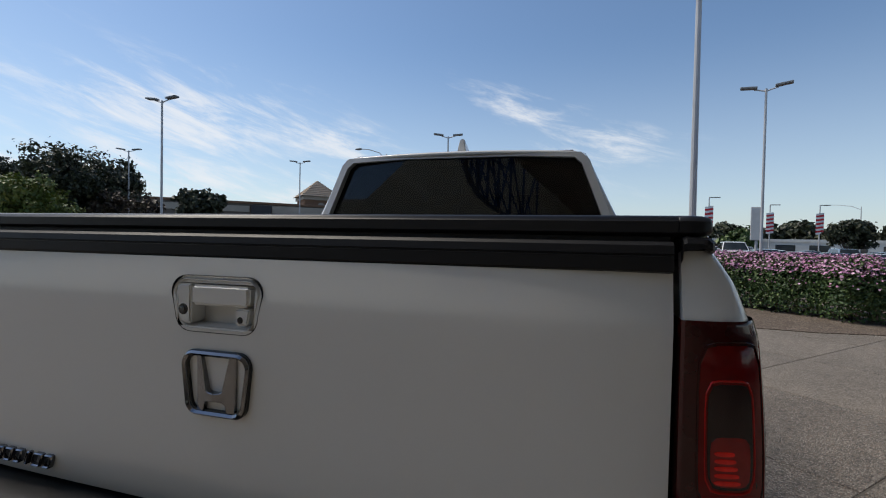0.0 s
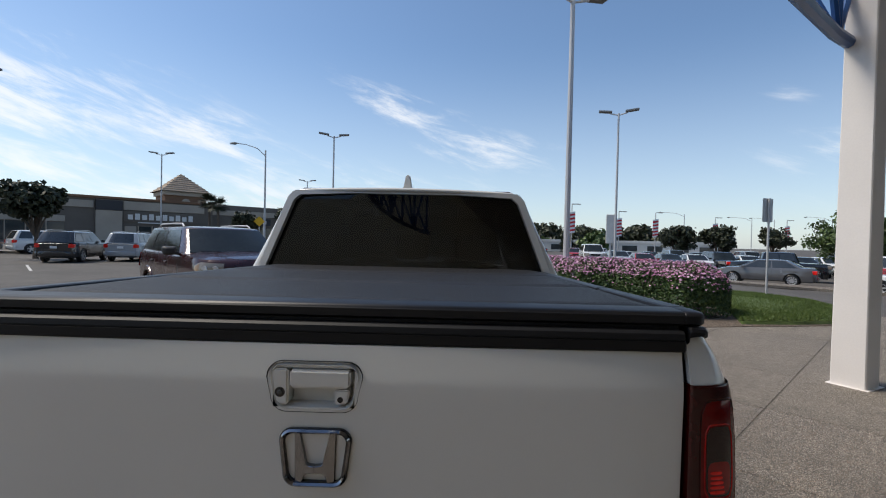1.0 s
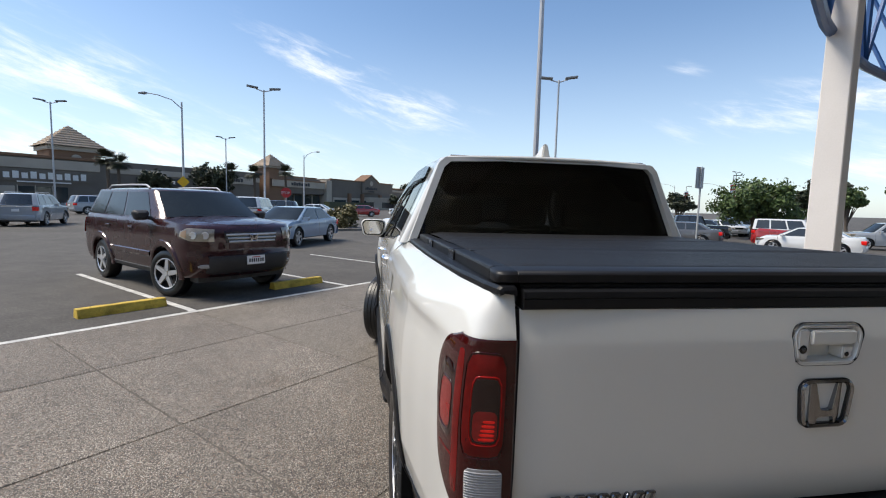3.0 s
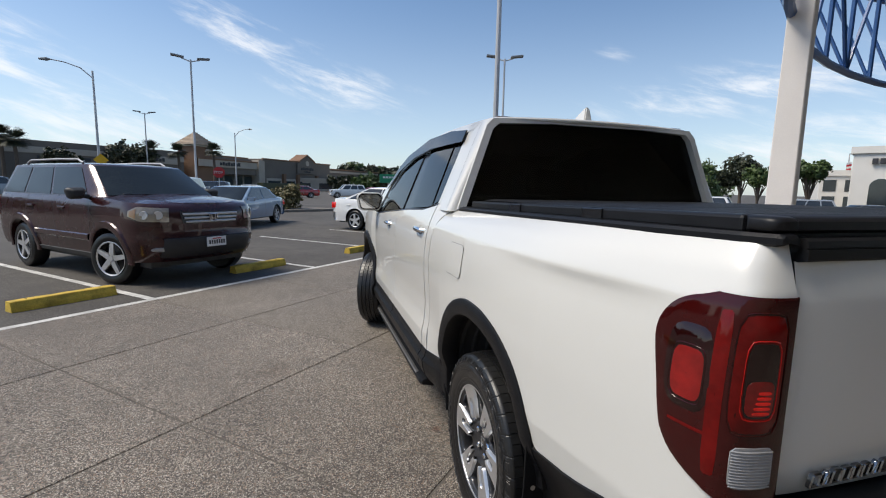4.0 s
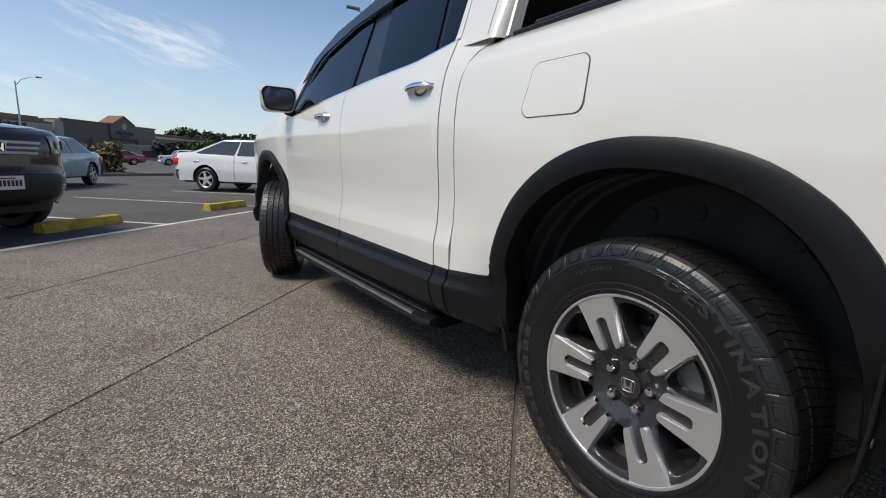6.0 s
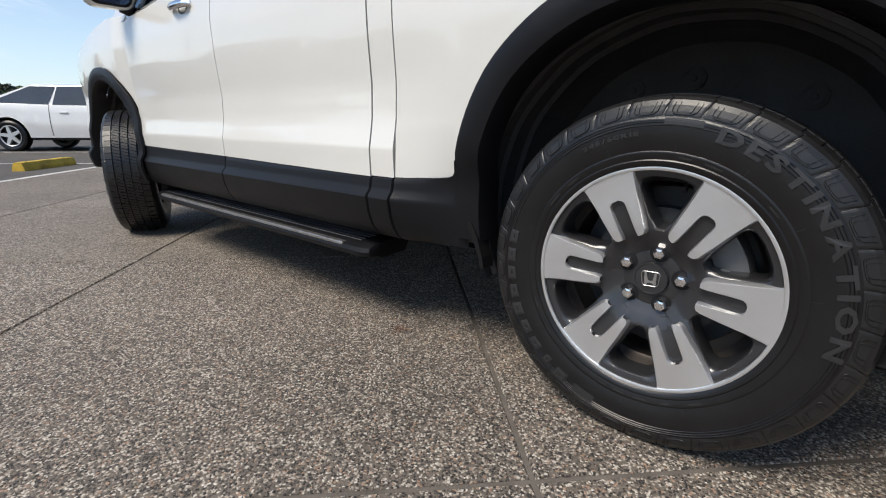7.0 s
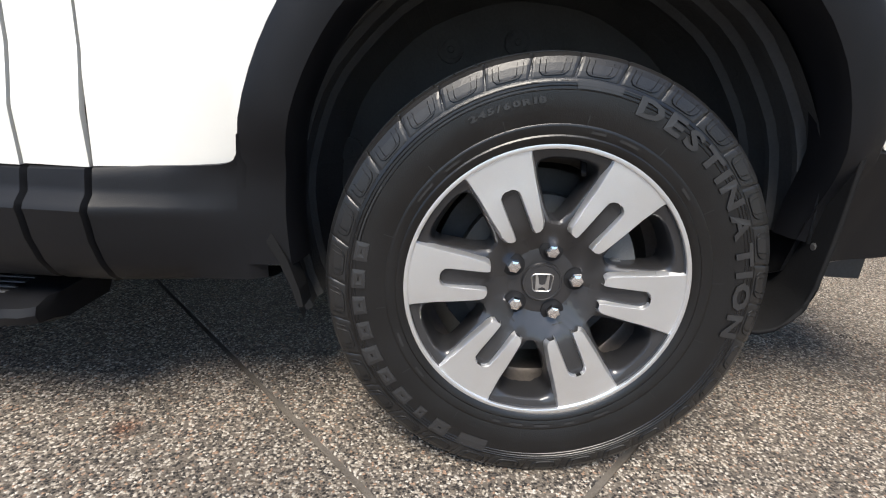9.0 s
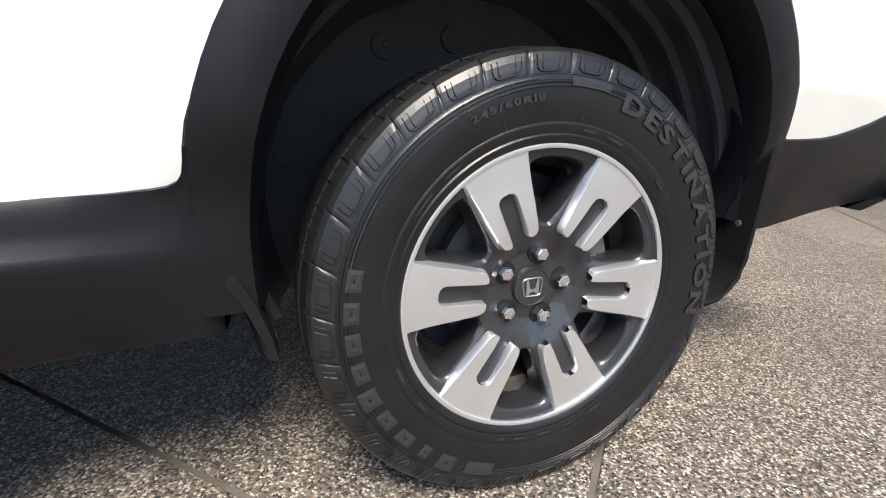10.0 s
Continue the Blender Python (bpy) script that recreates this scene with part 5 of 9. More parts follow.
def build_wheel():
    """Wheel with its outer face towards -x, centre at the origin; on the face u is rearwards and v up."""
    th = bpy.data.objects.new("wheel", None)
    scene.collection.objects.link(th)
    th.parent = truck
    th["label"] = "black all-terrain tyre on a machined six-spoke alloy rim"
    F = lambda u, v, d: (-d, -u, v)

    # tyre
    bm = bmesh.new()
    prof = [(-0.106, 0.236), (-0.110, 0.240), (-0.113, 0.2425), (-0.1165, 0.250), (-0.117, 0.2535), (-0.1155, 0.256), (-0.1195, 0.268), (-0.1195, 0.2705), (-0.1185, 0.2725), (-0.1225, 0.287),
            (-0.1245, 0.302), (-0.1250, 0.316), (-0.1250, 0.3195), (-0.1260, 0.3205), (-0.1250, 0.3215), (-0.1248, 0.3250), (-0.1258, 0.3260), (-0.1247, 0.3270), (-0.1244, 0.3300), (-0.1252, 0.3310), (-0.1240, 0.3320), (-0.1228, 0.3345), (-0.1219, 0.3385), (-0.1198, 0.3465), (-0.1180, 0.351), (-0.1150, 0.356), (-0.1120, 0.3595),
            (-0.108, 0.3630), (-0.100, 0.367), (-0.085, 0.3705), (-0.04, 0.3735), (0.0, 0.374), (0.04, 0.3735), (0.085, 0.3705), (0.105, 0.362), (0.118, 0.345), (0.125, 0.315), (0.120, 0.27), (0.106, 0.236)]
    lathe_x(bm, prof, 120)
    ty = part("tyre", fix(bm), RUBBER, th, "black rubber tyre with raised lettering", smooth=True)
    # tread blocks
    vs, fs = [], []

    def block(x0, x1, a0, a1, rb, r0, r1, skew=0.0):
        i = len(vs)
        for x, rt in ((x0, r0), (x1, r1)):
            for a in (a0, a1):
                aa = a + skew * (x - x0)
                for r in (rb, rt):
                    vs.append((x, r * math.cos(aa), r * math.sin(aa)))
        fs.extend([(i + 1, i + 3, i + 7, i + 5), (i, i + 1, i + 5, i + 4), (i + 2, i + 6, i + 7, i + 3), (i, i + 2, i + 3, i + 1), (i + 4, i + 5, i + 7, i + 6)])

    def lug(a0, a1, dip):
        """Rounded shoulder lug running down the side of the tyre."""
        i = len(vs)
        sec = [(-0.1190, 0.3350), (-0.1228, 0.3372 + dip), (-0.1226, 0.3400 + dip), (-0.1212, 0.3465 + dip * 0.6), (-0.1180, 0.3575), (-0.1120, 0.3670), (-0.1045, 0.3728), (-0.0985, 0.3748), (-0.0985, 0.355)]
        m_ = len(sec)
        steps = ((0.0, 0.0016), (0.03, 0.0005), (0.08, 0.0), (0.30, 0.0), (0.5, 0.0), (0.70, 0.0), (0.92, 0.0), (0.97, 0.0005), (1.0, 0.0016))
        for f, e in steps:
            aa = a0 + (a1 - a0) * f
            for x, r in sec:
                sk = aa + (r - 0.355) * 0.8
                rr_ = r - (e if r > 0.336 else 0)
                vs.append((x + (e if x < -0.113 else 0), rr_ * math.cos(sk), rr_ * math.sin(sk)))
        for q in range(len(steps) - 1):
            for w_ in range(m_ - 1):
                b_ = i + q * m_ + w_
                fs.append((b_, b_ + 1, b_ + m_ + 1, b_ + m_))
        fs.append(tuple(range(i, i + m_)))
        fs.append(tuple(range(i + (len(steps) - 1) * m_, i + len(steps) * m_))[::-1])

    def hoop_ridge(am, w, hr):
        """Raised U on the shoulder of the tyre."""
        i = len(vs)
        path = [(-1, 0.3630), (-1, 0.352), (-0.96, 0.3465), (-0.8, 0.3430), (-0.5, 0.3415), (0.5, 0.3415), (0.8, 0.3430), (0.96, 0.3465), (1, 0.352), (1, 0.3630)]
        for f, r in path:
            for g, h_ in ((-0.0019, 0.0), (-0.0008, hr), (0.0008, hr), (0.0019, 0.0)):
                ff, rr_ = (f * w + math.copysign(g / 0.35, f), r) if r > 0.346 else (f * w, r - g)
                x = lerp_table([(0.338, -0.1226), (0.3465, -0.1212), (0.3575, -0.1180), (0.367, -0.1120)], rr_) - h_
                sk = am + ff + (rr_ - 0.355) * 0.8
                vs.append((x, rr_ * math.cos(sk), rr_ * math.sin(sk)))
        for q in range(len(path) - 1):
            for w_ in range(3):
                b_ = i + q * 4 + w_
                fs.append((b_, b_ + 1, b_ + 5, b_ + 4))
    n = 64
    for k in range(n):
        a = 2 * math.pi * k / n
        p = 2 * math.pi / n
        block(-0.0985, -0.066, a + 0.03 * p, a + 0.95 * p, 0.366, 0.3745, 0.3790, 0.10)
        block(0.066, 0.0985, a + 0.06 * p, a + 0.90 * p, 0.366, 0.3790, 0.3745, 0.10)
        # shoulder lugs down the side
        if k % 2 == 0:
            lug(a + 0.01 * p, a + 1.98 * p, 0.0)
            hoop_ridge(a + p, 0.62 * p, 0.0024)
            hoop_ridge(a + p, 0.36 * p, 0.0016)
        for j, (x0, x1) in enumerate(((-0.058, -0.024), (-0.016, 0.016), (0.024, 0.058))):
            o = 0.3 * j * p
            block(x0, x1, a + o + 0.05 * p, a + o + 0.47 * p, 0.368, 0.3805, 0.3815, 0.8)
            block(x0, x1, a + o + 0.53 * p, a + o + 0.95 * p, 0.368, 0.3805, 0.3815, 0.8)
    raw("tread", vs, fs, TREAD, ty, "chunky tread blocks")
    # raised lettering
    def side_x(r):
        return -lerp_table([(0.25, 0.1165), (0.268, 0.1195), (0.287, 0.1225), (0.302, 0.1245), (0.318, 0.1250), (0.331, 0.1240), (0.3365, 0.1225), (0.345, 0.121)], r)

    def word(text, size, r, a0, a1, depth, mat):
        glyphs = [letters(ch, size, 0.0006, 0.04) for ch in text]
        widths = [max(v.co.x for v in g.vertices) - min(v.co.x for v in g.vertices) for g in glyphs]
        gap = 0.24 * sum(widths) / len(widths)
        total = sum(widths) + gap * (len(text) - 1)
        run = 0.0
        for g, me in enumerate(glyphs):
            ang = radians(a0 + (a1 - a0) * (run + widths[g] / 2) / total)
            run += widths[g] + gap
            cx = (min(v.co.x for v in me.vertices) + max(v.co.x for v in me.vertices)) / 2
            for v in me.vertices:
                rad = r + v.co.y
                aa = ang + radians(a1 - a0) * (v.co.x - cx) / total
                u, w = polar(rad, aa)
                v.co = (side_x(rad) - depth - v.co.z, -u, w)
            me.materials.clear()
            me.materials.append(mat)
            ob = new("letter", me)
            ob.parent = ty
    word("DESTINATION", 0.037, 0.3065, 73.0, -11.0, 0.0022, LETTER)
    word("245/60R18", 0.0125, 0.303, 120.0, 98.0, 0.0016, LETTER)
    # plain raised bars where the maker's name stands
    for k in range(9):
        a0 = radians(239 - k * 8.6)
        bm = bmesh.new()
        w = radians(5.9 if k not in (1,) else 3.2)
        top = 0.029 if k in (0, 4) else 0.022
        outer, inner = [], []
        for q in range(5):
            outer.append((0.304 + top, a0 - w / 2 + w * q / 4))
        for q in range(5):
            outer.append((0.304, a0 + w / 2 - w * q / 4))
        cr, ca = 0.304 + top / 2, a0
        inner = [(cr + (r - cr) * 0.12, ca + (a - ca) * 0.2) for r, a in outer]
        fn = lambda r, a, d: (side_x(r) - d, -r * math.cos(a), r * math.sin(a))
        bm.free()
        ring("raised_bar", outer, inner, fn, -0.0004, 0.0026, LETTER, ty, "", False)
    # pointed panels that frame the words, thin ribs and tick marks
    for a0, a1, r0, r1 in ((78, 90, 0.322, 0.334), (70, 100, 0.330, 0.3315), (100, 128, 0.322, 0.3235), (246, 256, 0.305, 0.330), (150, 172, 0.322, 0.324)):
        bm = bmesh.new()
        rows = [[(side_x(r) - 0.0013, -r * math.cos(radians(a)), r * math.sin(radians(a))) for a in [a0 + (a1 - a0) * q / 10 for q in range(11)]] for r in (r0, (r0 + r1) / 2, r1)]
        grid(bm, rows)
        part("sidewall_rib", fix(bm), LETTER, ty)
    for k in range(14):
        a = radians(k * 26 + 7)
        bm = bmesh.new()
        rows = [[(side_x(r) - 0.0010, -(r * math.cos(a) + t * math.sin(a)), r * math.sin(a) - t * math.cos(a)) for r in (0.272, 0.28, 0.288)] for t in (-0.0008, 0.0008)]
        grid(bm, rows)
        part("tick_mark", fix(bm), LETTER, ty)
    for k, (a, w) in enumerate(((255, 3), (262, 5), (272, 6), (284, 4), (296, 6), (128, 6), (140, 8), (78, 5), (66, 7), (40, 5), (200, 6), (216, 5))):
        bm = bmesh.new()
        rows = [[(side_x(r) - 0.0010, -r * math.cos(radians(a + q)), r * math.sin(radians(a + q))) for q in (0, w / 3, 2 * w / 3, w)] for r in (0.2615, 0.2655)]
        grid(bm, rows)
        part("small_print_bar", fix(bm), LETTER, ty)

    # rim: lip, barrel, back
    bm = bmesh.new()
    lathe_x(bm, [(-0.100, 0.2435), (-0.108, 0.2440), (-0.1105, 0.2420), (-0.1105, 0.2370), (-0.108, 0.2345), (-0.1015, 0.2325), (-0.090, 0.2285), (-0.070, 0.222), (-0.03, 0.216), (-0.02, 0.2165)], 96)
    rim = part("rim", fix(bm), GUNMETAL, th, "gunmetal alloy rim", smooth=True)
    bm = bmesh.new()
    lathe_x(bm, [(-0.1100, 0.2432), (-0.1120, 0.2420), (-0.1122, 0.2405), (-0.1122, 0.2362), (-0.1114, 0.2348), (-0.1080, 0.2342)], 96)
    part("machined_lip", fix(bm), MACHINED, rim, "bright machined rim lip", smooth=True)
    bm = bmesh.new()
    lathe_x(bm, [(-0.075, 0.222), (-0.03, 0.214), (-0.02, 0.205), (0.08, 0.203), (0.10, 0.212), (0.11, 0.236), (0.104, 0.238)], 72)
    part("barrel", fix(bm), BARREL, rim, "dusty grey-brown rim barrel", smooth=True)
    # spokes: deep gunmetal body, machined face with a slot
    spoke_zone = [(0.0, 0.060), (0.05, 0.061), (0.075, 0.066), (0.092, 0.078), (0.11, 0.087), (0.14, 0.092), (0.20, 0.098), (0.236, 0.103)]
    face_zone = [(0.09, 0.1005), (0.12, 0.1035), (0.20, 0.106), (0.237, 0.109)]
    for k in range(6):
        a = radians(SP0 + 60 * k)
        ca, sa = math.cos(a), math.sin(a)

        def FS(r, t, d):
            return F(r * ca - t * sa, r * sa + t * ca, d)
        # window cell between two spokes: gunmetal skin round a rounded opening, with deep walls
        mid = a + radians(30)
        cellp, hole = [], []
        nn = 48
        for q in range(nn):
            t = 2 * math.pi * q / nn
            ct, st = math.cos(t), math.sin(t)
            # opening: radius span 0.112..0.219, half angle grows outwards
            se = 5.0
            kk = (abs(ct) ** se + abs(st) ** se) ** (-1 / se)
            rh = 0.1660 + 0.0530 * ct * kk
            ah = radians(lerp_table([(0.112, 5.0), (0.14, 9.6), (0.17, 12.2), (0.20, 14.2), (0.22, 15.0)], rh)) * st * kk
            hole.append((rh, ah))
            m_ = max(abs(ct), abs(st))
            cellp.append((0.140 + 0.096 * ct / m_ if ct > 0 else 0.140 + 0.085 * ct / m_, radians(30.2) * st / m_))
        rows = []
        for f, dd in ((0.0, 0.0), (0.45, 0.0), (0.80, -0.001), (0.93, -0.004), (1.0, -0.010)):
            rows.append([F(*polar(c0 + (h0 - c0) * f, mid + c1 + (h1 - c1) * f), lerp_table(spoke_zone, c0 + (h0 - c0) * f) + dd) for (c0, c1), (h0, h1) in zip(cellp, hole)])
        for sh, dd in ((0.985, -0.030), (0.95, -0.062)):
            rows.append([F(*polar(0.166 + (h0 - 0.166) * sh, mid + h1 * sh), lerp_table(spoke_zone, h0) + dd) for h0, h1 in hole])
        bm = bmesh.new()
        grid(bm, rows, close_v=True)
        sp = part("spoke_section", fix(bm), GUNMETAL, rim, "gunmetal spoke section with machined face", smooth=True)
        # machined face, fork-shaped round the slot
        def wid(r):
            return lerp_table([(0.098, 0.0335), (0.115, 0.0365), (0.15, 0.0425), (0.185, 0.0475), (0.215, 0.0535), (0.235, 0.057)], r)
        slot_w = 0.0155
        bm = bmesh.new()
        for sg in (-1, 1):
            rows = []
            for r in (0.098, 0.101, 0.108, 0.12, 0.135, 0.15, 0.165, 0.174, 0.1795, 0.182):
                d = lerp_table(face_zone, r)
                inn = slot_w if r < 0.17 else slot_w * max(0.0, 1 - ((r - 0.17) / 0.0125) ** 2) ** 0.5
                inn += 0.006 * max(0, (0.102 - r) / 0.004) * 0.3
                outw = wid(r) - (0.007 if r < 0.0985 else 0.002 if r < 0.102 else 0)
                rows.append([FS(r, sg * (inn - 0.001), d - 0.016), FS(r, sg * inn, d - 0.002), FS(r, sg * (inn + 0.0014), d), FS(r, sg * (inn + outw) / 2, d), FS(r, sg * (outw - 0.0014), d), FS(r, sg * outw, d - 0.002), FS(r, sg * (outw + 0.004), d - 0.014)])
            grid(bm, rows)
            rows = []
            for r in (0.182, 0.195, 0.21, 0.222, 0.231, 0.2362):
                d = lerp_table(face_zone, r)
                w_ = wid(r) + (0.004 * max(0, (r - 0.222) / 0.014))
                rows.append([FS(r, 0, d), FS(r, sg * 0.5 * w_, d), FS(r, sg * (w_ - 0.0014), d), FS(r, sg * w_, d - 0.002), FS(r, sg * (w_ + 0.004), d - 0.012)])
            grid(bm, rows)
        part("machined_face", fix(bm), MACHINED, sp, "bright machined spoke face", smooth=True)
        # pocketed slot
        bm = bmesh.new()
        prism(bm, [(0.085, -slot_w + 0.002), (0.168, -slot_w + 0.002), (0.176, -0.008), (0.178, 0), (0.176, 0.008), (0.168, slot_w - 0.002), (0.085, slot_w - 0.002)], lambda r, t, d: FS(r, t, d + lerp_table(spoke_zone, r)), -0.02, 0.0006)
        part("slot", fix(bm), GUNMETAL, sp)
    # hub face, nuts on black discs that draw the pockets' shade, centre cap
    bm = bmesh.new()
    lathe_x(bm, [(-0.0655, 0.034), (-0.0662, 0.040), (-0.0645, 0.056), (-0.0635, 0.062), (-0.05, 0.066)], 48)
    part("hub_face", fix(bm), GUNMETAL, rim, smooth=True)
    for k in range(5):
        u, v = polar(0.060, radians(NUT0 + 72 * k))
        bm = bmesh.new()
        tube(bm, [F(u, v, 0.050), F(u, v, 0.0672), F(u, v, 0.0672)], [0.0205, 0.0205, 0.017], 24)
        part("nut_pocket", fix(bm), SEAL, rim, "black disc that draws the shade of a lug nut pocket", smooth=True)
        bm = bmesh.new()
        hexa = [F(u + 0.0135 * math.cos(q * math.pi / 3 + k), v + 0.0135 * math.sin(q * math.pi / 3 + k), 0) for q in range(6)]
        rows = [[(-d, y, z) for _, y, z in [(0, -u - (-u - h[1]) * sc, v + (h[2] - v) * sc) for h in hexa]] for d, sc in ((0.058, 1.0), (0.076, 1.0), (0.0805, 0.82), (0.0815, 0.5))]
        vs_ = grid(bm, rows, close_v=True)
        bm.faces.new(vs_[-1])
        part("lug_nut", fix(bm), CHROME, rim, "chrome lug nut")
    bm = bmesh.new()
    lathe_x(bm, [(-0.060, 0.036), (-0.072, 0.0355), (-0.0745, 0.034), (-0.0745, 0.0325), (-0.0730, 0.0315), (-0.0735, 0.02), (-0.0738, 0.0005)], 40)
    cap = part("centre_cap", fix(bm), GUNMETAL, rim, "dark centre cap with silver mark", smooth=True)
    FC = lambda u, v, d: F(u * math.cos(0.05) - v * math.sin(0.05), u * math.sin(0.05) + v * math.cos(0.05), d)
    ring("cap_frame", rr(0.040, 0.035, 0.034, 0.008), rr(0.036, 0.031, 0.030, 0.006), FC, 0.0725, 0.0758, STEEL, cap, "silver rounded mark")
    for sx in (-1, 1):
        bm = bmesh.new()
        prism(bm, [(sx * 0.0125, 0.0145), (sx * 0.0085, 0.0145), (sx * 0.005, -0.003), (0, -0.0045), (0, -0.008), (sx * 0.006, -0.010), (sx * 0.0075, -0.0145), (sx * 0.0115, -0.0145)], FC, 0.0725, 0.0755)
        part("cap_bar", fix(bm), STEEL, cap)
    # brake disc, hat, caliper, valve
    bm = bmesh.new()
    lathe_x(bm, [(-0.012, 0.085), (-0.012, 0.147), (0.010, 0.149), (0.010, 0.085)], 64, close=True)
    bd = part("brake_disc", fix(bm), DISC, th, "steel brake disc", smooth=True)
    bm = bmesh.new()
    lathe_x(bm, [(-0.058, 0.03), (-0.058, 0.078), (-0.050, 0.085), (-0.012, 0.087)], 40)
    part("disc_hat", fix(bm), RUST, bd, "rusty disc hat", smooth=True)
    bm = bmesh.new()
    rows = []
    for q in range(13):
        t = radians(4 + 48 * q / 12)
        rows.append([F(*polar(r, t), d) for r, d in ((0.112, 0.012), (0.118, 0.042), (0.150, 0.048), (0.176, 0.042), (0.182, 0.0), (0.176, -0.03))])
    vs_ = grid(bm, rows)
    for r_ in (vs_[0], vs_[-1]):
        bm.faces.new(r_)
    cal = part("brake_caliper", fix(bm), CALIPER, th, "grey cast brake caliper", smooth=True)
    for r_, t_ in ((0.135, 14), (0.14, 40)):
        bm = bmesh.new()
        tube(bm, [F(*polar(r_, radians(t_)), 0.03), F(*polar(r_, radians(t_)), 0.056)], [0.016, 0.013], 14)
        part("caliper_piston", fix(bm), CALIPER, cal, smooth=True)
    bm = bmesh.new()
    tube(bm, [F(0.045, 0.215, 0.06), F(0.043, 0.20, 0.075), F(0.042, 0.193, 0.082)], [0.006, 0.005, 0.004], 10)
    part("valve", bm, TRIM, rim)
    bm = bmesh.new()
    lathe_x(bm, [(0.03, 0.19), (0.025, 0.10), (0.02, 0.03)], 40)
    part("dust_shield", fix(bm), LINER, th)
    return th


rear_left = build_wheel()
WX = -0.850
rear_left.matrix_basis = pose(WX, RY, WZ)
for x, y, turn, spin in ((WX - 0.045, FY, -26, 40), (0.85, RY, 180, 15), (-WX, FY, 158, 70)):
    copy_thing(rear_left, pose(x, y, WZ, 0, 0, turn) @ pose(0, 0, 0, spin, 0, 0))
# rear axle parts seen through the arch
for s in (-1, 1):
    bm = bmesh.new()
    tube(bm, [(s * 0.35, 1.50, 0.36), (s * 0.55, 1.42, 0.36), (s * 0.72, 1.20, 0.34)], 0.026, 10)
    part("trailing_arm", bm, LINER, truck)
    bm = bmesh.new()
    tube(bm, [(s * 0.1, RY, WZ), (s * 0.76, RY, WZ)], 0.03, 12)
    part("drive_shaft", bm, RUST, truck)
# ---- other vehicles ----
def make_car(name, label, color, at, heading, L=4.8, W=1.82, H=1.45, wb=2.75, wr=0.33, belt=0.92, hood=0.95, deck=1.0, green=(0.5, 1.45, 2.75, 3.72), kind="sedan", group="parked cars", clad=False, low=0.30, spokes=5, grille="dark", rails=False, cabin_color=None):
    """A parked car, nose towards its own +y, origin on the ground under its middle. green: rear base, rear roof, front roof, front base of the cabin, from the tail."""
    th = thing(name, label, "car" if kind != "pickup" else "pickup truck", group, at=at, turn=heading)
    y0 = -L / 2
    front_over = (L - wb) * 0.47
    yf, yr = L / 2 - front_over, L / 2 - front_over - wb
    g = [y0 + v for v in green]
    ra = wr + 0.065
    top = [(y0, belt * 0.93), (y0 + 0.08, deck * 0.985), (y0 + 0.3, deck), (g[0], deck if kind == "sedan" else belt + 0.06), (g[3], hood + 0.03), (g[3] + 0.5, hood), (L / 2 - 0.35, hood * (0.93 if kind == "sedan" else 0.985)), (L / 2 - 0.08, hood * (0.84 if kind == "sedan" else 0.955)), (L / 2, hood * (0.70 if kind == "sedan" else 0.87))]

    def wy(y):
        e = max(0, abs(y) - (L / 2 - 0.55)) / 0.55
        return W / 2 * (1 - 0.16 * e ** 2.2)

    def fsec(y, lo):
        t = lerp_table(top, y)
        w = wy(y)
        pts = []
        for k in range(9):
            z = lo + (t - lo) * k / 8
            q = z / t
            f = lerp_table([(0, 0.95), (0.3, 0.965), (0.5, 0.995), (0.62, 1.0), (0.72, 0.985), (0.9, 0.97), (1.0, 0.925)], q)
            pts.append((w * f, y, z))
        pts += [(w * 0.80, y, t + 0.018), (w * 0.45, y, t + 0.035), (0, y, t + 0.042)]
        e1, e2 = max(0.0, (y - L / 2 + 0.5) / 0.5), max(0.0, (-y - L / 2 + 0.4) / 0.4)
        pts = [(x, yy - e1 * 0.15 * x * x + e2 * 0.10 * x * x, z) for x, yy, z in pts]
        return [(-x, yy, z) for x, yy, z in pts] + pts[-2::-1]
    cols = [(y0, 0.42), (y0 + 0.02, low + 0.06), (y0 + 0.12, low)]

    def arch(yc):
        out = [(yc - ra - 0.001, low)]
        a0 = math.asin((low - wr) / ra)
        for k in range(19):
            a = math.pi - a0 - (math.pi - 2 * a0) * k / 18
            out.append((yc + ra * math.cos(a), wr + ra * math.sin(a)))
        return out + [(yc + ra + 0.001, low)]
    cols += [(y0 + 0.3, low)] + arch(yr)
    n = 6
    a, b = yr + ra + 0.001, yf - ra - 0.001
    cols += [(a + (b - a) * k / n, low) for k in range(1, n)]
    cols += arch(yf) + [(L / 2 - 0.25, low), (L / 2 - 0.06, low + 0.02), (L / 2, 0.40)]
    cols = [c for i, c in enumerate(cols) if i == 0 or c[0] > cols[i - 1][0] - 1e-6]
    bm = bmesh.new()
    vs = grid(bm, [fsec(*c) for c in cols])
    bm.faces.new(vs[0])
    bm.faces.new(vs[-1])
    body = part("body", fix(bm), PAINT, th, smooth=True)
    body.color = (*color, 1)
    # closed dark underside and wheel wells
    part("underbody", a_box(-W / 2 * 0.72, W / 2 * 0.72, y0 + 0.25, L / 2 - 0.25, low - 0.06, low + 0.35), LINER, th)
    # cabin
    zr, zb = H, belt + 0.01
    wb_, wr_ = W / 2 * 0.915, W / 2 * 0.72
    bm = bmesh.new()
    ring0 = [(-wb_, g[0]), (-wb_, g[3]), (wb_, g[3]), (wb_, g[0])]
    rows = []
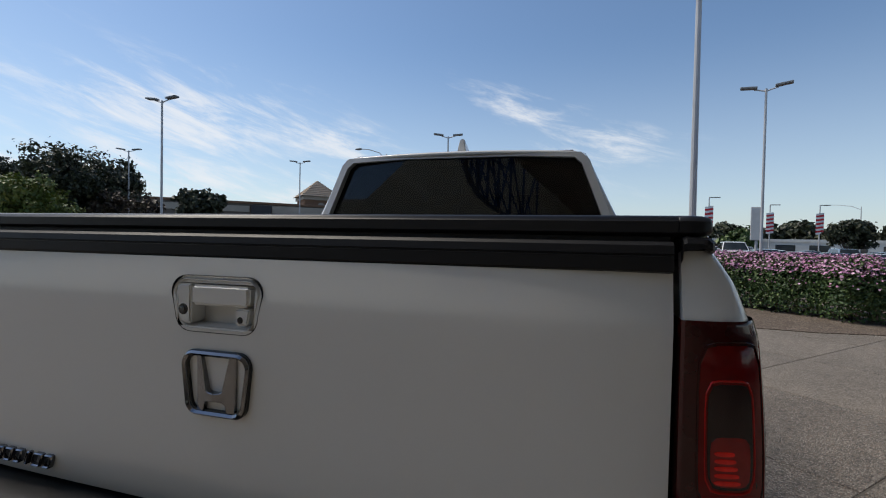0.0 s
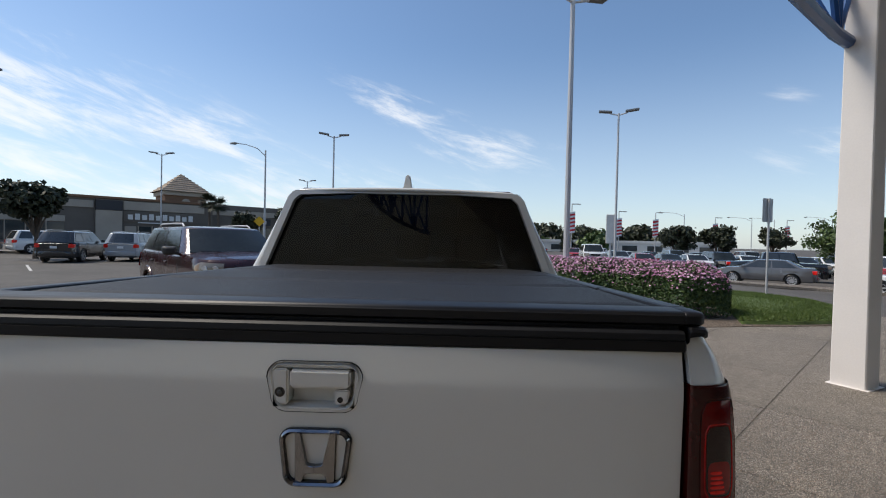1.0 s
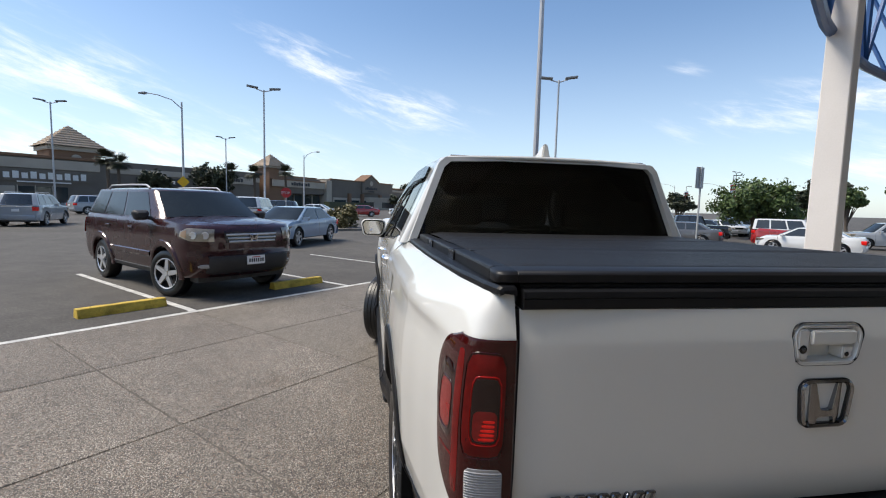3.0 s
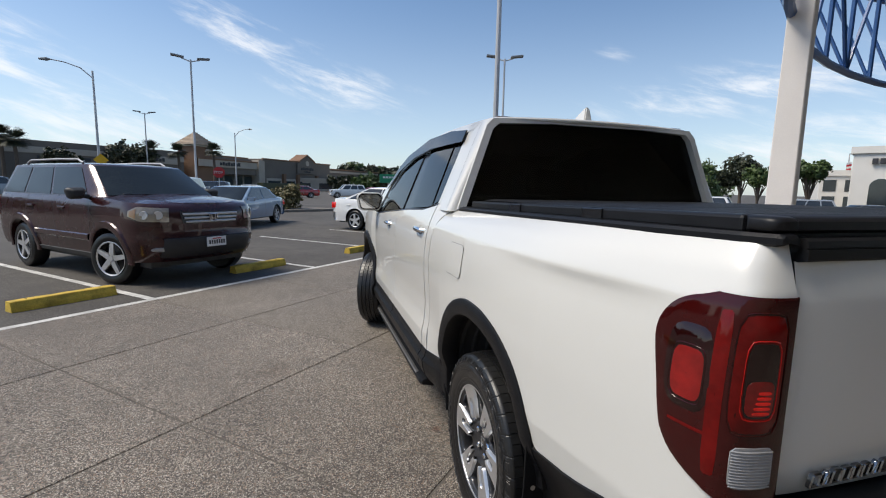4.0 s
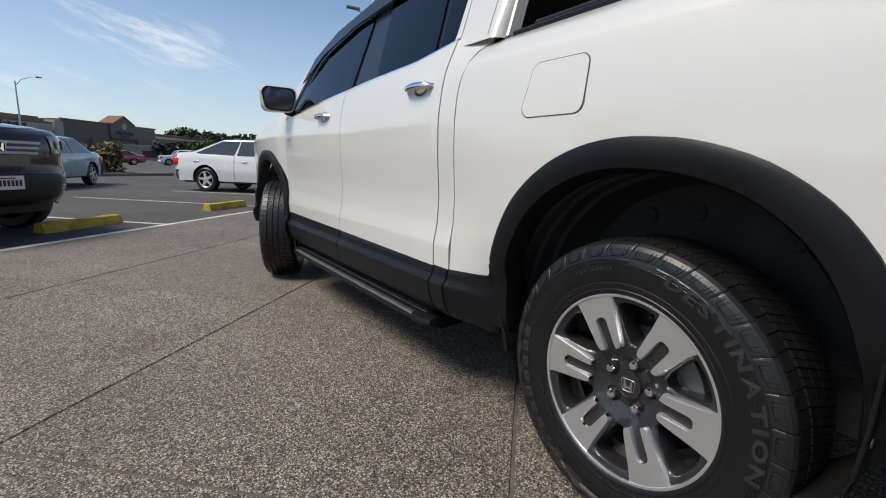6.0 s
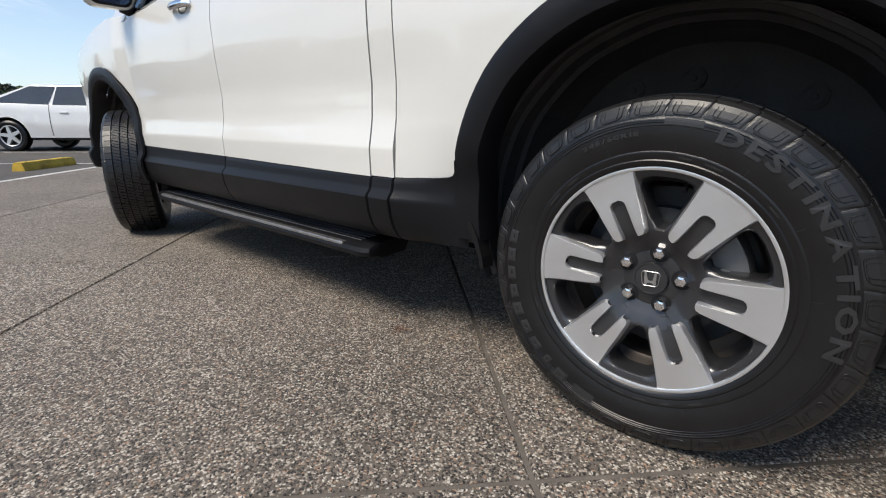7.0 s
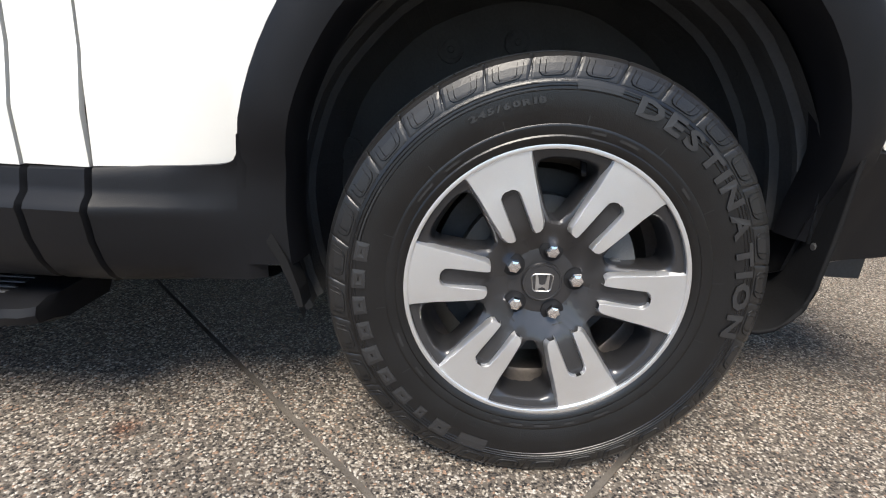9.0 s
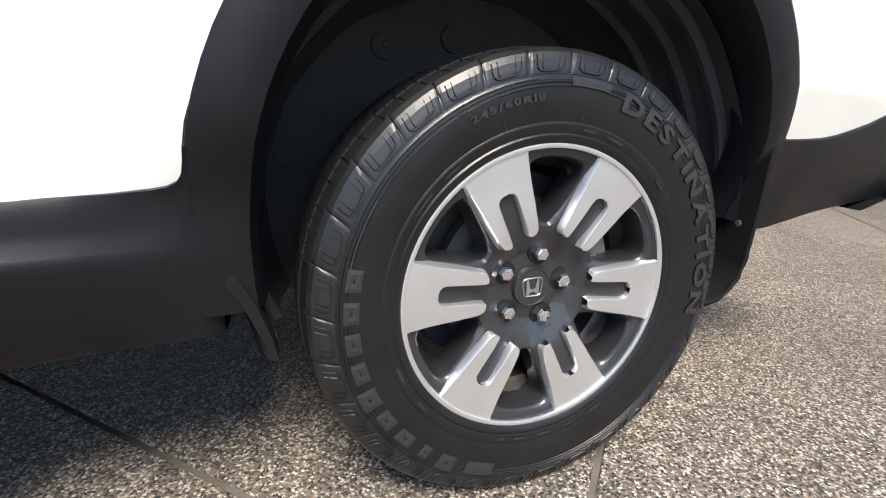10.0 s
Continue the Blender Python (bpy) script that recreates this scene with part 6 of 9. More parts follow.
    for f, z, iy0, iy1, ix in ((0, zb, 0, 0, 0), (0.5, (zb + zr) / 2, 0, 0, 0), (0.84, zb + (zr - zb) * 0.84, 0, 0, 0), (0.93, zb + (zr - zb) * 0.925, 0.01, 0.02, 0.008), (0.97, zr - 0.028, 0.07, 0.10, 0.04), (0.97, zr - 0.012, 0.20, 0.28, 0.13), (0.97, zr - 0.002, 0.45, 0.60, 0.32), (0.97, zr, 0.80, 0.95, 0.55)):
        yb, yt = g[0] + (g[1] - g[0]) * f + iy0, g[3] + (g[2] - g[3]) * f - iy1
        w = wb_ + (wr_ - wb_) * f - ix
        rows.append([(-w, yb + 0.06, z), (-w, (yb + yt) / 2, z), (-w, yt - 0.10, z), (-w * 0.8, yt, z), (0, yt + 0.04, z), (w * 0.8, yt, z), (w, yt - 0.10, z), (w, (yb + yt) / 2, z), (w, yb + 0.06, z), (w * 0.82, yb, z), (0, yb - 0.02, z), (-w * 0.82, yb, z)])
    vs = grid(bm, rows, close_v=True)
    bm.faces.new(vs[-1])
    cab = part("cabin", fix(bm), PAINT, th, smooth=True)
    cab.color = (*(cabin_color or color), 1)

    def cp(f, side, along, out):
        """Point on the cabin's side: f up, along 0 at the rear edge and 1 at the front edge."""
        yb, yt = g[0] + (g[1] - g[0]) * f, g[3] + (g[2] - g[3]) * f
        w = wb_ + (wr_ - wb_) * f + out
        return (side * w, yb + 0.06 + (yt - 0.10 - yb - 0.06) * along, zb + (zr - zb) * f)
    cuts = [(0.06, 0.47), (0.50, 0.94)] if kind == "sedan" else [(0.05, 0.30), (0.33, 0.62), (0.65, 0.95)] if kind == "suv" else [(0.08, 0.48), (0.52, 0.94)]
    for side in (-1, 1):
        for a0, a1 in cuts:
            bm = bmesh.new()
            grid(bm, [[cp(f, side, a0 + (a1 - a0) * k / 3, 0.012) for k in range(4)] for f in (0.08, 0.45, 0.86)])
            part("side_window", fix(bm), CARGLASS, cab, "dark side window", smooth=True)
            ya = cp(0.0, side, a0 + 0.05, 0)[1]
            bm = a_box(side * (W / 2 * 0.985) - 0.012, side * (W / 2 * 0.985) + 0.012, ya, ya + 0.17, belt - 0.13, belt - 0.10, 0.006)
            part("door_handle", bm, CHROME if rails else PAINT, body).color = (*color, 1)
        # door seams, following the side of the body
        ys_ = [cp(0.0, side, (c0[1] + c1[0]) / 2, 0)[1] for c0, c1 in zip(cuts, cuts[1:])] + [cp(0.0, side, cuts[-1][1], 0)[1] + 0.12]
        for ys in ys_:
            prof_ = fsec(ys, low + 0.05)[:9]
            bm = bmesh.new()
            grid(bm, [[(side * (-x + 0.004), ys + dy, z) for x, _, z in prof_] for dy in (-0.006, 0.006)])
            part("door_seam", fix(bm), LINER, body)
        bm = a_box(side * W / 2 * 0.94 - 0.012, side * W / 2 * 0.94 + 0.018, yr + ra + 0.03, yf - ra - 0.03, low - 0.02, low + 0.05, 0.008)
        part("sill", bm, PLASTIC, body, "black sill strip")
    for nm, y_b, y_t, sg, mat in (("windscreen", g[3], g[2], 1, WINDSCREEN), ("rear_window", g[0], g[1], -1, CARGLASS)):
        bm = bmesh.new()
        rows = []
        for f in (0.07, 0.5, 0.9):
            yy = y_b + (y_t - y_b) * f
            w = (wb_ + (wr_ - wb_) * f) * (0.93 if sg > 0 else 0.84)
            rows.append([(w * u, yy + sg * (0.013 + 0.032 * (1 - u * u)) - sg * 0.06 * max(0.0, abs(u) - 0.86) / 0.14, zb + (zr - zb) * f) for u in (-1, -0.9, -0.5, 0, 0.5, 0.9, 1)])
        grid(bm, rows)
        part(nm, fix(bm), mat, cab, "", smooth=True)
    if rails:
        for side in (-1, 1):
            bm = bmesh.new()
            x = side * (wr_ - 0.07)
            tube(bm, [(x, g[1] + 0.15, zr - 0.01), (x, g[1] + 0.25, zr + 0.045), (x, g[2] - 0.3, zr + 0.045), (x, g[2] - 0.18, zr - 0.01)], 0.016, 8)
            part("roof_rail", bm, GALV, cab, "grey roof rail")
    # nose and tail
    fx = wy(L / 2 - 0.2)
    for side in (-1, 1):
        hz = hood * (0.80 if kind == "sedan" else 0.83)
        bm = bmesh.new()
        prism(bm, rr(0.46 if kind == "sedan" else 0.40, 0.40, 0.23 if kind != "sedan" else 0.13, 0.04, 3), lambda u, v, d: (side * (fx * 0.78) + u * 0.95, L / 2 - 0.10 + d - abs(side * fx * 0.78 + u) ** 2 * 0.16 - v * 0.30, hz + v), -0.2, 0.125)
        hl = part("headlight", fix(bm), HEADLAMP, th, "clear headlight", smooth=True)
        if grille == "bars":
            for u0, w_, h_, mt, lb in ((-side * 0.07, 0.15, 0.13, ALLOY, "silver reflector bowl"), (side * 0.135, 0.07, 0.15, AMBER, "amber corner reflector")):
                bm = bmesh.new()
                prism(bm, rr(w_, w_, h_, 0.03, 4), lambda u, v, d: (side * (fx * 0.78) + (u + u0) * 0.95, L / 2 - 0.10 + d - abs(side * fx * 0.78 + u + u0) ** 2 * 0.16 - v * 0.30, hz + v), 0.0, 0.129)
                part("reflector", fix(bm), mt, hl, lb)
        bm = bmesh.new()
        prism(bm, rr(0.22, 0.22, 0.20, 0.03, 3), lambda u, v, d: (side * (W / 2 * 0.80) + u, y0 + 0.035 - d + abs(side * W / 2 * 0.80 + u) ** 2 * 0.10, belt * 0.86 + v), -0.15, 0.05)
        part("tail_light", fix(bm), RED_LIT, th, "red tail light", smooth=True)
        bm = bmesh.new()
        prism(bm, rr(0.22, 0.19, 0.14, 0.04, 3), lambda u, v, d: (side * (W / 2 + 0.09) + u, g[3] - 0.36 + d, belt + 0.08 + v), -0.05, 0.06)
        mi = part("door_mirror", fix(bm), TRIM if clad else PAINT, th, smooth=True)
        mi.color = (*color, 1)
        if clad:
            bm = bmesh.new()
            prism(bm, rr(0.22, 0.20, 0.07, 0.02, 3), lambda u, v, d: (side * fx * 0.80 + u, L / 2 - 0.02 + d - abs(side * fx * 0.8 + u) ** 2 * 0.14, 0.46 + v), -0.1, 0.055)
            part("fog_light", fix(bm), CLEAR, th, smooth=True)
    # bumper shells
    lift = 0.08 if clad else 0.0
    for nm, ye, sg in (("front_bumper", L / 2, 1), ("rear_bumper", y0, -1)):
        bm = bmesh.new()
        rows = []
        for k in range(17):
            u = -1 + k / 8
            yy = ye - sg * (0.015 + 0.20 * abs(u) ** 3)
            x = u * W / 2 * 0.96
            rows.append([(x, yy - sg * 0.05, 0.60 + lift), (x, yy + sg * 0.035, 0.595 + lift), (x, yy + sg * 0.055, 0.57 + lift), (x, yy + sg * 0.06, 0.46 + lift), (x, yy + sg * 0.045, 0.38), (x, yy, 0.32), (x, yy - sg * 0.15, 0.29)])
        grid(bm, rows)
        bp = part(nm, fix(bm), PLASTIC if clad else PAINT, th, "", smooth=True)
        bp.color = (*color, 1)
    bm = bmesh.new()
    prism(bm, rr(0.92 if grille == "bars" else 0.80, 0.80 if grille == "bars" else 0.66, 0.19 if grille == "bars" else 0.15, 0.03, 3), lambda u, v, d: (u, L / 2 - 0.005 + d - u * u * 0.14 - max(v, 0) * 0.12, hood * 0.80 + v), -0.1, 0.030)
    gr = part("grille", fix(bm), TRIM, th, "black grille", smooth=True)
    if grille == "bars":
        for dz in (-0.052, 0.036):
            bm = bmesh.new()
            prism(bm, [(-0.38, -0.024), (0.38, -0.024), (0.40, 0.024), (-0.40, 0.024)], lambda u, v, d: (u, L / 2 + 0.022 + d - u * u * 0.14, hood * 0.80 + dz + v), 0, 0.022)
            part("grille_bar", fix(bm), ALLOY, gr, "silver grille bar")
        ring("nose_mark", rr(0.12, 0.10, 0.10, 0.02, 3), rr(0.085, 0.065, 0.065, 0.012, 3), lambda u, v, d: (u, L / 2 + 0.05 + d, hood * 0.80 - 0.01 + v), 0, 0.02, CHROME, gr, "chrome mark")
    pb = a_box(-0.155, 0.155, L / 2 + 0.042, L / 2 + 0.062, 0.47 + lift, 0.60 + lift, 0.006)
    pl = part("number_plate", pb, FLAGWHITE, th, "white number plate")
    for k in range(6):
        part("plate_bar", a_box(-0.12 + k * 0.04, -0.095 + k * 0.04, L / 2 + 0.0615, L / 2 + 0.064, 0.50 + lift, 0.555 + lift), SIGNDARK, pl)
    pb = a_box(-0.155, 0.155, y0 - 0.03, y0 - 0.012, belt * 0.72, belt * 0.72 + 0.13, 0.006)
    part("number_plate", pb, FLAGWHITE, th, "white number plate")
    if clad:
        for yc in (yr, yf):
            for side in (-1, 1):
                bm = bmesh.new()
                rows = []
                for k in range(21):
                    a = radians(-8 + 196 * k / 20)
                    rows.append([(side * (wy(yc) * 0.985 + o), yc + r * math.cos(a), wr + r * math.sin(a)) for r, o in ((ra + 0.07, 0.0), (ra + 0.065, 0.02), (ra + 0.005, 0.03), (ra - 0.01, -0.02))])
                grid(bm, rows)
                ap = part("arch_trim", fix(bm), PAINT, body, smooth=True)
                ap.color = (*color, 1)
        for side in (-1, 1):
            bm = a_box(side * W / 2 * 0.985 - 0.02, side * W / 2 * 0.985 + 0.025, yr + ra + 0.05, yf - ra - 0.05, low + 0.22, low + 0.29, 0.01)
            ap = part("side_moulding", bm, PAINT, body)
            ap.color = (*color, 1)
    # wheels
    for yc in (yr, yf):
        for side in (-1, 1):
            wt = simple_wheel(wr, 0.21, spokes)
            wt.parent = th
            wt.matrix_basis = pose(side * (W / 2 - 0.125), yc, wr, 0, 0, 0 if side < 0 else 180) @ pose(0, 0, 0, 17 * (yc > 0) + 9, 0, 0)
    return th


WHEELS = {}


def simple_wheel(r, w, spokes):
    """Tyre with a spoked rim, outer face towards -x; the meshes are shared."""
    key = (round(r, 3), spokes)
    if key not in WHEELS:
        th = bpy.data.objects.new("wheel", None)
        bm = bmesh.new()
        rim_r = r * 0.66
        lathe_x(bm, [(-w / 2 + 0.012, rim_r), (-w / 2, rim_r + 0.02), (-w / 2 - 0.006, r * 0.86), (-w / 2 + 0.015, r * 0.97), (-w / 2 + 0.04, r), (w / 2 - 0.04, r), (w / 2, r * 0.9), (w / 2, rim_r)], 36)
        ty = part("tyre", fix(bm), RUBBER, th, smooth=True)
        bm = bmesh.new()
        lathe_x(bm, [(-w / 2 + 0.008, rim_r + 0.004), (-w / 2 - 0.002, rim_r), (-w / 2 + 0.006, rim_r - 0.015), (-w / 2 + 0.09, rim_r - 0.03), (-w / 2 + 0.1, 0.0)], 32)
        rm = part("rim", fix(bm), GUNMETAL, th, smooth=True)
        lathe = bmesh.new()
        lathe_x(lathe, [(-w / 2 - 0.004, rim_r + 0.003), (-w / 2 - 0.006, rim_r - 0.004), (-w / 2 + 0.004, rim_r - 0.018)], 32)
        part("rim_lip", fix(lathe), ALLOY, rm, smooth=True)
        for k in range(spokes):
            a = 2 * math.pi * k / spokes
            bm = bmesh.new()
            hw0, hw1 = (0.042, 0.030) if spokes == 5 else (0.025, 0.02)
            prism(bm, [(0.02, -hw0), (rim_r - 0.004, -hw1), (rim_r - 0.004, hw1), (0.02, hw0)], lambda u, v, d: (-w / 2 + 0.012 - d + 0.0, u * math.cos(a) - v * math.sin(a), u * math.sin(a) + v * math.cos(a)), -0.02, 0.012)
            part("spoke", fix(bm), ALLOY, rm, "silver alloy spoke")
        bm = bmesh.new()
        tube(bm, [(-w / 2 + 0.03, 0, 0), (-w / 2 - 0.004, 0, 0)], [0.05, 0.04], 16)
        part("hub_cap", fix(bm), ALLOY, rm)
        WHEELS[key] = th
    src = WHEELS[key]
    made = {}
    for o in (src, *src.children_recursive):
        c = o.copy()
        scene.collection.objects.link(c)
        made[o] = c
        if o.parent in made:
            c.parent = made[o.parent]
    return made[src]


SILVER, DGREY, WHITEC, REDC, BLACKC, BLUEG = (0.34, 0.36, 0.38), (0.075, 0.08, 0.085), (0.72, 0.72, 0.71), (0.34, 0.02, 0.02), (0.012, 0.012, 0.013), (0.24, 0.32, 0.42)
# sport utility vehicle nosed in behind a yellow stop
BURGP = material("burgundy_paint", (0.034, 0.0075, 0.0085), 0.26, 0.25, 0.06, 3, coat=0.7, spec=0.35)
SUVPLAST = material("charcoal_bumper_plastic", (0.033, 0.033, 0.035), 0.5, 0, 0.2, 8, 0.15, 300, spec=0.3)


def build_suv(at, heading):
    """Sport utility vehicle, nose towards its own +y, origin on the ground under its middle."""
    th = thing("suv", "dark burgundy sport utility vehicle parked behind a yellow wheel stop", "car", "parked cars", at=at, turn=heading)
    W, WB, R = 0.965, 2.72, 0.375
    yf, yr, ra = 1.38, -1.34, 0.445
    side_in = [(0.34, 0.075), (0.42, 0.045), (0.60, 0.018), (0.72, 0.006), (0.90, 0.0), (1.02, 0.006), (1.12, 0.020), (1.20, 0.048), (1.25, 0.080)]
    nose_in = [(0.34, 0.17), (0.42, 0.085), (0.50, 0.035), (0.62, 0.004), (0.70, 0.0), (0.73, 0.030), (0.90, 0.035), (1.04, 0.045), (1.10, 0.065), (1.14, 0.100), (1.17, 0.150)]
    tail_in = [(0.34, 0.12), (0.45, 0.02), (0.66, 0.0), (0.70, 0.035), (0.95, 0.04), (1.15, 0.065), (1.25, 0.09)]

    def plan(a, front=True):
        """Outline of nose or tail at angle a: place, normal and how far it faces forwards or back."""
        c, d = max(math.cos(a), 0.0) ** (2 / 2.7), max(math.sin(a), 0.0) ** (2 / 2.7)
        if front:
            return W * c, 1.78 + 0.60 * d, math.cos(a), math.sin(a), min(1.0, math.sin(a) * 1.15)
        return W * c, -2.12 - 0.25 * d, math.cos(a), -math.sin(a), min(1.0, math.sin(a) * 1.15)

    def skin(p, z, out=0.0, front=True):
        x, y, nx, ny, k = p
        ins = lerp_table(side_in, z) * (1 - k) + lerp_table(nose_in if front else tail_in, z) * k - out
        return (x - ins * nx, y - ins * ny, z)

    def arch(y):
        lo = 0.36
        for yc in (yf, yr):
            if abs(y - yc) < ra:
                lo = max(lo, R + math.sqrt(ra * ra - (y - yc) ** 2))
        return lo
    ys = sorted(set([-2.12 + 3.9 * k / 30 for k in range(31)] + [yc + ra * math.cos(math.pi * k / 22) for yc in (yf, yr) for k in range(23) if yc + ra * math.cos(math.pi * k / 22) < 1.78] + [yf - ra - 0.002, yr - ra - 0.002, yr + ra + 0.002]))
    cols = [(plan(radians(90 - 9 * k), False), 0.36, False) for k in range(10)]
    cols += [((W, y, 1.0, 0.0, 0.0), arch(y), True) for y in ys]
    cols += [(plan(radians(5 * k)), arch(plan(radians(5 * k))[1]) if k < 4 else 0.36, True) for k in range(19)]

    def top_z(p, front):
        y, k = p[1], p[4]
        if not front:
            return 1.25
        return lerp_table([(0.9, 1.25), (1.15, 1.240), (1.5, 1.220), (1.78, 1.195), (2.2, 1.172), (2.4, 1.165)], y)
    rows = []
    for p, lo, fr_ in cols:
        t = top_z(p, fr_)
        rows.append([skin(p, lo + (t - lo) * (k / 16), 0.0, fr_) for k in range(17)])
    bm = bmesh.new()
    grid(bm, rows)
    grid(bm, [[(-x, y, z) for x, y, z in r] for r in rows], flip=True)
    # bonnet between the two upper edges
    deck = []
    for r in rows:
        x, y, z = r[-1]
        if y > 0.95:
            c = lerp_table([(0.95, 1.300), (1.3, 1.292), (1.7, 1.262), (2.0, 1.225), (2.15, 1.195), (2.23, 1.170)], y)
            deck.append([(x * u, y, z + (max(c, z) - z) * (1 - abs(u) ** 2.2) + 0.012 * math.exp(-((abs(u) - 0.72) / 0.08) ** 2)) for u in [-1 + k / 12 for k in range(25)]])
    grid(bm, deck)
    bmesh.ops.remove_doubles(bm, verts=bm.verts[:], dist=0.0004)
    body = part("body", fix(bm), BURGP, th, smooth=True)
    part("underbody", a_box(-0.72, 0.72, -2.0, 2.0, 0.26, 0.70), LINER, th)
    # cabin
    zb, zr = 1.235, 1.755
    base = [(-0.885, -2.26, -0.885), (0.885, 1.10, 1.34)]

    def ring_pts(f, ix=0.0, iy=0.0, z=None):
        w = 0.885 - 0.185 * f - ix
        yb_, ye, yc = -2.27 + 0.20 * f ** 1.3 + iy, 1.12 - 0.76 * f - iy, 1.36 - 0.74 * f - iy
        zz = zb + (zr - zb) * f if z is None else z
        fr_ = [(w, ye - 0.02, zz), (w * 0.93, ye + (yc - ye) * 0.40, zz), (w * 0.6, ye + (yc - ye) * 0.80, zz), (0, yc, zz)]
        bk = [(w, yb_ + 0.10, zz), (w * 0.92, yb_ + 0.03, zz), (w * 0.6, yb_, zz), (0, yb_ - 0.02, zz)]
        mid = [(w + 0.012 * math.sin(math.pi * q / 5), ye - 0.02 + (yb_ + 0.10 - ye + 0.02) * q / 5, zz) for q in range(1, 5)]
        right = fr_[::-1] + mid + bk
        return right + [(-x, y, z_) for x, y, z_ in right[-2:0:-1]]
    bm = bmesh.new()
    rings = [ring_pts(f) for f in (0.0, 0.3, 0.6, 0.85, 0.94)] + [ring_pts(0.97, 0.03, 0.05, zr - 0.022), ring_pts(0.97, 0.10, 0.20, zr - 0.004), ring_pts(0.97, 0.30, 0.6, zr + 0.012), ring_pts(0.97, 0.55, 1.0, zr + 0.014)]
    vs = grid(bm, rings, close_v=True)
    bm.faces.new(vs[-1])
    cab = part("cabin", fix(bm), BURGP, th, smooth=True)

    def side_pt(sd, f, al, out):
        w = 0.885 - 0.185 * f + out + 0.010 * math.sin(math.pi * al)
        y0_, y1_ = -2.17 + 0.20 * f ** 1.3, 1.10 - 0.76 * f
        return (sd * w, y0_ + (y1_ - y0_) * al, zb + (zr - zb) * f)
    for sd in (-1, 1):
        for a0, a1, b0, b1 in ((0.03, 0.265, 0.05, 0.29), (0.29, 0.555, 0.315, 0.60), (0.58, 0.905, 0.625, 0.955)):
            bm = bmesh.new()
            grid(bm, [[side_pt(sd, f, (a0 + (b0 - a0) * f) + ((a1 + (b1 - a1) * f) - (a0 + (b0 - a0) * f)) * k / 5, 0.008) for k in range(6)] for f in (0.05, 0.3, 0.6, 0.86)])
            part("side_window", fix(bm), WINDSCREEN, cab, "dark side window", smooth=True)
        # grab handles, door seams, moulding, arch lips, roof rail, mirror
        for y in (0.02, -1.02):
            bm = a_box(sd * 0.962 - 0.014, sd * 0.962 + 0.014, y, y + 0.20, 1.045, 1.080, 0.008)
            part("door_handle", bm, BURGP, body)
        for y in (0.93, -0.14, -1.10):
            lo = max(arch(y) + 0.02, 0.40)
            bm = bmesh.new()
            grid(bm, [[(sd * (W - lerp_table(side_in, z) + 0.002), y + d, z) for z in [lo + (1.24 - lo) * k / 12 for k in range(13)]] for d in (-0.004, 0.004)])
            part("door_seam", fix(bm), LINER, body)
        bm = bmesh.new()
        grid(bm, [[(sd * (W - lerp_table(side_in, z) + o), y, z) for o, z in ((0.0, 0.60), (0.020, 0.615), (0.024, 0.65), (0.020, 0.685), (0.0, 0.70))] for y in (yr + ra + 0.06, yr + ra + 0.12, 0.2, yf - ra - 0.12, yf - ra - 0.06)])
        part("side_moulding", fix(bm), BURGP, body, smooth=True)
        bm = bmesh.new()
        grid(bm, [[(sd * (W - lerp_table(side_in, z) + o), y, z) for o, z in ((0.0, 0.42), (0.016, 0.41), (0.012, 0.35), (-0.05, 0.33))] for y in (yr + ra, -0.4, 0.3, yf - ra)])
        part("sill", fix(bm), SUVPLAST, body, "black sill strip", smooth=True)
        for yc in (yf, yr):
            bm = bmesh.new()
            rows_ = []
            for k in range(25):
                a = radians(-6 + 192 * k / 24)
                rows_.append([(sd * (W - lerp_table(side_in, max(0.4, R + r * math.sin(a))) + o) - sd * (0.10 * max(0.0, yc + r * math.cos(a) - 1.78) ** 1.3 * 2.0), yc + r * math.cos(a), R + r * math.sin(a)) for r, o in ((ra + 0.10, -0.002), (ra + 0.085, 0.022), (ra + 0.02, 0.030), (ra - 0.005, 0.02), (ra - 0.012, -0.06))])
            grid(bm, rows_)
            part("arch_lip", fix(bm), BURGP, body, smooth=True)
        bm = bmesh.new()
        x = sd * 0.64
        tube(bm, [(x, -1.75, zr - 0.005), (x, -1.62, zr + 0.050), (x, -0.6, zr + 0.060), (x, 0.02, zr + 0.050), (x, 0.16, zr - 0.005)], 0.017, 8)
        part("roof_rail", bm, GALV, cab, "grey roof rail", smooth=True)
        bm = bmesh.new()
        rows_ = []
        for y, k in ((-0.05, 0.92), (0.0, 1.0), (0.06, 0.86), (0.10, 0.5)):
            rows_.append([(sd * 1.06 + u * k, 0.83 + y, 1.29 + v * k) for u, v in rr(0.25, 0.21, 0.165, 0.05)])
        v_ = grid(bm, rows_, close_v=True)
        for r in (v_[0], v_[-1]):
            bm.faces.new(r)
        mi = part("door_mirror", fix(bm), SUVPLAST, th, "black door mirror", smooth=True)
        part("mirror_arm", tube(bmesh.new(), [(sd * 0.90, 0.86, 1.24), (sd * 0.98, 0.85, 1.25)], [0.035, 0.028], 8), SUVPLAST, mi)
        # headlight wrapped round the corner
        def on_nose(a, z, out):
            x_, y_, z_ = skin(plan(radians(a)), z, out)
            return (sd * x_, y_, z_)

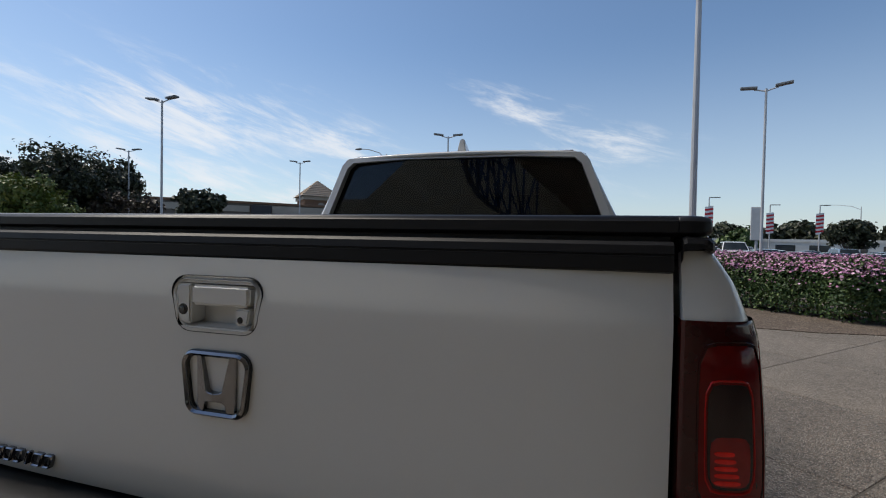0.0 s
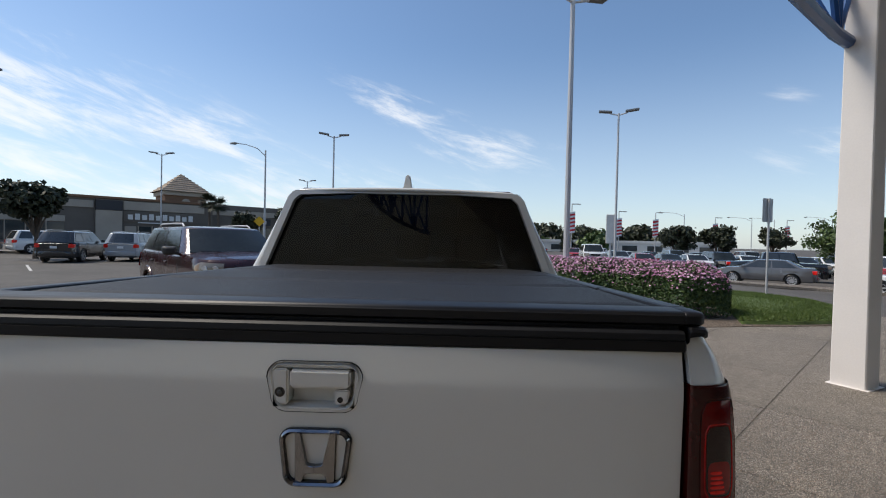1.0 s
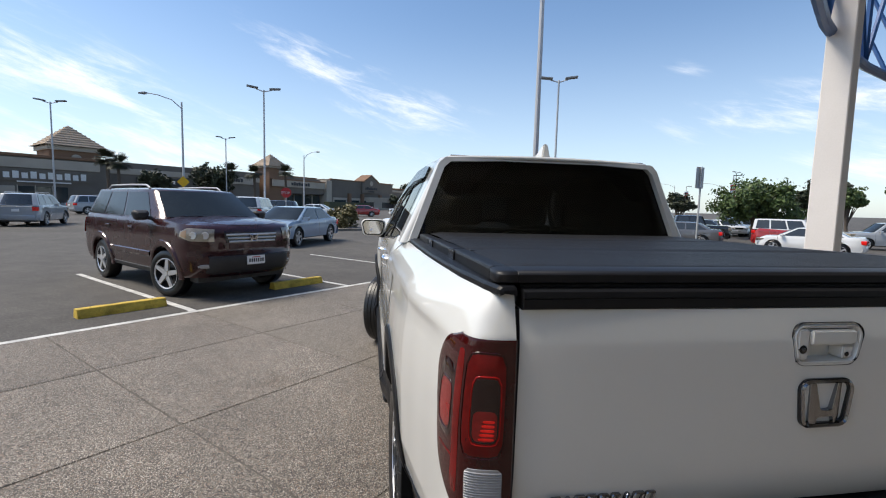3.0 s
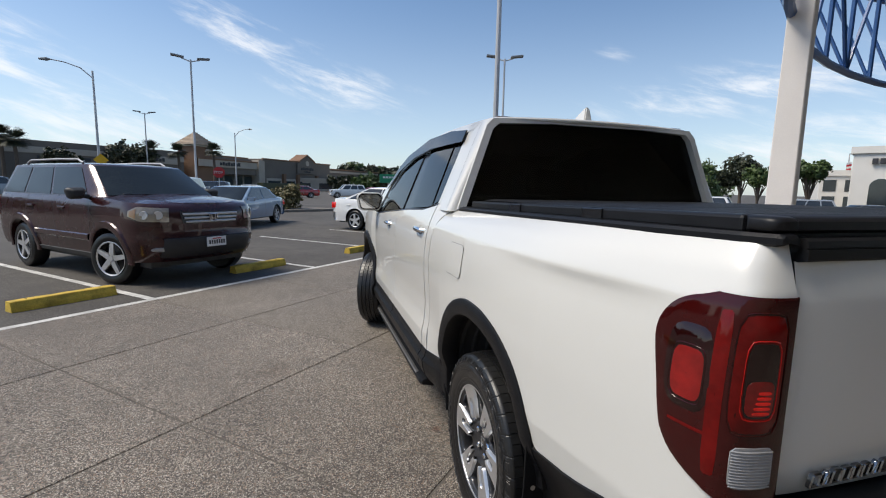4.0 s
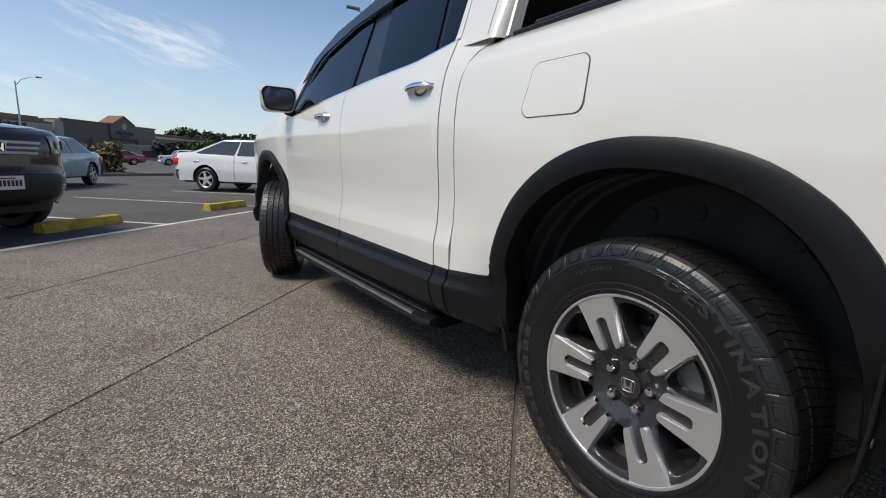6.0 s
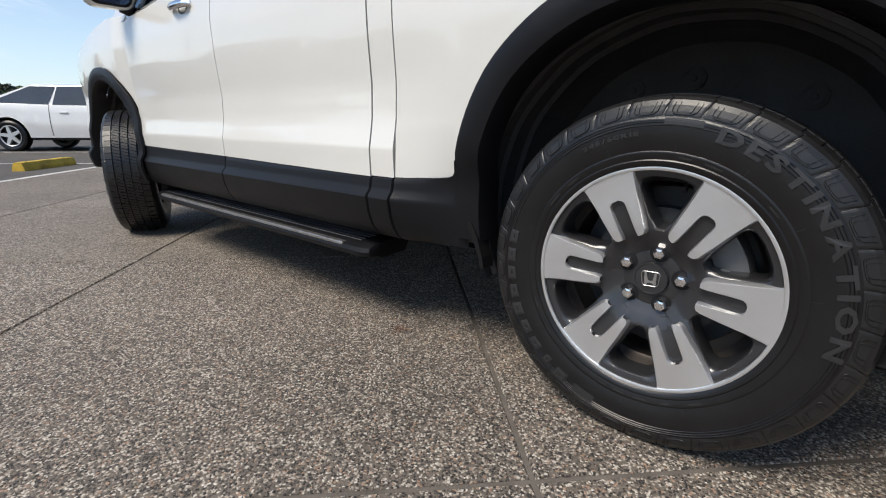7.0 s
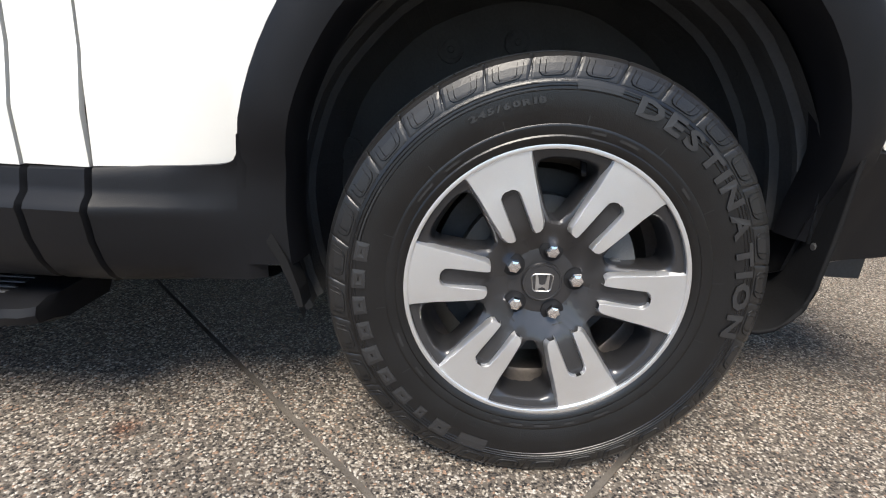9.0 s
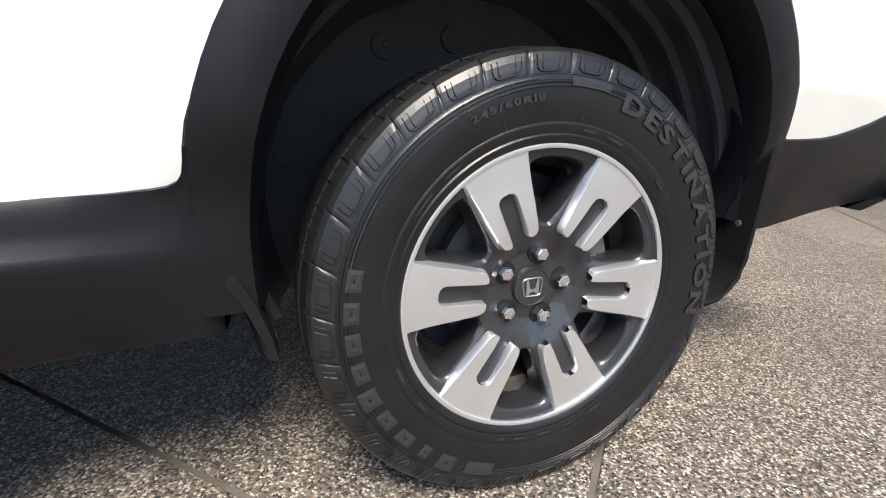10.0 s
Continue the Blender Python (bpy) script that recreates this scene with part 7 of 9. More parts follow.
        def lens(name, a0, a1, lo, hi, out, mat, parent, label):
            b2 = bmesh.new()
            rows2 = []
            for k in range(11):
                a = a0 + (a1 - a0) * k / 10
                z0_, z1_ = lerp_table(lo, a), lerp_table(hi, a)
                rows2.append([on_nose(a, z0_, -0.02)] + [on_nose(a, z0_ + (z1_ - z0_) * q / 6, out) for q in range(7)] + [on_nose(a, z1_, -0.02)])
            grid(b2, rows2)
            return part(name, fix(b2), mat, parent, label, smooth=True)
        hl = lens("headlight", 9, 57, [(9, 1.00), (25, 0.935), (57, 0.925)], [(9, 1.075), (20, 1.135), (57, 1.115)], 0.010, HEADLAMP, th, "clear headlight with amber corner")
        lens("amber_reflector", 11, 20, [(9, 1.01), (25, 0.96)], [(9, 1.06), (20, 1.105), (25, 1.11)], 0.0125, AMBER, hl, "amber corner reflector")
        for a in (30, 46):
            b2 = bmesh.new()
            c0, c1 = Vector(on_nose(a, 1.02, 0.004)), Vector(on_nose(a, 1.02, 0.018))
            tube(b2, [c0, c1, c0.lerp(c1, 0.6)], [0.058, 0.054, 0.030], 18)
            part("reflector_bowl", fix(b2), ALLOY, hl, "silver reflector bowl", smooth=True)
        b2 = bmesh.new()
        c0, c1 = Vector(on_nose(48, 0.545, -0.01)), Vector(on_nose(48, 0.545, 0.016))
        rows2 = []
        for q, out in ((1.0, -0.01), (1.0, 0.010), (0.8, 0.016), (0.02, 0.018)):
            rows2.append([on_nose(48 + 12 * q * math.cos(t), 0.545 + 0.032 * q * math.sin(t), out) for t in [2 * math.pi * j / 16 for j in range(16)]])
        grid(b2, rows2, close_v=True)
        part("fog_light", fix(b2), CLEAR, th, smooth=True)
        b2 = bmesh.new()
        rows2 = []
        for k in range(8):
            p = plan(radians(4 + 42 * k / 7), False)
            rows2.append([(sd * v[0], v[1], v[2]) for v in [skin(p, 0.86 + 0.30 * q / 5, 0.012, False) for q in range(6)]])
        grid(b2, rows2)
        part("tail_light", fix(b2), RED_LIT, th, "red tail light", smooth=True)

    def nose(x, z, out):
        """Point on the middle of the nose."""
        y = 1.78 + 0.60 * max(0.0, 1 - (abs(x) / W) ** 2.7) ** (1 / 2.7)
        return (x, y - lerp_table(nose_in, z) + out, z)
    # charcoal bumper beam with its lower apron
    for nm, xw, zz, mat, lb in (("bumper_beam", 0.68, ((0.705, -0.03), (0.695, 0.030), (0.66, 0.042), (0.58, 0.045), (0.47, 0.040), (0.43, 0.02), (0.38, -0.02)), SUVPLAST, "charcoal plastic bumper beam"),):
        bm = bmesh.new()
        rows_ = []
        for k in range(25):
            u = -1 + k / 12
            e = 0.03 * max(0.0, abs(u) - 0.9) / 0.1
            rows_.append([nose(u * (xw + 0.10 * (0.70 - z)), z, o - e) for z, o in zz])
        grid(bm, rows_)
        part(nm, fix(bm), mat, th, lb, smooth=True)
    # grille: dark opening, three silver bars and the mark
    bm = bmesh.new()
    grid(bm, [[nose(x, z, o) for x, z, o in [(-w + 2 * w * k / 12, z, o) for k in range(13)]] for w, z, o in ((0.43, 0.895, -0.02), (0.43, 0.90, 0.010), (0.46, 1.055, 0.012), (0.46, 1.06, -0.02))])
    gr = part("grille", fix(bm), TRIM, th, "black grille", smooth=True)
    for z, w, h in ((0.922, 0.400, 0.013), (0.975, 0.420, 0.013), (1.030, 0.440, 0.014)):
        bm = bmesh.new()
        grid(bm, [[nose(-w + 2 * w * k / 12, z + dz, o) for k in range(13)] for dz, o in ((-h, 0.0), (-h, 0.028), (0.0, 0.034), (h, 0.028), (h, 0.0))])
        part("grille_bar", fix(bm), ALLOY, gr, "silver grille bar", smooth=True)
    yn = nose(0, 0.975, 0.04)[1]
    fm = lambda u, v, d: (u, yn + d, 0.977 + v)
    ring("nose_mark", rr(0.135, 0.115, 0.112, 0.025, 3), rr(0.112, 0.094, 0.088, 0.018, 3), fm, 0, 0.016, CHROME, gr, "chrome mark")
    bm = bmesh.new()
    prism(bm, rr(0.125, 0.105, 0.102, 0.02, 3), fm, -0.03, 0.003)
    part("mark_back", fix(bm), TRIM, gr)
    for sx in (-1, 1):
        bm = bmesh.new()
        prism(bm, [(sx * 0.040, 0.040), (sx * 0.026, 0.040), (sx * 0.014, -0.008), (0, -0.010), (0, -0.024), (sx * 0.016, -0.026), (sx * 0.022, -0.042), (sx * 0.038, -0.042)], fm, 0.0, 0.012)
        part("mark_bar", fix(bm), CHROME, gr)
    yp = nose(0, 0.62, 0.060)[1]
    pl = part("number_plate", a_box(-0.155, 0.155, yp - 0.012, yp + 0.006, 0.55, 0.69, 0.004), FLAGWHITE, th, "white number plate")
    for k in range(7):
        part("plate_bar", a_box(-0.128 + k * 0.038, -0.103 + k * 0.038, yp + 0.0055, yp + 0.008, 0.585, 0.645), SIGNDARK, pl)
    part("plate_strip", a_box(-0.07, 0.07, yp + 0.0055, yp + 0.008, 0.657, 0.672), STOPRED, pl)
    part("number_plate", a_box(-0.155, 0.155, -2.40, -2.385, 0.80, 0.93, 0.004), FLAGWHITE, th, "white number plate")
    # windscreen and rear window
    for nm, f0, f1, fr_ in (("windscreen", 0.06, 0.90, True), ("rear_window", 0.10, 0.86, False)):
        bm = bmesh.new()
        rows_ = []
        for k in range(7):
            f = f0 + (f1 - f0) * k / 6
            w = (0.885 - 0.185 * f) * 0.93
            ye, yc = 1.12 - 0.76 * f, 1.36 - 0.74 * f
            row = []
            for q in range(13):
                u = -1 + q / 6
                if fr_:
                    y = yc + (ye - yc) * (0.60 * abs(u) ** 2.4) + 0.014
                else:
                    y = -2.29 + 0.20 * f ** 1.3 + 0.05 * abs(u) ** 3 - 0.012
                row.append((w * u, y, zb + (zr - zb) * f))
            rows_.append(row)
        grid(bm, rows_)
        part(nm, fix(bm), WINDSCREEN, cab, "", smooth=True)
    for x0 in (-0.45, 0.20):
        bm = bmesh.new()
        tube(bm, [(x0 - 0.05, 1.37, 1.275), (x0 + 0.25, 1.36, 1.290), (x0 + 0.48, 1.335, 1.288)], 0.008, 6)
        part("wiper", bm, TRIM, cab)
    for yc in (yf, yr):
        for sd in (-1, 1):
            wt = simple_wheel(R, 0.24, 5)
            wt.parent = th
            steer = 16 if yc > 0 else 0
            wt.matrix_basis = pose(sd * (W - 0.135), yc, R, 0, 0, (0 if sd < 0 else 180) + steer) @ pose(0, 0, 0, 17 * (yc > 0) + 9, 0, 0)
    return th


fx_, fy_ = -3.76, 7.68
suv = build_suv((fx_ - 0.707 * 1.26, fy_ + 0.707 * 1.26, -0.012), 225)
# saloons near by
make_car("sedan", "pale blue silver four-door sedan parked on asphalt", BLUEG, (-4.0, 17.5, -0.012), 161.5, L=4.6, W=1.78, H=1.42, belt=0.90, hood=0.88, deck=0.98)
make_car("sedan", "white four-door sedan parked with its tail to a yellow stop", WHITEC, (1.48, 14.64, -0.012), 225, L=4.85, W=1.85, H=1.47, belt=0.96, hood=0.92, deck=1.06, green=(0.32, 1.62, 2.75, 3.85), wr=0.34)
make_car("crossover", "near-black crossover parked with its tail showing", (0.02, 0.021, 0.024), (-20.9, 24.5, -0.012), 17, L=4.6, W=1.86, H=1.68, belt=1.05, hood=1.02, deck=1.03, green=(0.1, 0.45, 2.75, 3.5), kind="suv", wr=0.36, rails=True)
make_car("crossover", "silver crossover parked with its tail showing", SILVER, (-19.0, 26.8, -0.012), 15, L=4.6, W=1.86, H=1.68, belt=1.05, hood=1.02, deck=1.03, green=(0.1, 0.45, 2.75, 3.5), kind="suv", wr=0.36, rails=True)
make_car("suv", "white boxy sport utility vehicle far across the car park", WHITEC, (-8.8, 31.5, -0.012), 0, L=4.9, W=1.95, H=1.85, belt=1.15, hood=1.1, deck=1.1, green=(0.06, 0.2, 3.1, 3.7), kind="suv", wr=0.38)
make_car("sedan", "dark grey four-door sedan parked beside the lawn", (0.10, 0.10, 0.105), (18.58, 25.76, -0.012), 48, L=4.85, W=1.85, H=1.46, belt=0.93, hood=0.92, deck=1.02, spokes=10)
make_car("suv", "red and white boxy off-roader parked on the street side", REDC, (23.9, 22.6, -0.012), 220, cabin_color=(0.72, 0.72, 0.71), L=4.4, W=1.88, H=1.8, belt=1.15, hood=1.08, deck=1.1, green=(0.06, 0.15, 2.6, 2.95), kind="suv", wr=0.38)
make_car("sedan", "white four-door sedan parked beyond the pillar", WHITEC, (21.79, 19.84, -0.012), 36.8, L=4.6, W=1.78, H=1.43, belt=0.9, hood=0.89, deck=1.0)
make_car("pickup_truck", "black pickup truck parked on the street side", BLACKC, (21.6, 29.2, -0.012), -120, L=5.6, W=1.98, H=1.85, wb=3.5, belt=1.2, hood=1.15, deck=1.15, green=(1.9, 2.05, 3.7, 3.95), kind="pickup", wr=0.39)


# ---- lamp posts, signs ----
def tapered(bm, x, y, z0, z1, r0, r1, n=10):
    tube(bm, [(x, y, z0), (x, y, z1)], [r0, r1], n)


def lamp_post(x, y, h=9.5, turn=0.0, heads=2, r=0.075, base=True):
    th = thing("lamp_post", "tall grey steel car park lamp post with flat lamp heads" if heads == 2 else "grey street lamp post with one curved arm", "lamp post", "car park lamp posts", at=(x, y, -0.012), turn=turn)
    bm = bmesh.new()
    tapered(bm, 0, 0, 0.0, h, r, r * 0.72, 10)
    part("pole", fix(bm), GALV, th, smooth=True)
    if base:
        bm = bmesh.new()
        tapered(bm, 0, 0, 0, 0.7, 0.28, 0.28, 16)
        part("concrete_base", fix(bm), STUCCO_L, th, "round concrete footing", smooth=True)
    for k in range(heads):
        s = 1 if k == 0 else -1
        bm = bmesh.new()
        tube(bm, [(0, 0, h - 0.12), (s * 0.35, 0, h - 0.02), (s * 0.5, 0, h + 0.02)], 0.035, 8)
        part("arm", bm, GALV, th)
        bm = a_box(s * 0.72 - 0.36, s * 0.72 + 0.36, -0.17, 0.17, -0.05, 0.05, 0.02, m=pose(0, 0, h + 0.05, 0, -6 * s, 0))
        part("lamp_head", bm, LAMPHEAD, th, "flat grey lamp head")
    return th


def street_lamp(x, y, h, dx, dy, arm=2.2):
    th = thing("street_lamp", "galvanised street lamp with a long curved arm", "street lamp", "street lamps", at=(x, y, -0.012))
    bm = bmesh.new()
    tapered(bm, 0, 0, 0, h, 0.10, 0.06)
    part("pole", fix(bm), GALV, th, smooth=True)
    bm = bmesh.new()
    tube(bm, [(0, 0, h - 0.5), (dx * arm * 0.3, dy * arm * 0.3, h + 0.1), (dx * arm * 0.7, dy * arm * 0.7, h + 0.35), (dx * arm, dy * arm, h + 0.4)], 0.035, 8)
    part("arm", bm, GALV, th)
    bm = bmesh.new()
    tube(bm, [(dx * arm, dy * arm, h + 0.4), (dx * (arm + 0.2), dy * (arm + 0.2), h + 0.38), (dx * (arm + 0.6), dy * (arm + 0.6), h + 0.34)], [0.05, 0.12, 0.06], 8)
    part("lamp_head", bm, LAMPHEAD, th)


lamp_post(3.4, 11.4, 8.15, 20, 2, 0.085, False)
for x, y, turn in ((9.7, 25.3, -18), (-8.4, 32.4, 15), (-26.7, 41.1, 10), (-18.7, 58.9, 10), (-39.2, 32.4, 20), (-22.3, 20.4, 0), (61.1, 69.9, 20)):
    lamp_post(x, y, 9.1, turn)
street_lamp(-15.6, 37.7, 9.0, -0.95, -0.3)
street_lamp(-10.3, 64.5, 8.0, 0.8, -0.6)
for x, y in ((46.7, 90.5), (67.0, 101.2), (72.5, 102.0), (79.5, 95.0)):
    street_lamp(x, y, 8.6, -0.88, 0.45, 4.2)


def flag_post(x, y, h=7.0):
    th = thing("banner_post", "street post with a red and white striped banner", "lamp post", "banner posts", at=(x, y, -0.012))
    bm = bmesh.new()
    tapered(bm, 0, 0, 0, h, 0.07, 0.06)
    part("pole", fix(bm), GALV, th)
    bm = a_box(0.0, 1.1, -0.1, 0.1, h - 0.02, h + 0.08, 0.02)
    part("lamp_head", bm, LAMPHEAD, th)
    b0 = h - 3.6
    for k in range(11):
        bm = bmesh.new()
        rows = []
        for q in range(9):
            u = -0.42 + 0.84 * q / 8
            zz = b0 + k * 0.24 + 0.05 * math.sin(u * 5)
            rows.append([(u, -0.09 - 0.03 * math.cos(u * 4), zz), (u, -0.09 - 0.03 * math.cos(u * 4), zz + 0.24), (u, -0.07 - 0.03 * math.cos(u * 4), zz + 0.24), (u, -0.07 - 0.03 * math.cos(u * 4), zz)])
        grid(bm, rows, close_v=True)
        part("banner_stripe", fix(bm), FLAGRED if k % 2 else FLAGWHITE, th)


for x, y in ((15.4, 56.4), (24.9, 66.3), (30.6, 67.1), (44.2, 75.5), (58.4, 78.8), (45.5, 52.6), (60.5, 38.6)):
    flag_post(x, y)


def plate_sign(x, y, h, w, hh, turn, mat, label, n=4, name="road_sign", rot=0.0):
    th = thing(name, label, "sign", at=(x, y, -0.012), turn=turn)
    bm = bmesh.new()
    tapered(bm, 0, 0, 0, h, 0.032, 0.032, 8)
    part("post", fix(bm), GALV, th)
    bm = bmesh.new()
    out = rr(w, w, hh, 0.04, 3) if n == 4 and not rot else [(w / 2 * math.cos(rot + 2 * math.pi * k / n), w / 2 * math.sin(rot + 2 * math.pi * k / n)) for k in range(n)]
    prism(bm, out, lambda u, v, d: (u, -0.04 - d, h - hh / 2 + v), 0, 0.006)
    part("panel", fix(bm), mat, th)
    return th


plate_sign(10.35, 13.7, 3.17, 0.46, 0.75, 200, SIGNBACK, "grey back of two upright sign panels on a thin post")
th = plate_sign(-7.9, 37.5, 2.75, 0.85, 0.85, 10, STOPRED, "red octagonal stop sign on a post", 8, "stop_sign", math.pi / 8)
me = letters("STOP", 0.27, 0.002)
for v in me.vertices:
    v.co = (v.co.x - 0.36, -0.050, 2.75 - 0.425 - 0.10 + v.co.y)
me.materials.append(SIGNWHITE)
lt = new("sign_word", me)
lt.parent = th
plate_sign(-12.2, 28.6, 2.95, 0.68, 0.68, 20, SIGNYEL, "yellow diamond warning sign on a post", 4, "warning_sign", 0.0001 + math.pi / 2)
bm_sign = thing("street_sign", "green street name panel on a post", "sign", at=(11.4, 75, 0))
gp = part("panel", a_box(-1.45, 1.45, -0.05, 0.05, 2.2, 3.6, 0.02), SIGNGRN, bm_sign)
for k in range(4):
    part("sign_bar", a_box(-0.9 + 0.5 * k, -0.52 + 0.5 * k, -0.07, -0.05, 2.95, 3.25), SIGNWHITE, gp)
part("post", tube(bmesh.new(), [(0, 0.1, 0), (0, 0.1, 3.5)], 0.08), GALV, bm_sign)
bb = thing("sign_cabinet", "blank grey sign cabinet on a pole", "sign", at=(11.6, 31.5, 0), turn=-15)
part("panel", a_box(-0.32, 0.32, -0.12, 0.12, 1.7, 3.75, 0.03), SIGNBACK, bb)
part("post", tube(bmesh.new(), [(0, 0, 0), (0, 0, 2.0)], 0.08), GALV, bb)


# ---- pillar and blue truss canopy ----
PX, PY = 4.98, 4.40
pil = thing("canopy_pillar", "off-white square tapered pillar standing on the concrete", "pillar", at=(PX, PY, 0), turn=28)
bm = bmesh.new()
rows = []
for z, h, q in ((0, 0.165, 0.0), (0.02, 0.168, 0.0), (3.0, 0.155, 0), (8.5, 0.135, 0)):
    c = 0.012
    rows.append([(-h, -h + c, z), (-h + c, -h, z), (h - c, -h, z), (h, -h + c, z), (h, h - c, z), (h - c, h, z), (-h + c, h, z), (-h, h - c, z)])
vs = grid(bm, rows, close_v=True)
bm.faces.new(vs[-1])
part("shaft", fix(bm), PILLAR, pil)
part("base_plate", a_box(-0.2, 0.2, -0.2, 0.2, -0.004, 0.006, 0.002), PILLAR, pil)

canopy = thing("canopy_truss", "blue steel ring truss of a round entrance canopy carried by pillars", "canopy", at=(0, 0, 0))
CX_, CY_, CR = 13.0, -8.0, 14.9


def ring_bar(name, R, z, r, mat=BLUE, a0=0, a1=360, label=""):
    bm_ = bmesh.new()
    n_ = 72
    pts = [(CX_ + R * math.cos(radians(a0 + (a1 - a0) * k / n_)), CY_ + R * math.sin(radians(a0 + (a1 - a0) * k / n_)), z) for k in range(n_ + 1)]
    tube(bm_, pts, r, 8)
    return part(name, bm_, mat, canopy, label, smooth=True)


ring_bar("lower_chord", CR, 3.95, 0.07)
ring_bar("upper_chord", CR, 6.3, 0.07)
ring_bar("outer_chord", CR + 1.0, 6.3, 0.06)
NB = 78
for k in range(NB):
    a, b = 2 * math.pi * k / NB, 2 * math.pi * (k + 1) / NB
    p = lambda t, R, z: (CX_ + R * math.cos(t), CY_ + R * math.sin(t), z)
    for q0, q1, r in ((p(a, CR, 3.95), p(a, CR, 6.3), 0.045), (p(a, CR, 3.95) if k % 2 else p(a, CR, 6.3), p(b, CR, 6.3) if k % 2 else p(b, CR, 3.95), 0.04), (p(a, CR, 3.95), p(a, CR + 1.0, 6.3), 0.035)):
        bm = bmesh.new()
        tube(bm, [q0, q1], r, 6)
        part("web_bar", bm, BLUE, canopy)
bm = bmesh.new()
rows = []
for rr_, z_ in ((0.01, 7.6), (6.0, 7.5), (11.0, 7.0), (13.6, 6.35), (13.9, 6.2), (13.9, 5.95), (13.4, 5.9), (8.0, 6.2), (0.01, 6.3)):
    rows.append([(CX_ + rr_ * math.cos(2 * math.pi * k / 64), CY_ + rr_ * math.sin(2 * math.pi * k / 64), z_) for k in range(64)])
grid(bm, rows, close_v=True)
part("canopy_roof", fix(bm), WHITEWALL, canopy, "pale canopy roof", smooth=True)
for x_, y_ in ((25.0, -17.0), (2.5, -18.8), (27.0, 0.5)):
    copy_thing(pil, pose(x_, y_, 0, 0, 0, 45))
# ---- shops across the car park: a long low block at 45 degrees ----
def shop_row():
    th = thing("shopping_center", "long low stucco shop building with two pyramid-roofed towers", "building", at=(-47.7, 79.3, 0), turn=45)
    # own x runs along the front towards the far end, own y into the building

    def wall(x0, x1, y0, y1, z0, z1, mat, name="wall_section", label=""):
        return part(name, a_box(x0, x1, y0, y1, z0, z1, 0.05), mat, th, label)
    wall(-60, 4.6, -2.2, 40, 0, 7.3, STUCCO_T, label="taupe stucco shop front")
    wall(-60, -12.6, -2.4, -2.0, 5.6, 6.7, STUCCO_L, "cornice", "pale stucco band")
    wall(-8.8, 3.2, -2.4, -2.0, 5.5, 6.9, STUCCO_L, "cornice", "pale stucco band")
    wall(-60, 4.8, -2.5, -1.9, 7.1, 7.5, STUCCO_R, "parapet_cap", "dark brown parapet cap")
    wall(5.5, 33, 1, 40, 0, 7.6, STUCCO_T, label="taupe stucco shop front")
    wall(5.6, 33, 0.85, 1.1, 5.6, 6.6, STUCCO_L, "cornice", "pale stucco band")
    def tower(cx, w, ze, za, y=-1.6):
        tw = part("tower", a_box(cx - w / 2, cx + w / 2, y, y + w, 0, ze, 0.08), STUCCO_R, th, "terracotta stucco corner tower")
        b2 = bmesh.new()
        o = 0.7
        base = [b2.verts.new(p) for p in ((cx - w / 2 - o, y - o, ze), (cx + w / 2 + o, y - o, ze), (cx + w / 2 + o, y + w + o, ze), (cx - w / 2 - o, y + w + o, ze))]
        ap = b2.verts.new((cx, y + w / 2, za))
        b2.faces.new(base[::-1])
        for k in range(4):
            b2.faces.new([base[k], base[(k + 1) % 4], ap])
        rf = part("tower_roof", fix(b2), ROOFTILE, tw, "tan tiled pyramid roof")
        for k in range(9):
            f = k / 9
            hw = (w / 2 + o) * (1 - f)
            zz = ze + (za - ze) * f
            b2 = bmesh.new()
            box(b2, cx - hw - 0.05, cx + hw + 0.05, y + w / 2 - hw - 0.05, y + w / 2 + hw + 0.05, zz, zz + 0.10)
            part("tile_course", b2, ROOFTILE, rf)
        part("cornice", a_box(cx - w / 2 - 0.3, cx + w / 2 + 0.3, y - 0.3, y + w + 0.3, ze - 0.7, ze - 0.02, 0.06), STUCCO_L, tw, "pale cornice")
        part("tower_base", a_box(cx - w / 2 - 0.1, cx + w / 2 + 0.1, y - 0.12, y + 1, 0, 3.6, 0.06), STUCCO_L, tw)
        b2 = bmesh.new()
        tube(b2, [(cx, y - 0.02, ze - 1.9), (cx, y - 0.14, ze - 1.9)], [0.75, 0.7], 20)
        part("round_plaque", fix(b2), STUCCO_L, tw, "round pale plaque")
    tower(0.4, 6.5, 9.2, 12.7)
    for cx in (-70, -92):
        tower(cx, 8, 7.6, 10.0, 16)
    # store fronts: panes between piers, with sign bands of plain bars
    def front(x0, x1, y, z1, n, door=True):
        wd = (x1 - x0) / n
        for k in range(n):
            pn = part("shop_window", a_box(x0 + wd * k + 0.1, x0 + wd * (k + 1) - 0.1, y - 0.06, y + 0.3, 0.5, z1), SHOPGLASS, th, "dark shop window")
            part("window_frame", a_box(x0 + wd * k, x0 + wd * k + 0.12, y - 0.12, y + 0.3, 0.0, z1 + 0.15), STUCCO_L, pn)

    def name_bar(x0, x1, y, z, hh, n, mat=SIGNWHITE, back=SIGNDARK):
        sg = part("sign_panel", a_box(x0 - 0.6, x1 + 0.6, y - 0.1, y + 0.1, z - 0.35, z + hh + 0.35), back, th, "sign band with plain pale bars")
        wd = (x1 - x0) / n
        for k in range(n):
            part("sign_bar", a_box(x0 + wd * k, x0 + wd * (k + 0.68), y - 0.2, y - 0.1, z, z + hh * (0.8 + 0.2 * (k % 2))), mat, sg)
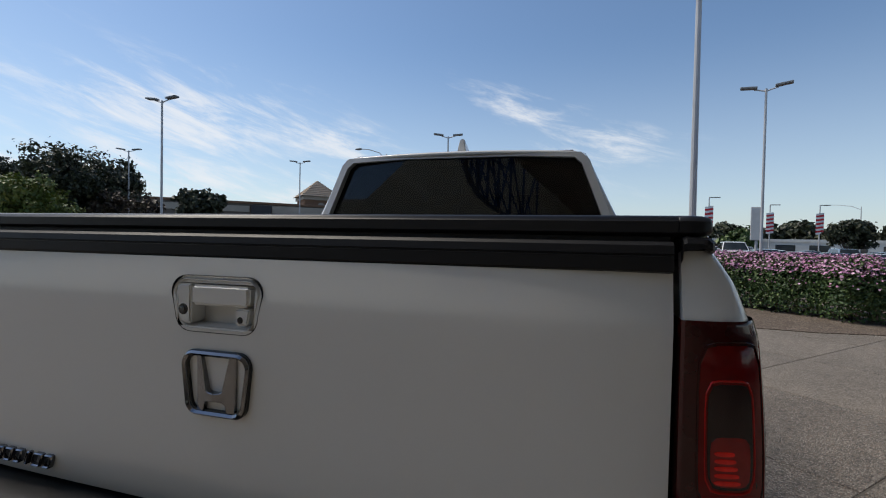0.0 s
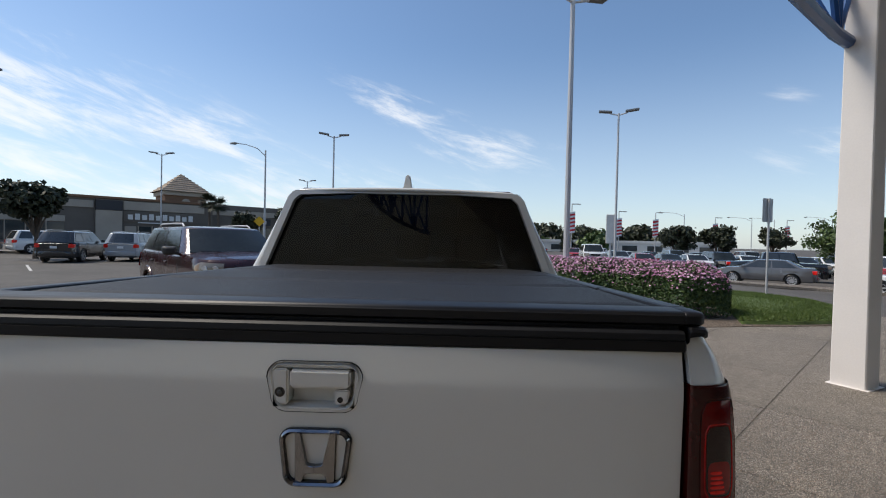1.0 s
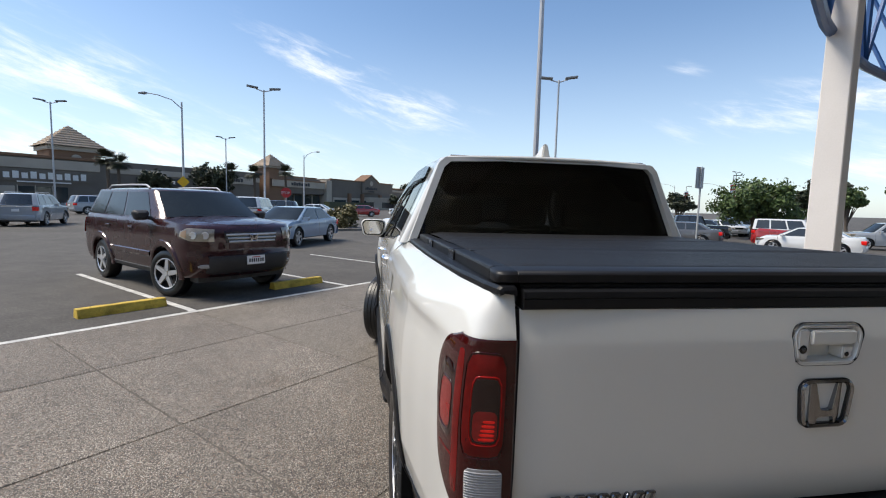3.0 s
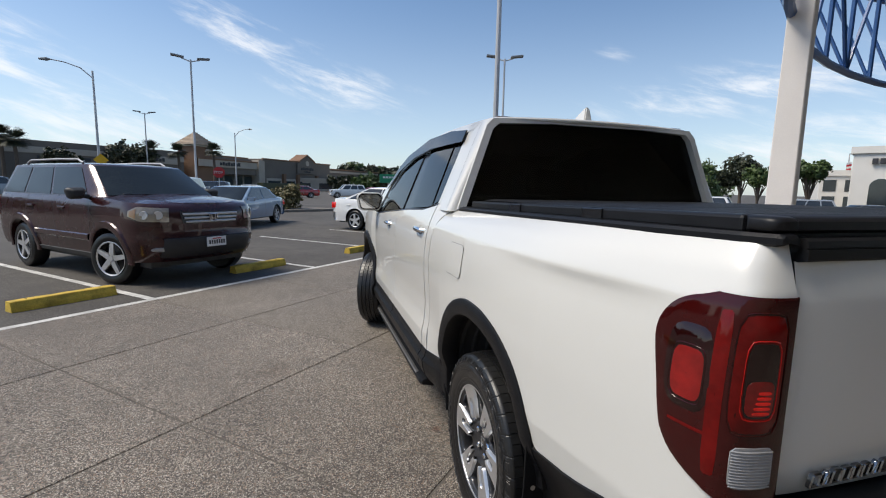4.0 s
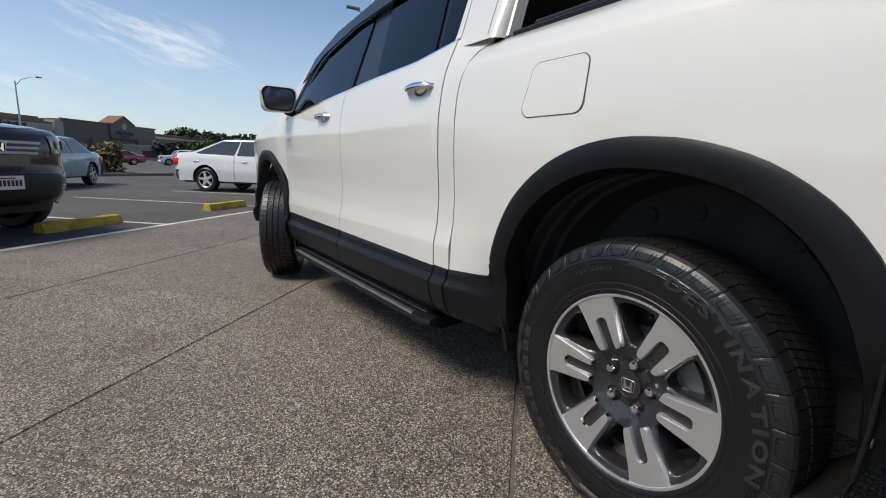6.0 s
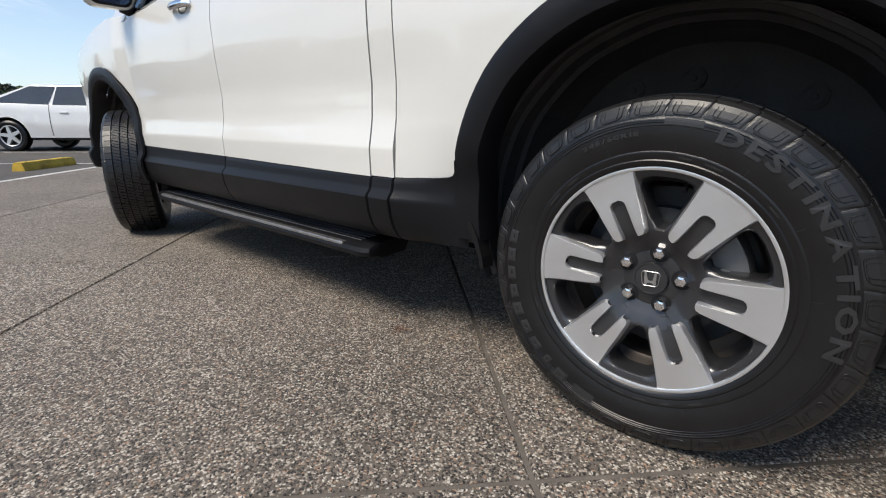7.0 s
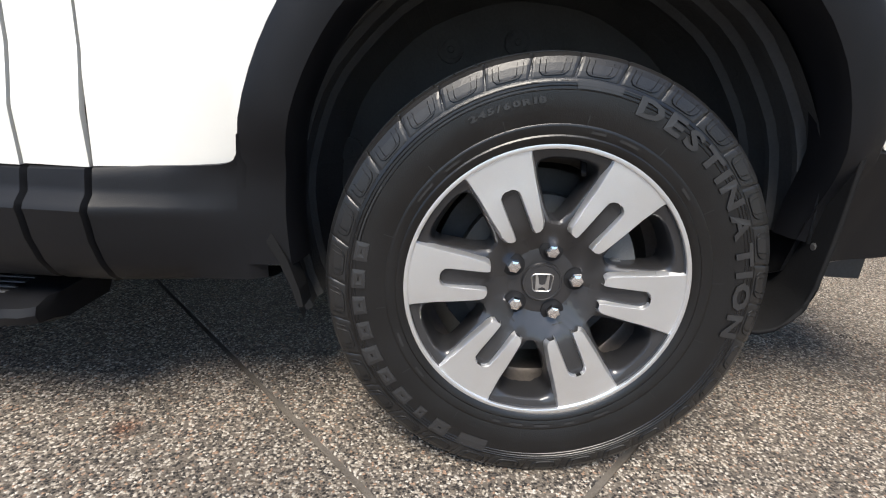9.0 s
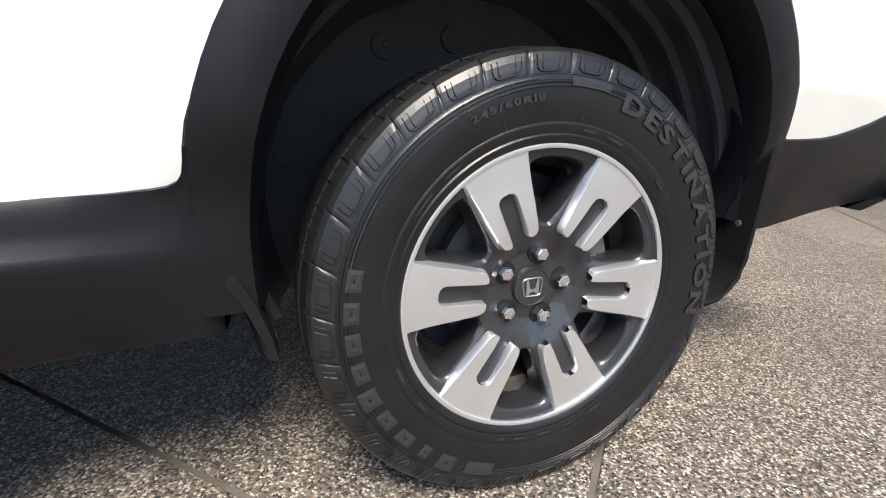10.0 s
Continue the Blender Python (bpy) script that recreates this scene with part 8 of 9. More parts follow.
    name_bar(-8.2, 1.6, -2.3, 4.0, 1.0, 10, SIGNWHITE, STUCCO_T)
    part("sign_sub_bar", a_box(-6.8, -0.6, -2.5, -2.4, 3.45, 3.62), SIGNWHITE, th)
    front(-6.8, -0.9, -2.2, 2.9, 3)
    wall(-8.6, -7.0, -2.3, -2.0, 0, 2.9, STUCCO_L, "wall_bay", "pale wall bay")
    wall(-12.4, -9.0, -2.9, -1.5, 0, 5.3, STUCCO_L, "entrance_bay", "pale entrance bay")
    part("sign_panel", a_box(-12.4, -9.0, -3.0, -1.5, 5.3, 6.9, 0.05), SIGNDARK, th, "dark blue sign panel")
    front(-27, -16, -2.2, 3.2, 5)
    wall(-27, -16, -2.32, -2.1, 3.3, 4.2, STUCCO_L, "awning_band", "pale stucco band")
    front(-50, -36, -2.2, 3.2, 6)
    name_bar(-47, -40, -2.4, 4.6, 0.7, 7)
    front(7, 31, 1, 3.4, 9)
    name_bar(10, 16, 0.8, 4.3, 0.6, 6)
    name_bar(21, 28, 0.8, 4.3, 0.6, 6)


def pyramid_tower(th, cx, w, ze, za, y):
    """Square stucco tower with a tiled pyramid roof and a round plaque."""
    tw = part("tower", a_box(cx - w / 2, cx + w / 2, y, y + w, 0, ze, 0.08), STUCCO_R, th, "terracotta stucco corner tower")
    o = 0.6
    b2 = bmesh.new()
    base = [b2.verts.new(p) for p in ((cx - w / 2 - o, y - o, ze), (cx + w / 2 + o, y - o, ze), (cx + w / 2 + o, y + w + o, ze), (cx - w / 2 - o, y + w + o, ze))]
    ap = b2.verts.new((cx, y + w / 2, za))
    b2.faces.new(base[::-1])
    for k in range(4):
        b2.faces.new([base[k], base[(k + 1) % 4], ap])
    rf = part("tower_roof", fix(b2), ROOFTILE, tw, "tan tiled pyramid roof")
    for k in range(9):
        f = k / 9
        hw = (w / 2 + o) * (1 - f)
        zz = ze + (za - ze) * f
        part("tile_course", a_box(cx - hw - 0.05, cx + hw + 0.05, y + w / 2 - hw - 0.05, y + w / 2 + hw + 0.05, zz, zz + 0.10), ROOFTILE, rf)
    part("cornice", a_box(cx - w / 2 - 0.25, cx + w / 2 + 0.25, y - 0.25, y + w + 0.25, ze - 0.35, ze - 0.02, 0.06), STUCCO_L, tw, "pale cornice")
    b2 = bmesh.new()
    tube(b2, [(cx + 1.0, y - 0.02, ze - 1.3), (cx + 1.0, y - 0.14, ze - 1.3)], [0.75, 0.7], 20)
    part("round_plaque", fix(b2), STUCCO_L, tw, "round pale plaque")


def shop_wing():
    th = thing("shopping_center", "low taupe shop building with a corner tower and pointed gable", "building", at=(-22.5, 104.0, 0), turn=53)

    def wall(x0, x1, y0, y1, z0, z1, mat, name="wall_section", label=""):
        return part(name, a_box(x0, x1, y0, y1, z0, z1, 0.05), mat, th, label)

    def bars(x0, x1, y, z, hh, n, mat, parent):
        wd = (x1 - x0) / n
        for k in range(n):
            part("sign_bar", a_box(x0 + wd * k, x0 + wd * (k + 0.7), y - 0.12, y, z, z + hh * (0.8 + 0.2 * (k % 2))), mat, parent)
    pyramid_tower(th, 1.7, 4.6, 9.3, 12.1, 0.3)
    wall(-16, -3.2, 1.5, 30, 0, 7.6, STUCCO_T, label="taupe stucco shop front")
    sg = wall(-14.5, -3.4, 1.2, 1.6, 5.0, 6.4, STUCCO_L, "sign_band", "pale stucco sign band")
    bars(-11.5, -6.5, 1.2, 5.4, 0.7, 8, SIGNDARK, sg)
    wall(4.0, 17.2, 1.6, 30, 0, 7.3, STUCCO_T, label="taupe stucco shop front")
    wall(4.0, 17.0, 3.2, 28, 7.3, 7.8, STUCCO_R, "parapet_cap", "dark brown parapet cap")
    sg = wall(-0.2, 16.0, -0.4, 0.0, 5.0, 6.5, STUCCO_L, "sign_band", "pale stucco sign band")
    wall(-0.3, 16.1, -0.55, 0.1, 6.45, 6.75, STUCCO_R, "cornice", "brown band cap")
    bars(5.0, 10.8, -0.4, 5.4, 0.75, 8, SIGNDARK, sg)
    wall(4.0, 16.0, 0.0, 1.6, 3.6, 6.4, STUCCO_T, label="taupe stucco shop front")
    for k in range(4):
        pn = wall(4.6 + 2.9 * k, 7.1 + 2.9 * k, 1.3, 1.7, 0.4, 3.3, SHOPGLASS, "shop_window", "dark shop window")
        part("window_frame", a_box(4.5 + 2.9 * k, 4.62 + 2.9 * k, 1.2, 1.7, 0.0, 3.5), STUCCO_L, pn)
    wall(16.3, 18.2, -0.6, 24, 0, 7.2, STUCCO_L, "pier", "pale stucco pier")
    wall(18.2, 46.0, 0.0, 40, 0, 7.7, STUCCO_T, label="taupe stucco shop front")
    wall(18.2, 46.2, -0.2, 0.3, 7.55, 7.85, STUCCO_R, "parapet_cap", "dark brown parapet cap")
    bm = bmesh.new()
    prism(bm, [(-3.1, 0.0), (-3.1, 0.35), (0, 2.0), (3.1, 0.35), (3.1, 0.0)], lambda u, v, d: (34.7 + u, d, 7.5 + v), -0.45, 3)
    gb = part("gable", fix(bm), STUCCO_T, th, "pointed entrance gable")
    for s_ in (-1, 1):
        bm = bmesh.new()
        prism(bm, [(s_ * 3.4, 0.25), (s_ * 3.4, 0.55), (0, 2.35), (0, 2.0)], lambda u, v, d: (34.7 + u, d, 7.5 + v), -0.65, 3)
        part("verge", fix(bm), STUCCO_R, gb, "dark brown sloping verge")
    bm = bmesh.new()
    tube(bm, [(34.7, -0.44, 7.4), (34.7, -0.60, 7.4)], [0.72, 0.66], 20)
    part("round_plaque", fix(bm), STUCCO_L, gb, "round pale plaque")
    sg = wall(30.6, 38.8, -0.5, 0.0, 4.6, 7.5, STUCCO_T, "entrance_bay", "taupe entrance bay")
    bars(32.0, 37.6, -0.5, 5.6, 0.75, 7, SIGNDARK, sg)
    bars(33.4, 36.2, -0.5, 5.0, 0.35, 4, SIGNDARK, sg)
    for x0, x1 in ((19.2, 24.6), (25.6, 30.2), (31.2, 38.2), (39.2, 45.0)):
        pn = wall(x0, x1, -0.15, 0.2, 0.3, 3.1, STUCCO_L, "shop_bay", "pale shop front bay")
        part("shop_window", a_box(x0 + 0.5, x1 - 0.5, -0.22, 0.0, 0.5, 2.5), SHOPGLASS, pn, "dark shop window")
    for x in (24.9, 30.4, 38.6, 45.4):
        wall(x, x + 0.9, -0.7, 0.3, 0, 4.3, STUCCO_R, "pier", "brown pier")
    wall(46.0, 78.0, 1.5, 40, 0, 6.6, STUCCO_T, label="taupe stucco shop front")
    wall(46.0, 78.2, 1.2, 1.7, 5.5, 6.1, STUCCO_L, "cornice", "pale stucco band")
    wall(46.0, 78.2, 1.1, 1.8, 6.4, 6.75, STUCCO_R, "parapet_cap", "dark brown parapet cap")
    for k in range(4):
        wall(49.0 + 7.4 * k, 54.6 + 7.4 * k, 1.25, 1.6, 0.3, 3.2, STUCCO_L, "roller_bay", "pale roller door bay")
    wall(8.0, 23.0, -9.0, -7.4, 0, 1.9, TREE_B, "low_hedge", "dark clipped hedge")


shop_row()
shop_wing()
# unseen wall added behind the camera: warm bounce on the tailgate, window reflections
ob = part("wall_south", a_box(-34, 30, -17.0, -14.0, 0, 7.5), CREAMWALL)
tagged(ob, "added plain cream wall, out of view, for warm bounce light", "wall", kind="structure")


def far_block(name, label, x, y, turn, w, d, h, mat, n, x0=0.0):
    th = thing(name, label, "building", "far buildings", at=(x, y, 0), turn=turn)
    part("wall_block", a_box(-w / 2, w / 2, 0, d, 0, h, 0.06), mat, th)
    part("parapet", a_box(-w / 2 - 0.2, w / 2 + 0.2, -0.2, d + 0.2, h - 0.5, h + 0.15), mat, th)
    wd = (w - x0) / n
    for k in range(n):
        xa = -w / 2 + x0 + wd * k
        for z0, z1 in ((0.12, 0.40), (0.52, 0.80)) if name == "office_block" else ((0.2, 0.65),):
            part("window", a_box(xa + wd * 0.2, xa + wd * 0.8, -0.05, 0.1, h * z0, h * z1), SHOPGLASS, th)
    return th


show = far_block("showroom", "white rendered car showroom with an arched glass front", 54.5, 21.5, -62, 22, 18, 6.6, WHITEWALL, 4, 4.0)
bm = bmesh.new()
prism(bm, [(-0.8, 0)] + [(-0.8 * math.cos(radians(180 * k / 12)), 2.9 + 0.8 * math.sin(radians(180 * k / 12))) for k in range(13)] + [(0.8, 0)], lambda u, v, d: (-8.8 + u, -d, v), -0.1, 0.08)
part("arched_doorway", fix(bm), SHOPGLASS, show, "dark arched glass doorway")
for k in range(6):
    part("sign_bar", a_box(-9.6 + k * 0.55, -9.2 + k * 0.55, -0.3, 0, 5.1, 5.6), SIGNDARK, show)
far_block("office_block", "pale two-storey commercial block far off", 62.4, 34.5, -50, 14, 10, 4.9, WHITEWALL, 7)
far_block("warehouse", "long low white warehouse far off", 38, 120, -15, 60, 20, 3.2, WHITEWALL, 10)
far_block("warehouse", "low grey commercial shed far off", 12, 130, 0, 34, 20, 3.4, STUCCO_L, 6)
# ---- planting ----
def quads(name, centers, normals, sizes, mat, parent=None, label="", aspect=1.6, rng=None):
    """Many small leaves as one mesh, each a bent pair of triangles."""
    n = len(centers)
    rng = rng or np.random.default_rng(1)
    up = rng.normal(size=(n, 3))
    t = np.cross(normals, up)
    t /= np.linalg.norm(t, axis=1, keepdims=True) + 1e-9
    b = np.cross(normals, t)
    a = t * (sizes * aspect)[:, None]
    c = b * sizes[:, None]
    fold = normals * (sizes * 0.35)[:, None]
    v = np.empty((n, 4, 3))
    v[:, 0], v[:, 1], v[:, 2], v[:, 3] = centers - a, centers + c + fold, centers + a, centers - c + fold
    verts = v.reshape(-1, 3)
    faces = np.arange(n * 4).reshape(n, 4)
    me = bpy.data.meshes.new(name)
    me.from_pydata(verts.tolist(), [], faces.tolist())
    me.materials.append(mat)
    ob = new(name, me)
    if parent:
        ob.parent = parent
    if label:
        ob["label"] = label
    return ob


def unit(v):
    return v / (np.linalg.norm(v, axis=1, keepdims=True) + 1e-9)


def tree(x, y, h, r, mat, seed, trunk=0.35, label="leafy green street tree with a rounded crown", leaves=5200, flat=0.8, size=0.13, name="tree", lobes=11, dark=None):
    rng = np.random.default_rng(seed)
    th = thing(name, label, "tree", "trees", at=(x, y, -0.012))
    cz = h - r * flat
    bm = bmesh.new()
    tube(bm, [(0, 0, 0), (0.05, 0.02, h * trunk * 0.5), (0.0, 0.06, h * trunk), (0.08, 0.0, cz)], [h * 0.035, h * 0.027, h * 0.022, h * 0.010], 8)
    part("trunk", fix(bm), BARK, th, smooth=True)
    cs = []
    for k in range(lobes):
        a = 2 * math.pi * k / lobes + rng.uniform(-0.4, 0.4)
        q = rng.uniform(0.30, 0.74) * r
        c = np.array([q * math.cos(a), q * math.sin(a), cz + rng.uniform(-0.55, 0.5) * r * flat])
        cs.append((c, rng.uniform(0.30, 0.55) * r))
        bm = bmesh.new()
        tube(bm, [(0, 0, h * trunk * rng.uniform(0.75, 1.0)), (c[0] * 0.5, c[1] * 0.5, (h * trunk + c[2]) / 2), tuple(c)], [h * 0.014, h * 0.009, h * 0.004], 6)
        part("limb", bm, BARK, th)
    cs.append((np.array([0.1 * r, -0.05 * r, cz + 0.25 * r * flat]), 0.60 * r))
    pts, nrm = [], []
    per = leaves // len(cs)
    for c, q in cs:
        # sprays of leaves round twig ends on each bough, leaving gaps between them
        m = 20
        tips = unit(rng.normal(size=(m, 3))) * (q * rng.uniform(0.55, 1.22, m))[:, None]
        own = tips[rng.integers(0, m, per)]
        p = own + rng.normal(size=(per, 3)) * q * 0.17
        d = unit(p + rng.normal(size=(per, 3)) * q * 0.15)
        pts.append(c + p * np.array([1, 1, flat]))
        nrm.append(unit(d + rng.normal(size=(per, 3)) * 0.6))
    pts, nrm = np.concatenate(pts), np.concatenate(nrm)
    quads("crown", pts, nrm, rng.uniform(0.6, 1.3, len(pts)) * size * (r / 2.2) ** 0.5, mat, th, "", 1.5, rng)
    return th


def palm(x, y, h, seed):
    rng = np.random.default_rng(seed)
    th = thing("palm_tree", "tall fan palm with a dark rounded head", "palm tree", "palms", at=(x, y, 0))
    bm = bmesh.new()
    tube(bm, [(0, 0, 0), (0.1, 0, h * 0.5), (0, 0, h)], [0.28, 0.22, 0.2], 8)
    part("trunk", fix(bm), BARK, th)
    verts, faces = [], []
    for k in range(46):
        a, e = rng.uniform(0, 2 * math.pi), rng.uniform(-0.7, 1.3)
        L_ = rng.uniform(1.4, 2.0)
        d = Vector((math.cos(a) * math.cos(e), math.sin(a) * math.cos(e), math.sin(e)))
        s = d.cross(Vector((0, 0, 1))).normalized()
        for q in range(-4, 5):
            dd = (d + s * q * 0.13).normalized()
            i = len(verts)
            o = Vector((0, 0, h))
            p0, p1, p2 = o + dd * 0.3 * L_, o + dd * L_ * 0.75 + Vector((0, 0, -0.05)), o + dd * L_ + Vector((0, 0, -0.25))
            verts += [tuple(p0 - s * 0.03), tuple(p0 + s * 0.03), tuple(p1 + s * 0.05), tuple(p1 - s * 0.05), tuple(p2)]
            faces += [(i, i + 1, i + 2, i + 3), (i + 3, i + 2, i + 4)]
    raw("crown", verts, faces, TREE_B, th)


# island with flowering hedge, mulch and lawn
ISLE = [(1.6, 14.0), (1.9, 12.2), (2.4, 9.6), (3.4, 7.98), (4.4, 7.85), (5.4, 8.0), (6.3, 8.2), (7.3, 8.35), (8.3, 8.55), (9.4, 9.5), (10.4, 10.9), (10.9, 12.4), (10.6, 14.4), (9.0, 15.6), (6.0, 17.0), (3.6, 17.4), (2.0, 16.4)]


def island():
    bm = bmesh.new()
    mid = (5.6, 12.4)
    rows = [[(x, y, z) for x, y in ((mid[0] + (p[0] - mid[0]) * k, mid[1] + (p[1] - mid[1]) * k) for p in ISLE)] for k, z in ((1.0, -0.012), (1.0, 0.012), (0.97, 0.03), (0.8, 0.06), (0.4, 0.09), (0.02, 0.10))]
    grid(bm, rows, close_v=True)
    ob = part("planting_bed", fix(bm), MULCH, smooth=True)
    tagged(ob, "brown mulch planting bed with gravel between concrete and lawn", "planting bed", kind="structure")
    # lawn sheet, over the right-hand half of the bed
    bm = bmesh.new()
    lawn = [(6.15, 8.28), (7.3, 8.43), (8.25, 8.62), (9.3, 9.55), (10.3, 10.95), (10.75, 12.4), (10.4, 14.2), (9.0, 15.2), (7.5, 14.0), (7.0, 11.5), (6.6, 9.4)]
    c = (8.4, 11.3)
    rows = [[(c[0] + (x - c[0]) * k, c[1] + (y - c[1]) * k, z) for x, y in lawn] for k, z in ((1.0, 0.02), (0.98, 0.06), (0.7, 0.115), (0.3, 0.13), (0.02, 0.135))]
    grid(bm, rows, close_v=True)
    ob = part("lawn", fix(bm), LAWN, smooth=True)
    tagged(ob, "short green lawn beside the hedge", "lawn", kind="structure")
    rng = np.random.default_rng(5)
    pts = []
    poly = [Vector(p) for p in lawn]
    while len(pts) < 26000:
        q = rng.uniform((6, 8.2), (10.8, 15.2), (4000, 2))
        for x, y in q:
            inside = False
            j = len(lawn) - 1
            for i in range(len(lawn)):
                (xi, yi), (xj, yj) = lawn[i], lawn[j]
                if (yi > y) != (yj > y) and x < (xj - xi) * (y - yi) / (yj - yi) + xi:
                    inside = not inside
                j = i
            if inside:
                pts.append((x, y, 0.115))
    pts = np.array(pts[:26000])
    d = unit(rng.normal(size=(len(pts), 3)) * np.array([1, 1, 0.25]))
    g = quads("grass", pts, d, rng.uniform(0.008, 0.014, len(pts)), GRASS, None, "", 4.0, rng)
    tagged(g, "green grass blades of the lawn", "grass", kind="stuff")


island()


def hedge():
    th = thing("flowering_hedge", "dense green hedge covered with pink flowers on its top", "hedge")
    rng = np.random.default_rng(11)
    # hedge runs at 45 degrees from its rounded near end
    ux, uy = np.array([-0.72, 0.69]), np.array([0.69, 0.72])
    o = np.array([6.15, 9.15])
    L_, hw, H_ = 5.3, 0.85, 1.10
    n = 52000
    s = rng.uniform(-0.25, L_, n)
    ang = rng.uniform(0, math.pi, n)
    end = np.clip((s + 0.25) / 0.7, 0, 1) ** 0.5
    k = 1 + 0.10 * np.sin(s * 2.3 + 1) + 0.07 * np.sin(s * 5.1) + 0.06 * np.sin(ang * 5 + s * 3)
    depth = rng.uniform(0.72, 1.06, n) ** 0.7
    cx = np.cos(ang)
    sx = np.sign(cx) * np.abs(cx) ** 0.55 * hw * k * end * depth
    sz = np.sin(ang) ** 0.55 * H_ * (0.92 + 0.08 * k) * (0.55 + 0.45 * end) * depth
    p = np.stack([o[0] + ux[0] * s + uy[0] * sx, o[1] + ux[1] * s + uy[1] * sx, sz + 0.06], axis=1)
    nr = unit(np.stack([uy[0] * cx - ux[0] * (1 - end), uy[1] * cx - ux[1] * (1 - end), np.sin(ang)], axis=1) + rng.normal(size=(n, 3)) * 0.7)
    quads("leaves", p, nr, rng.uniform(0.014, 0.028, n), LEAF, th, "small green leaves", 1.5, rng)
    top = (sz > 0.72 * H_) | ((sz > 0.5 * H_) & (rng.uniform(size=n) < 0.12))
    keep = top & (depth > 0.90) & (rng.uniform(size=n) < 0.62)
    pf = p[keep] + nr[keep] * 0.03 + np.array([0, 0, 0.02])
    quads("bloom", pf, unit(nr[keep] + np.array([0, 0, 0.6])), rng.uniform(0.016, 0.030, keep.sum()), FLOWER, th, "small pink flowers", 1.05, rng)
    for q in range(40):
        s_ = rng.uniform(0, L_)
        x, y = o + ux * s_ + uy * rng.uniform(-0.5, 0.5)
        bm = bmesh.new()
        tube(bm, [(x, y, 0.03), (x + rng.uniform(-0.2, 0.2), y + rng.uniform(-0.2, 0.2), 0.7)], [0.014, 0.006], 5)
        part("stem", bm, BARK, th)


hedge()
tree(29.3, 31.6, 5.5, 3.0, TREE_A, 1, 0.3, leaves=16000, size=0.075)
tree(43.5, 30.9, 5.3, 1.4, TREE_A, 2, 0.3)
tree(39.0, 36.5, 4.5, 1.4, TREE_B, 8, 0.3)
tree(44.0, 38.4, 6.3, 1.8, TREE_B, 7, 0.3, leaves=2200)
tree(38.8, 32.1, 4.8, 1.3, TREE_A, 11, 0.3, leaves=3000)
for x_, y_, h_, r_, k_ in ((26.6, 52.6, 4.7, 1.95, 3), (30.3, 50.5, 4.4, 1.75, 4), (34.6, 48.0, 4.3, 1.45, 5), (41.0, 45.0, 4.1, 1.2, 6)):
    tree(x_, y_, h_, r_, TREE_B, k_, 0.2)
tree(-43, 31.5, 8.6, 4.6, TREE_B, 9, 0.25, leaves=16000, size=0.085)
tree(-49, 26.5, 8.8, 4.6, TREE_B, 19, 0.25, leaves=14000, size=0.085)
tree(-38.0, 30.0, 5.0, 2.8, TREE_C, 20, 0.2, "rust-brown tree beside the kerb island", leaves=7000, size=0.09)
tree(-41, 27.5, 8.3, 4.2, TREE_B, 10, 0.25, leaves=14000, size=0.085)
tree(-36.5, 22.3, 5.7, 2.7, TREE_D, 12, 0.15, leaves=8000, size=0.09)
tree(-46, 38, 6.0, 3.6, TREE_C, 13, 0.2)
tree(-24.4, 25.8, 4.6, 1.45, TREE_B, 14, 0.3, "dark broad tree by the kerb island")
tree(-26.4, 57.5, 5.1, 1.9, TREE_B, 15, 0.3)
tree(-20.5, 60.0, 5.9, 2.3, TREE_B, 16, 0.3)
tree(-2.75, 27.2, 1.75, 0.95, DRYLEAF, 17, 0.1, "low round olive-brown bush on an island", leaves=3600, size=0.09, name="bush", flat=1.0)
for x, y in ((-36.0, 69.5), (-37.9, 70.5), (-24.2, 80), (-21.0, 82), (-16.6, 86)):
    palm(x, y, 6.4 + 0.3 * (int(x) % 3), int(x * 7 + 900))
for k in range(12):
    tree(24 + k * 5.5, 165 - k * 2, 7 + (k * 37 % 5) * 0.6, 4.5, TREE_B, 40 + k, 0.15, "dark row of trees far away", leaves=1500, size=0.34)
for k, x_ in enumerate((15, 20, 26, 31, 36)):
    tree(x_, 205 + (k % 2) * 4, 11.0 + (k * 3 % 4) * 0.5, 5.2, TREE_A if k % 2 else TREE_B, 80 + k, 0.15, "dark row of trees far away", leaves=2200, size=0.34)
for k in range(7):
    tree(8 + k * 6, 130 - (k % 3) * 6, 4.6 + (k % 3) * 0.7, 3.6, TREE_A if k % 2 else TREE_B, 60 + k, 0.15, "dark row of trees far away", leaves=1500, size=0.34)


# raised kerb island on the far side of the aisle
def kerb_strip(name, pts, w, label):
    bm = bmesh.new()
    rows = []
    P = [Vector((*p, 0)) for p in pts]
    for i, p in enumerate(P):
        d = (P[min(i + 1, len(P) - 1)] - P[max(i - 1, 0)]).normalized()
        nn = Vector((-d.y, d.x, 0))
        rows.append([tuple(p + nn * a + Vector((0, 0, z + lie(p.x, p.y)))) for a, z in ((-w, -0.012), (-w, 0.11), (-w + 0.02, 0.13), (w - 0.02, 0.13), (w, 0.11), (w, -0.012))])
    vs = grid(bm, rows)
    for r in (vs[0], vs[-1]):
        bm.faces.new(r)
    ob = part(name, fix(bm), SMOOTH)
    tagged(ob, label, "kerb", kind="structure")


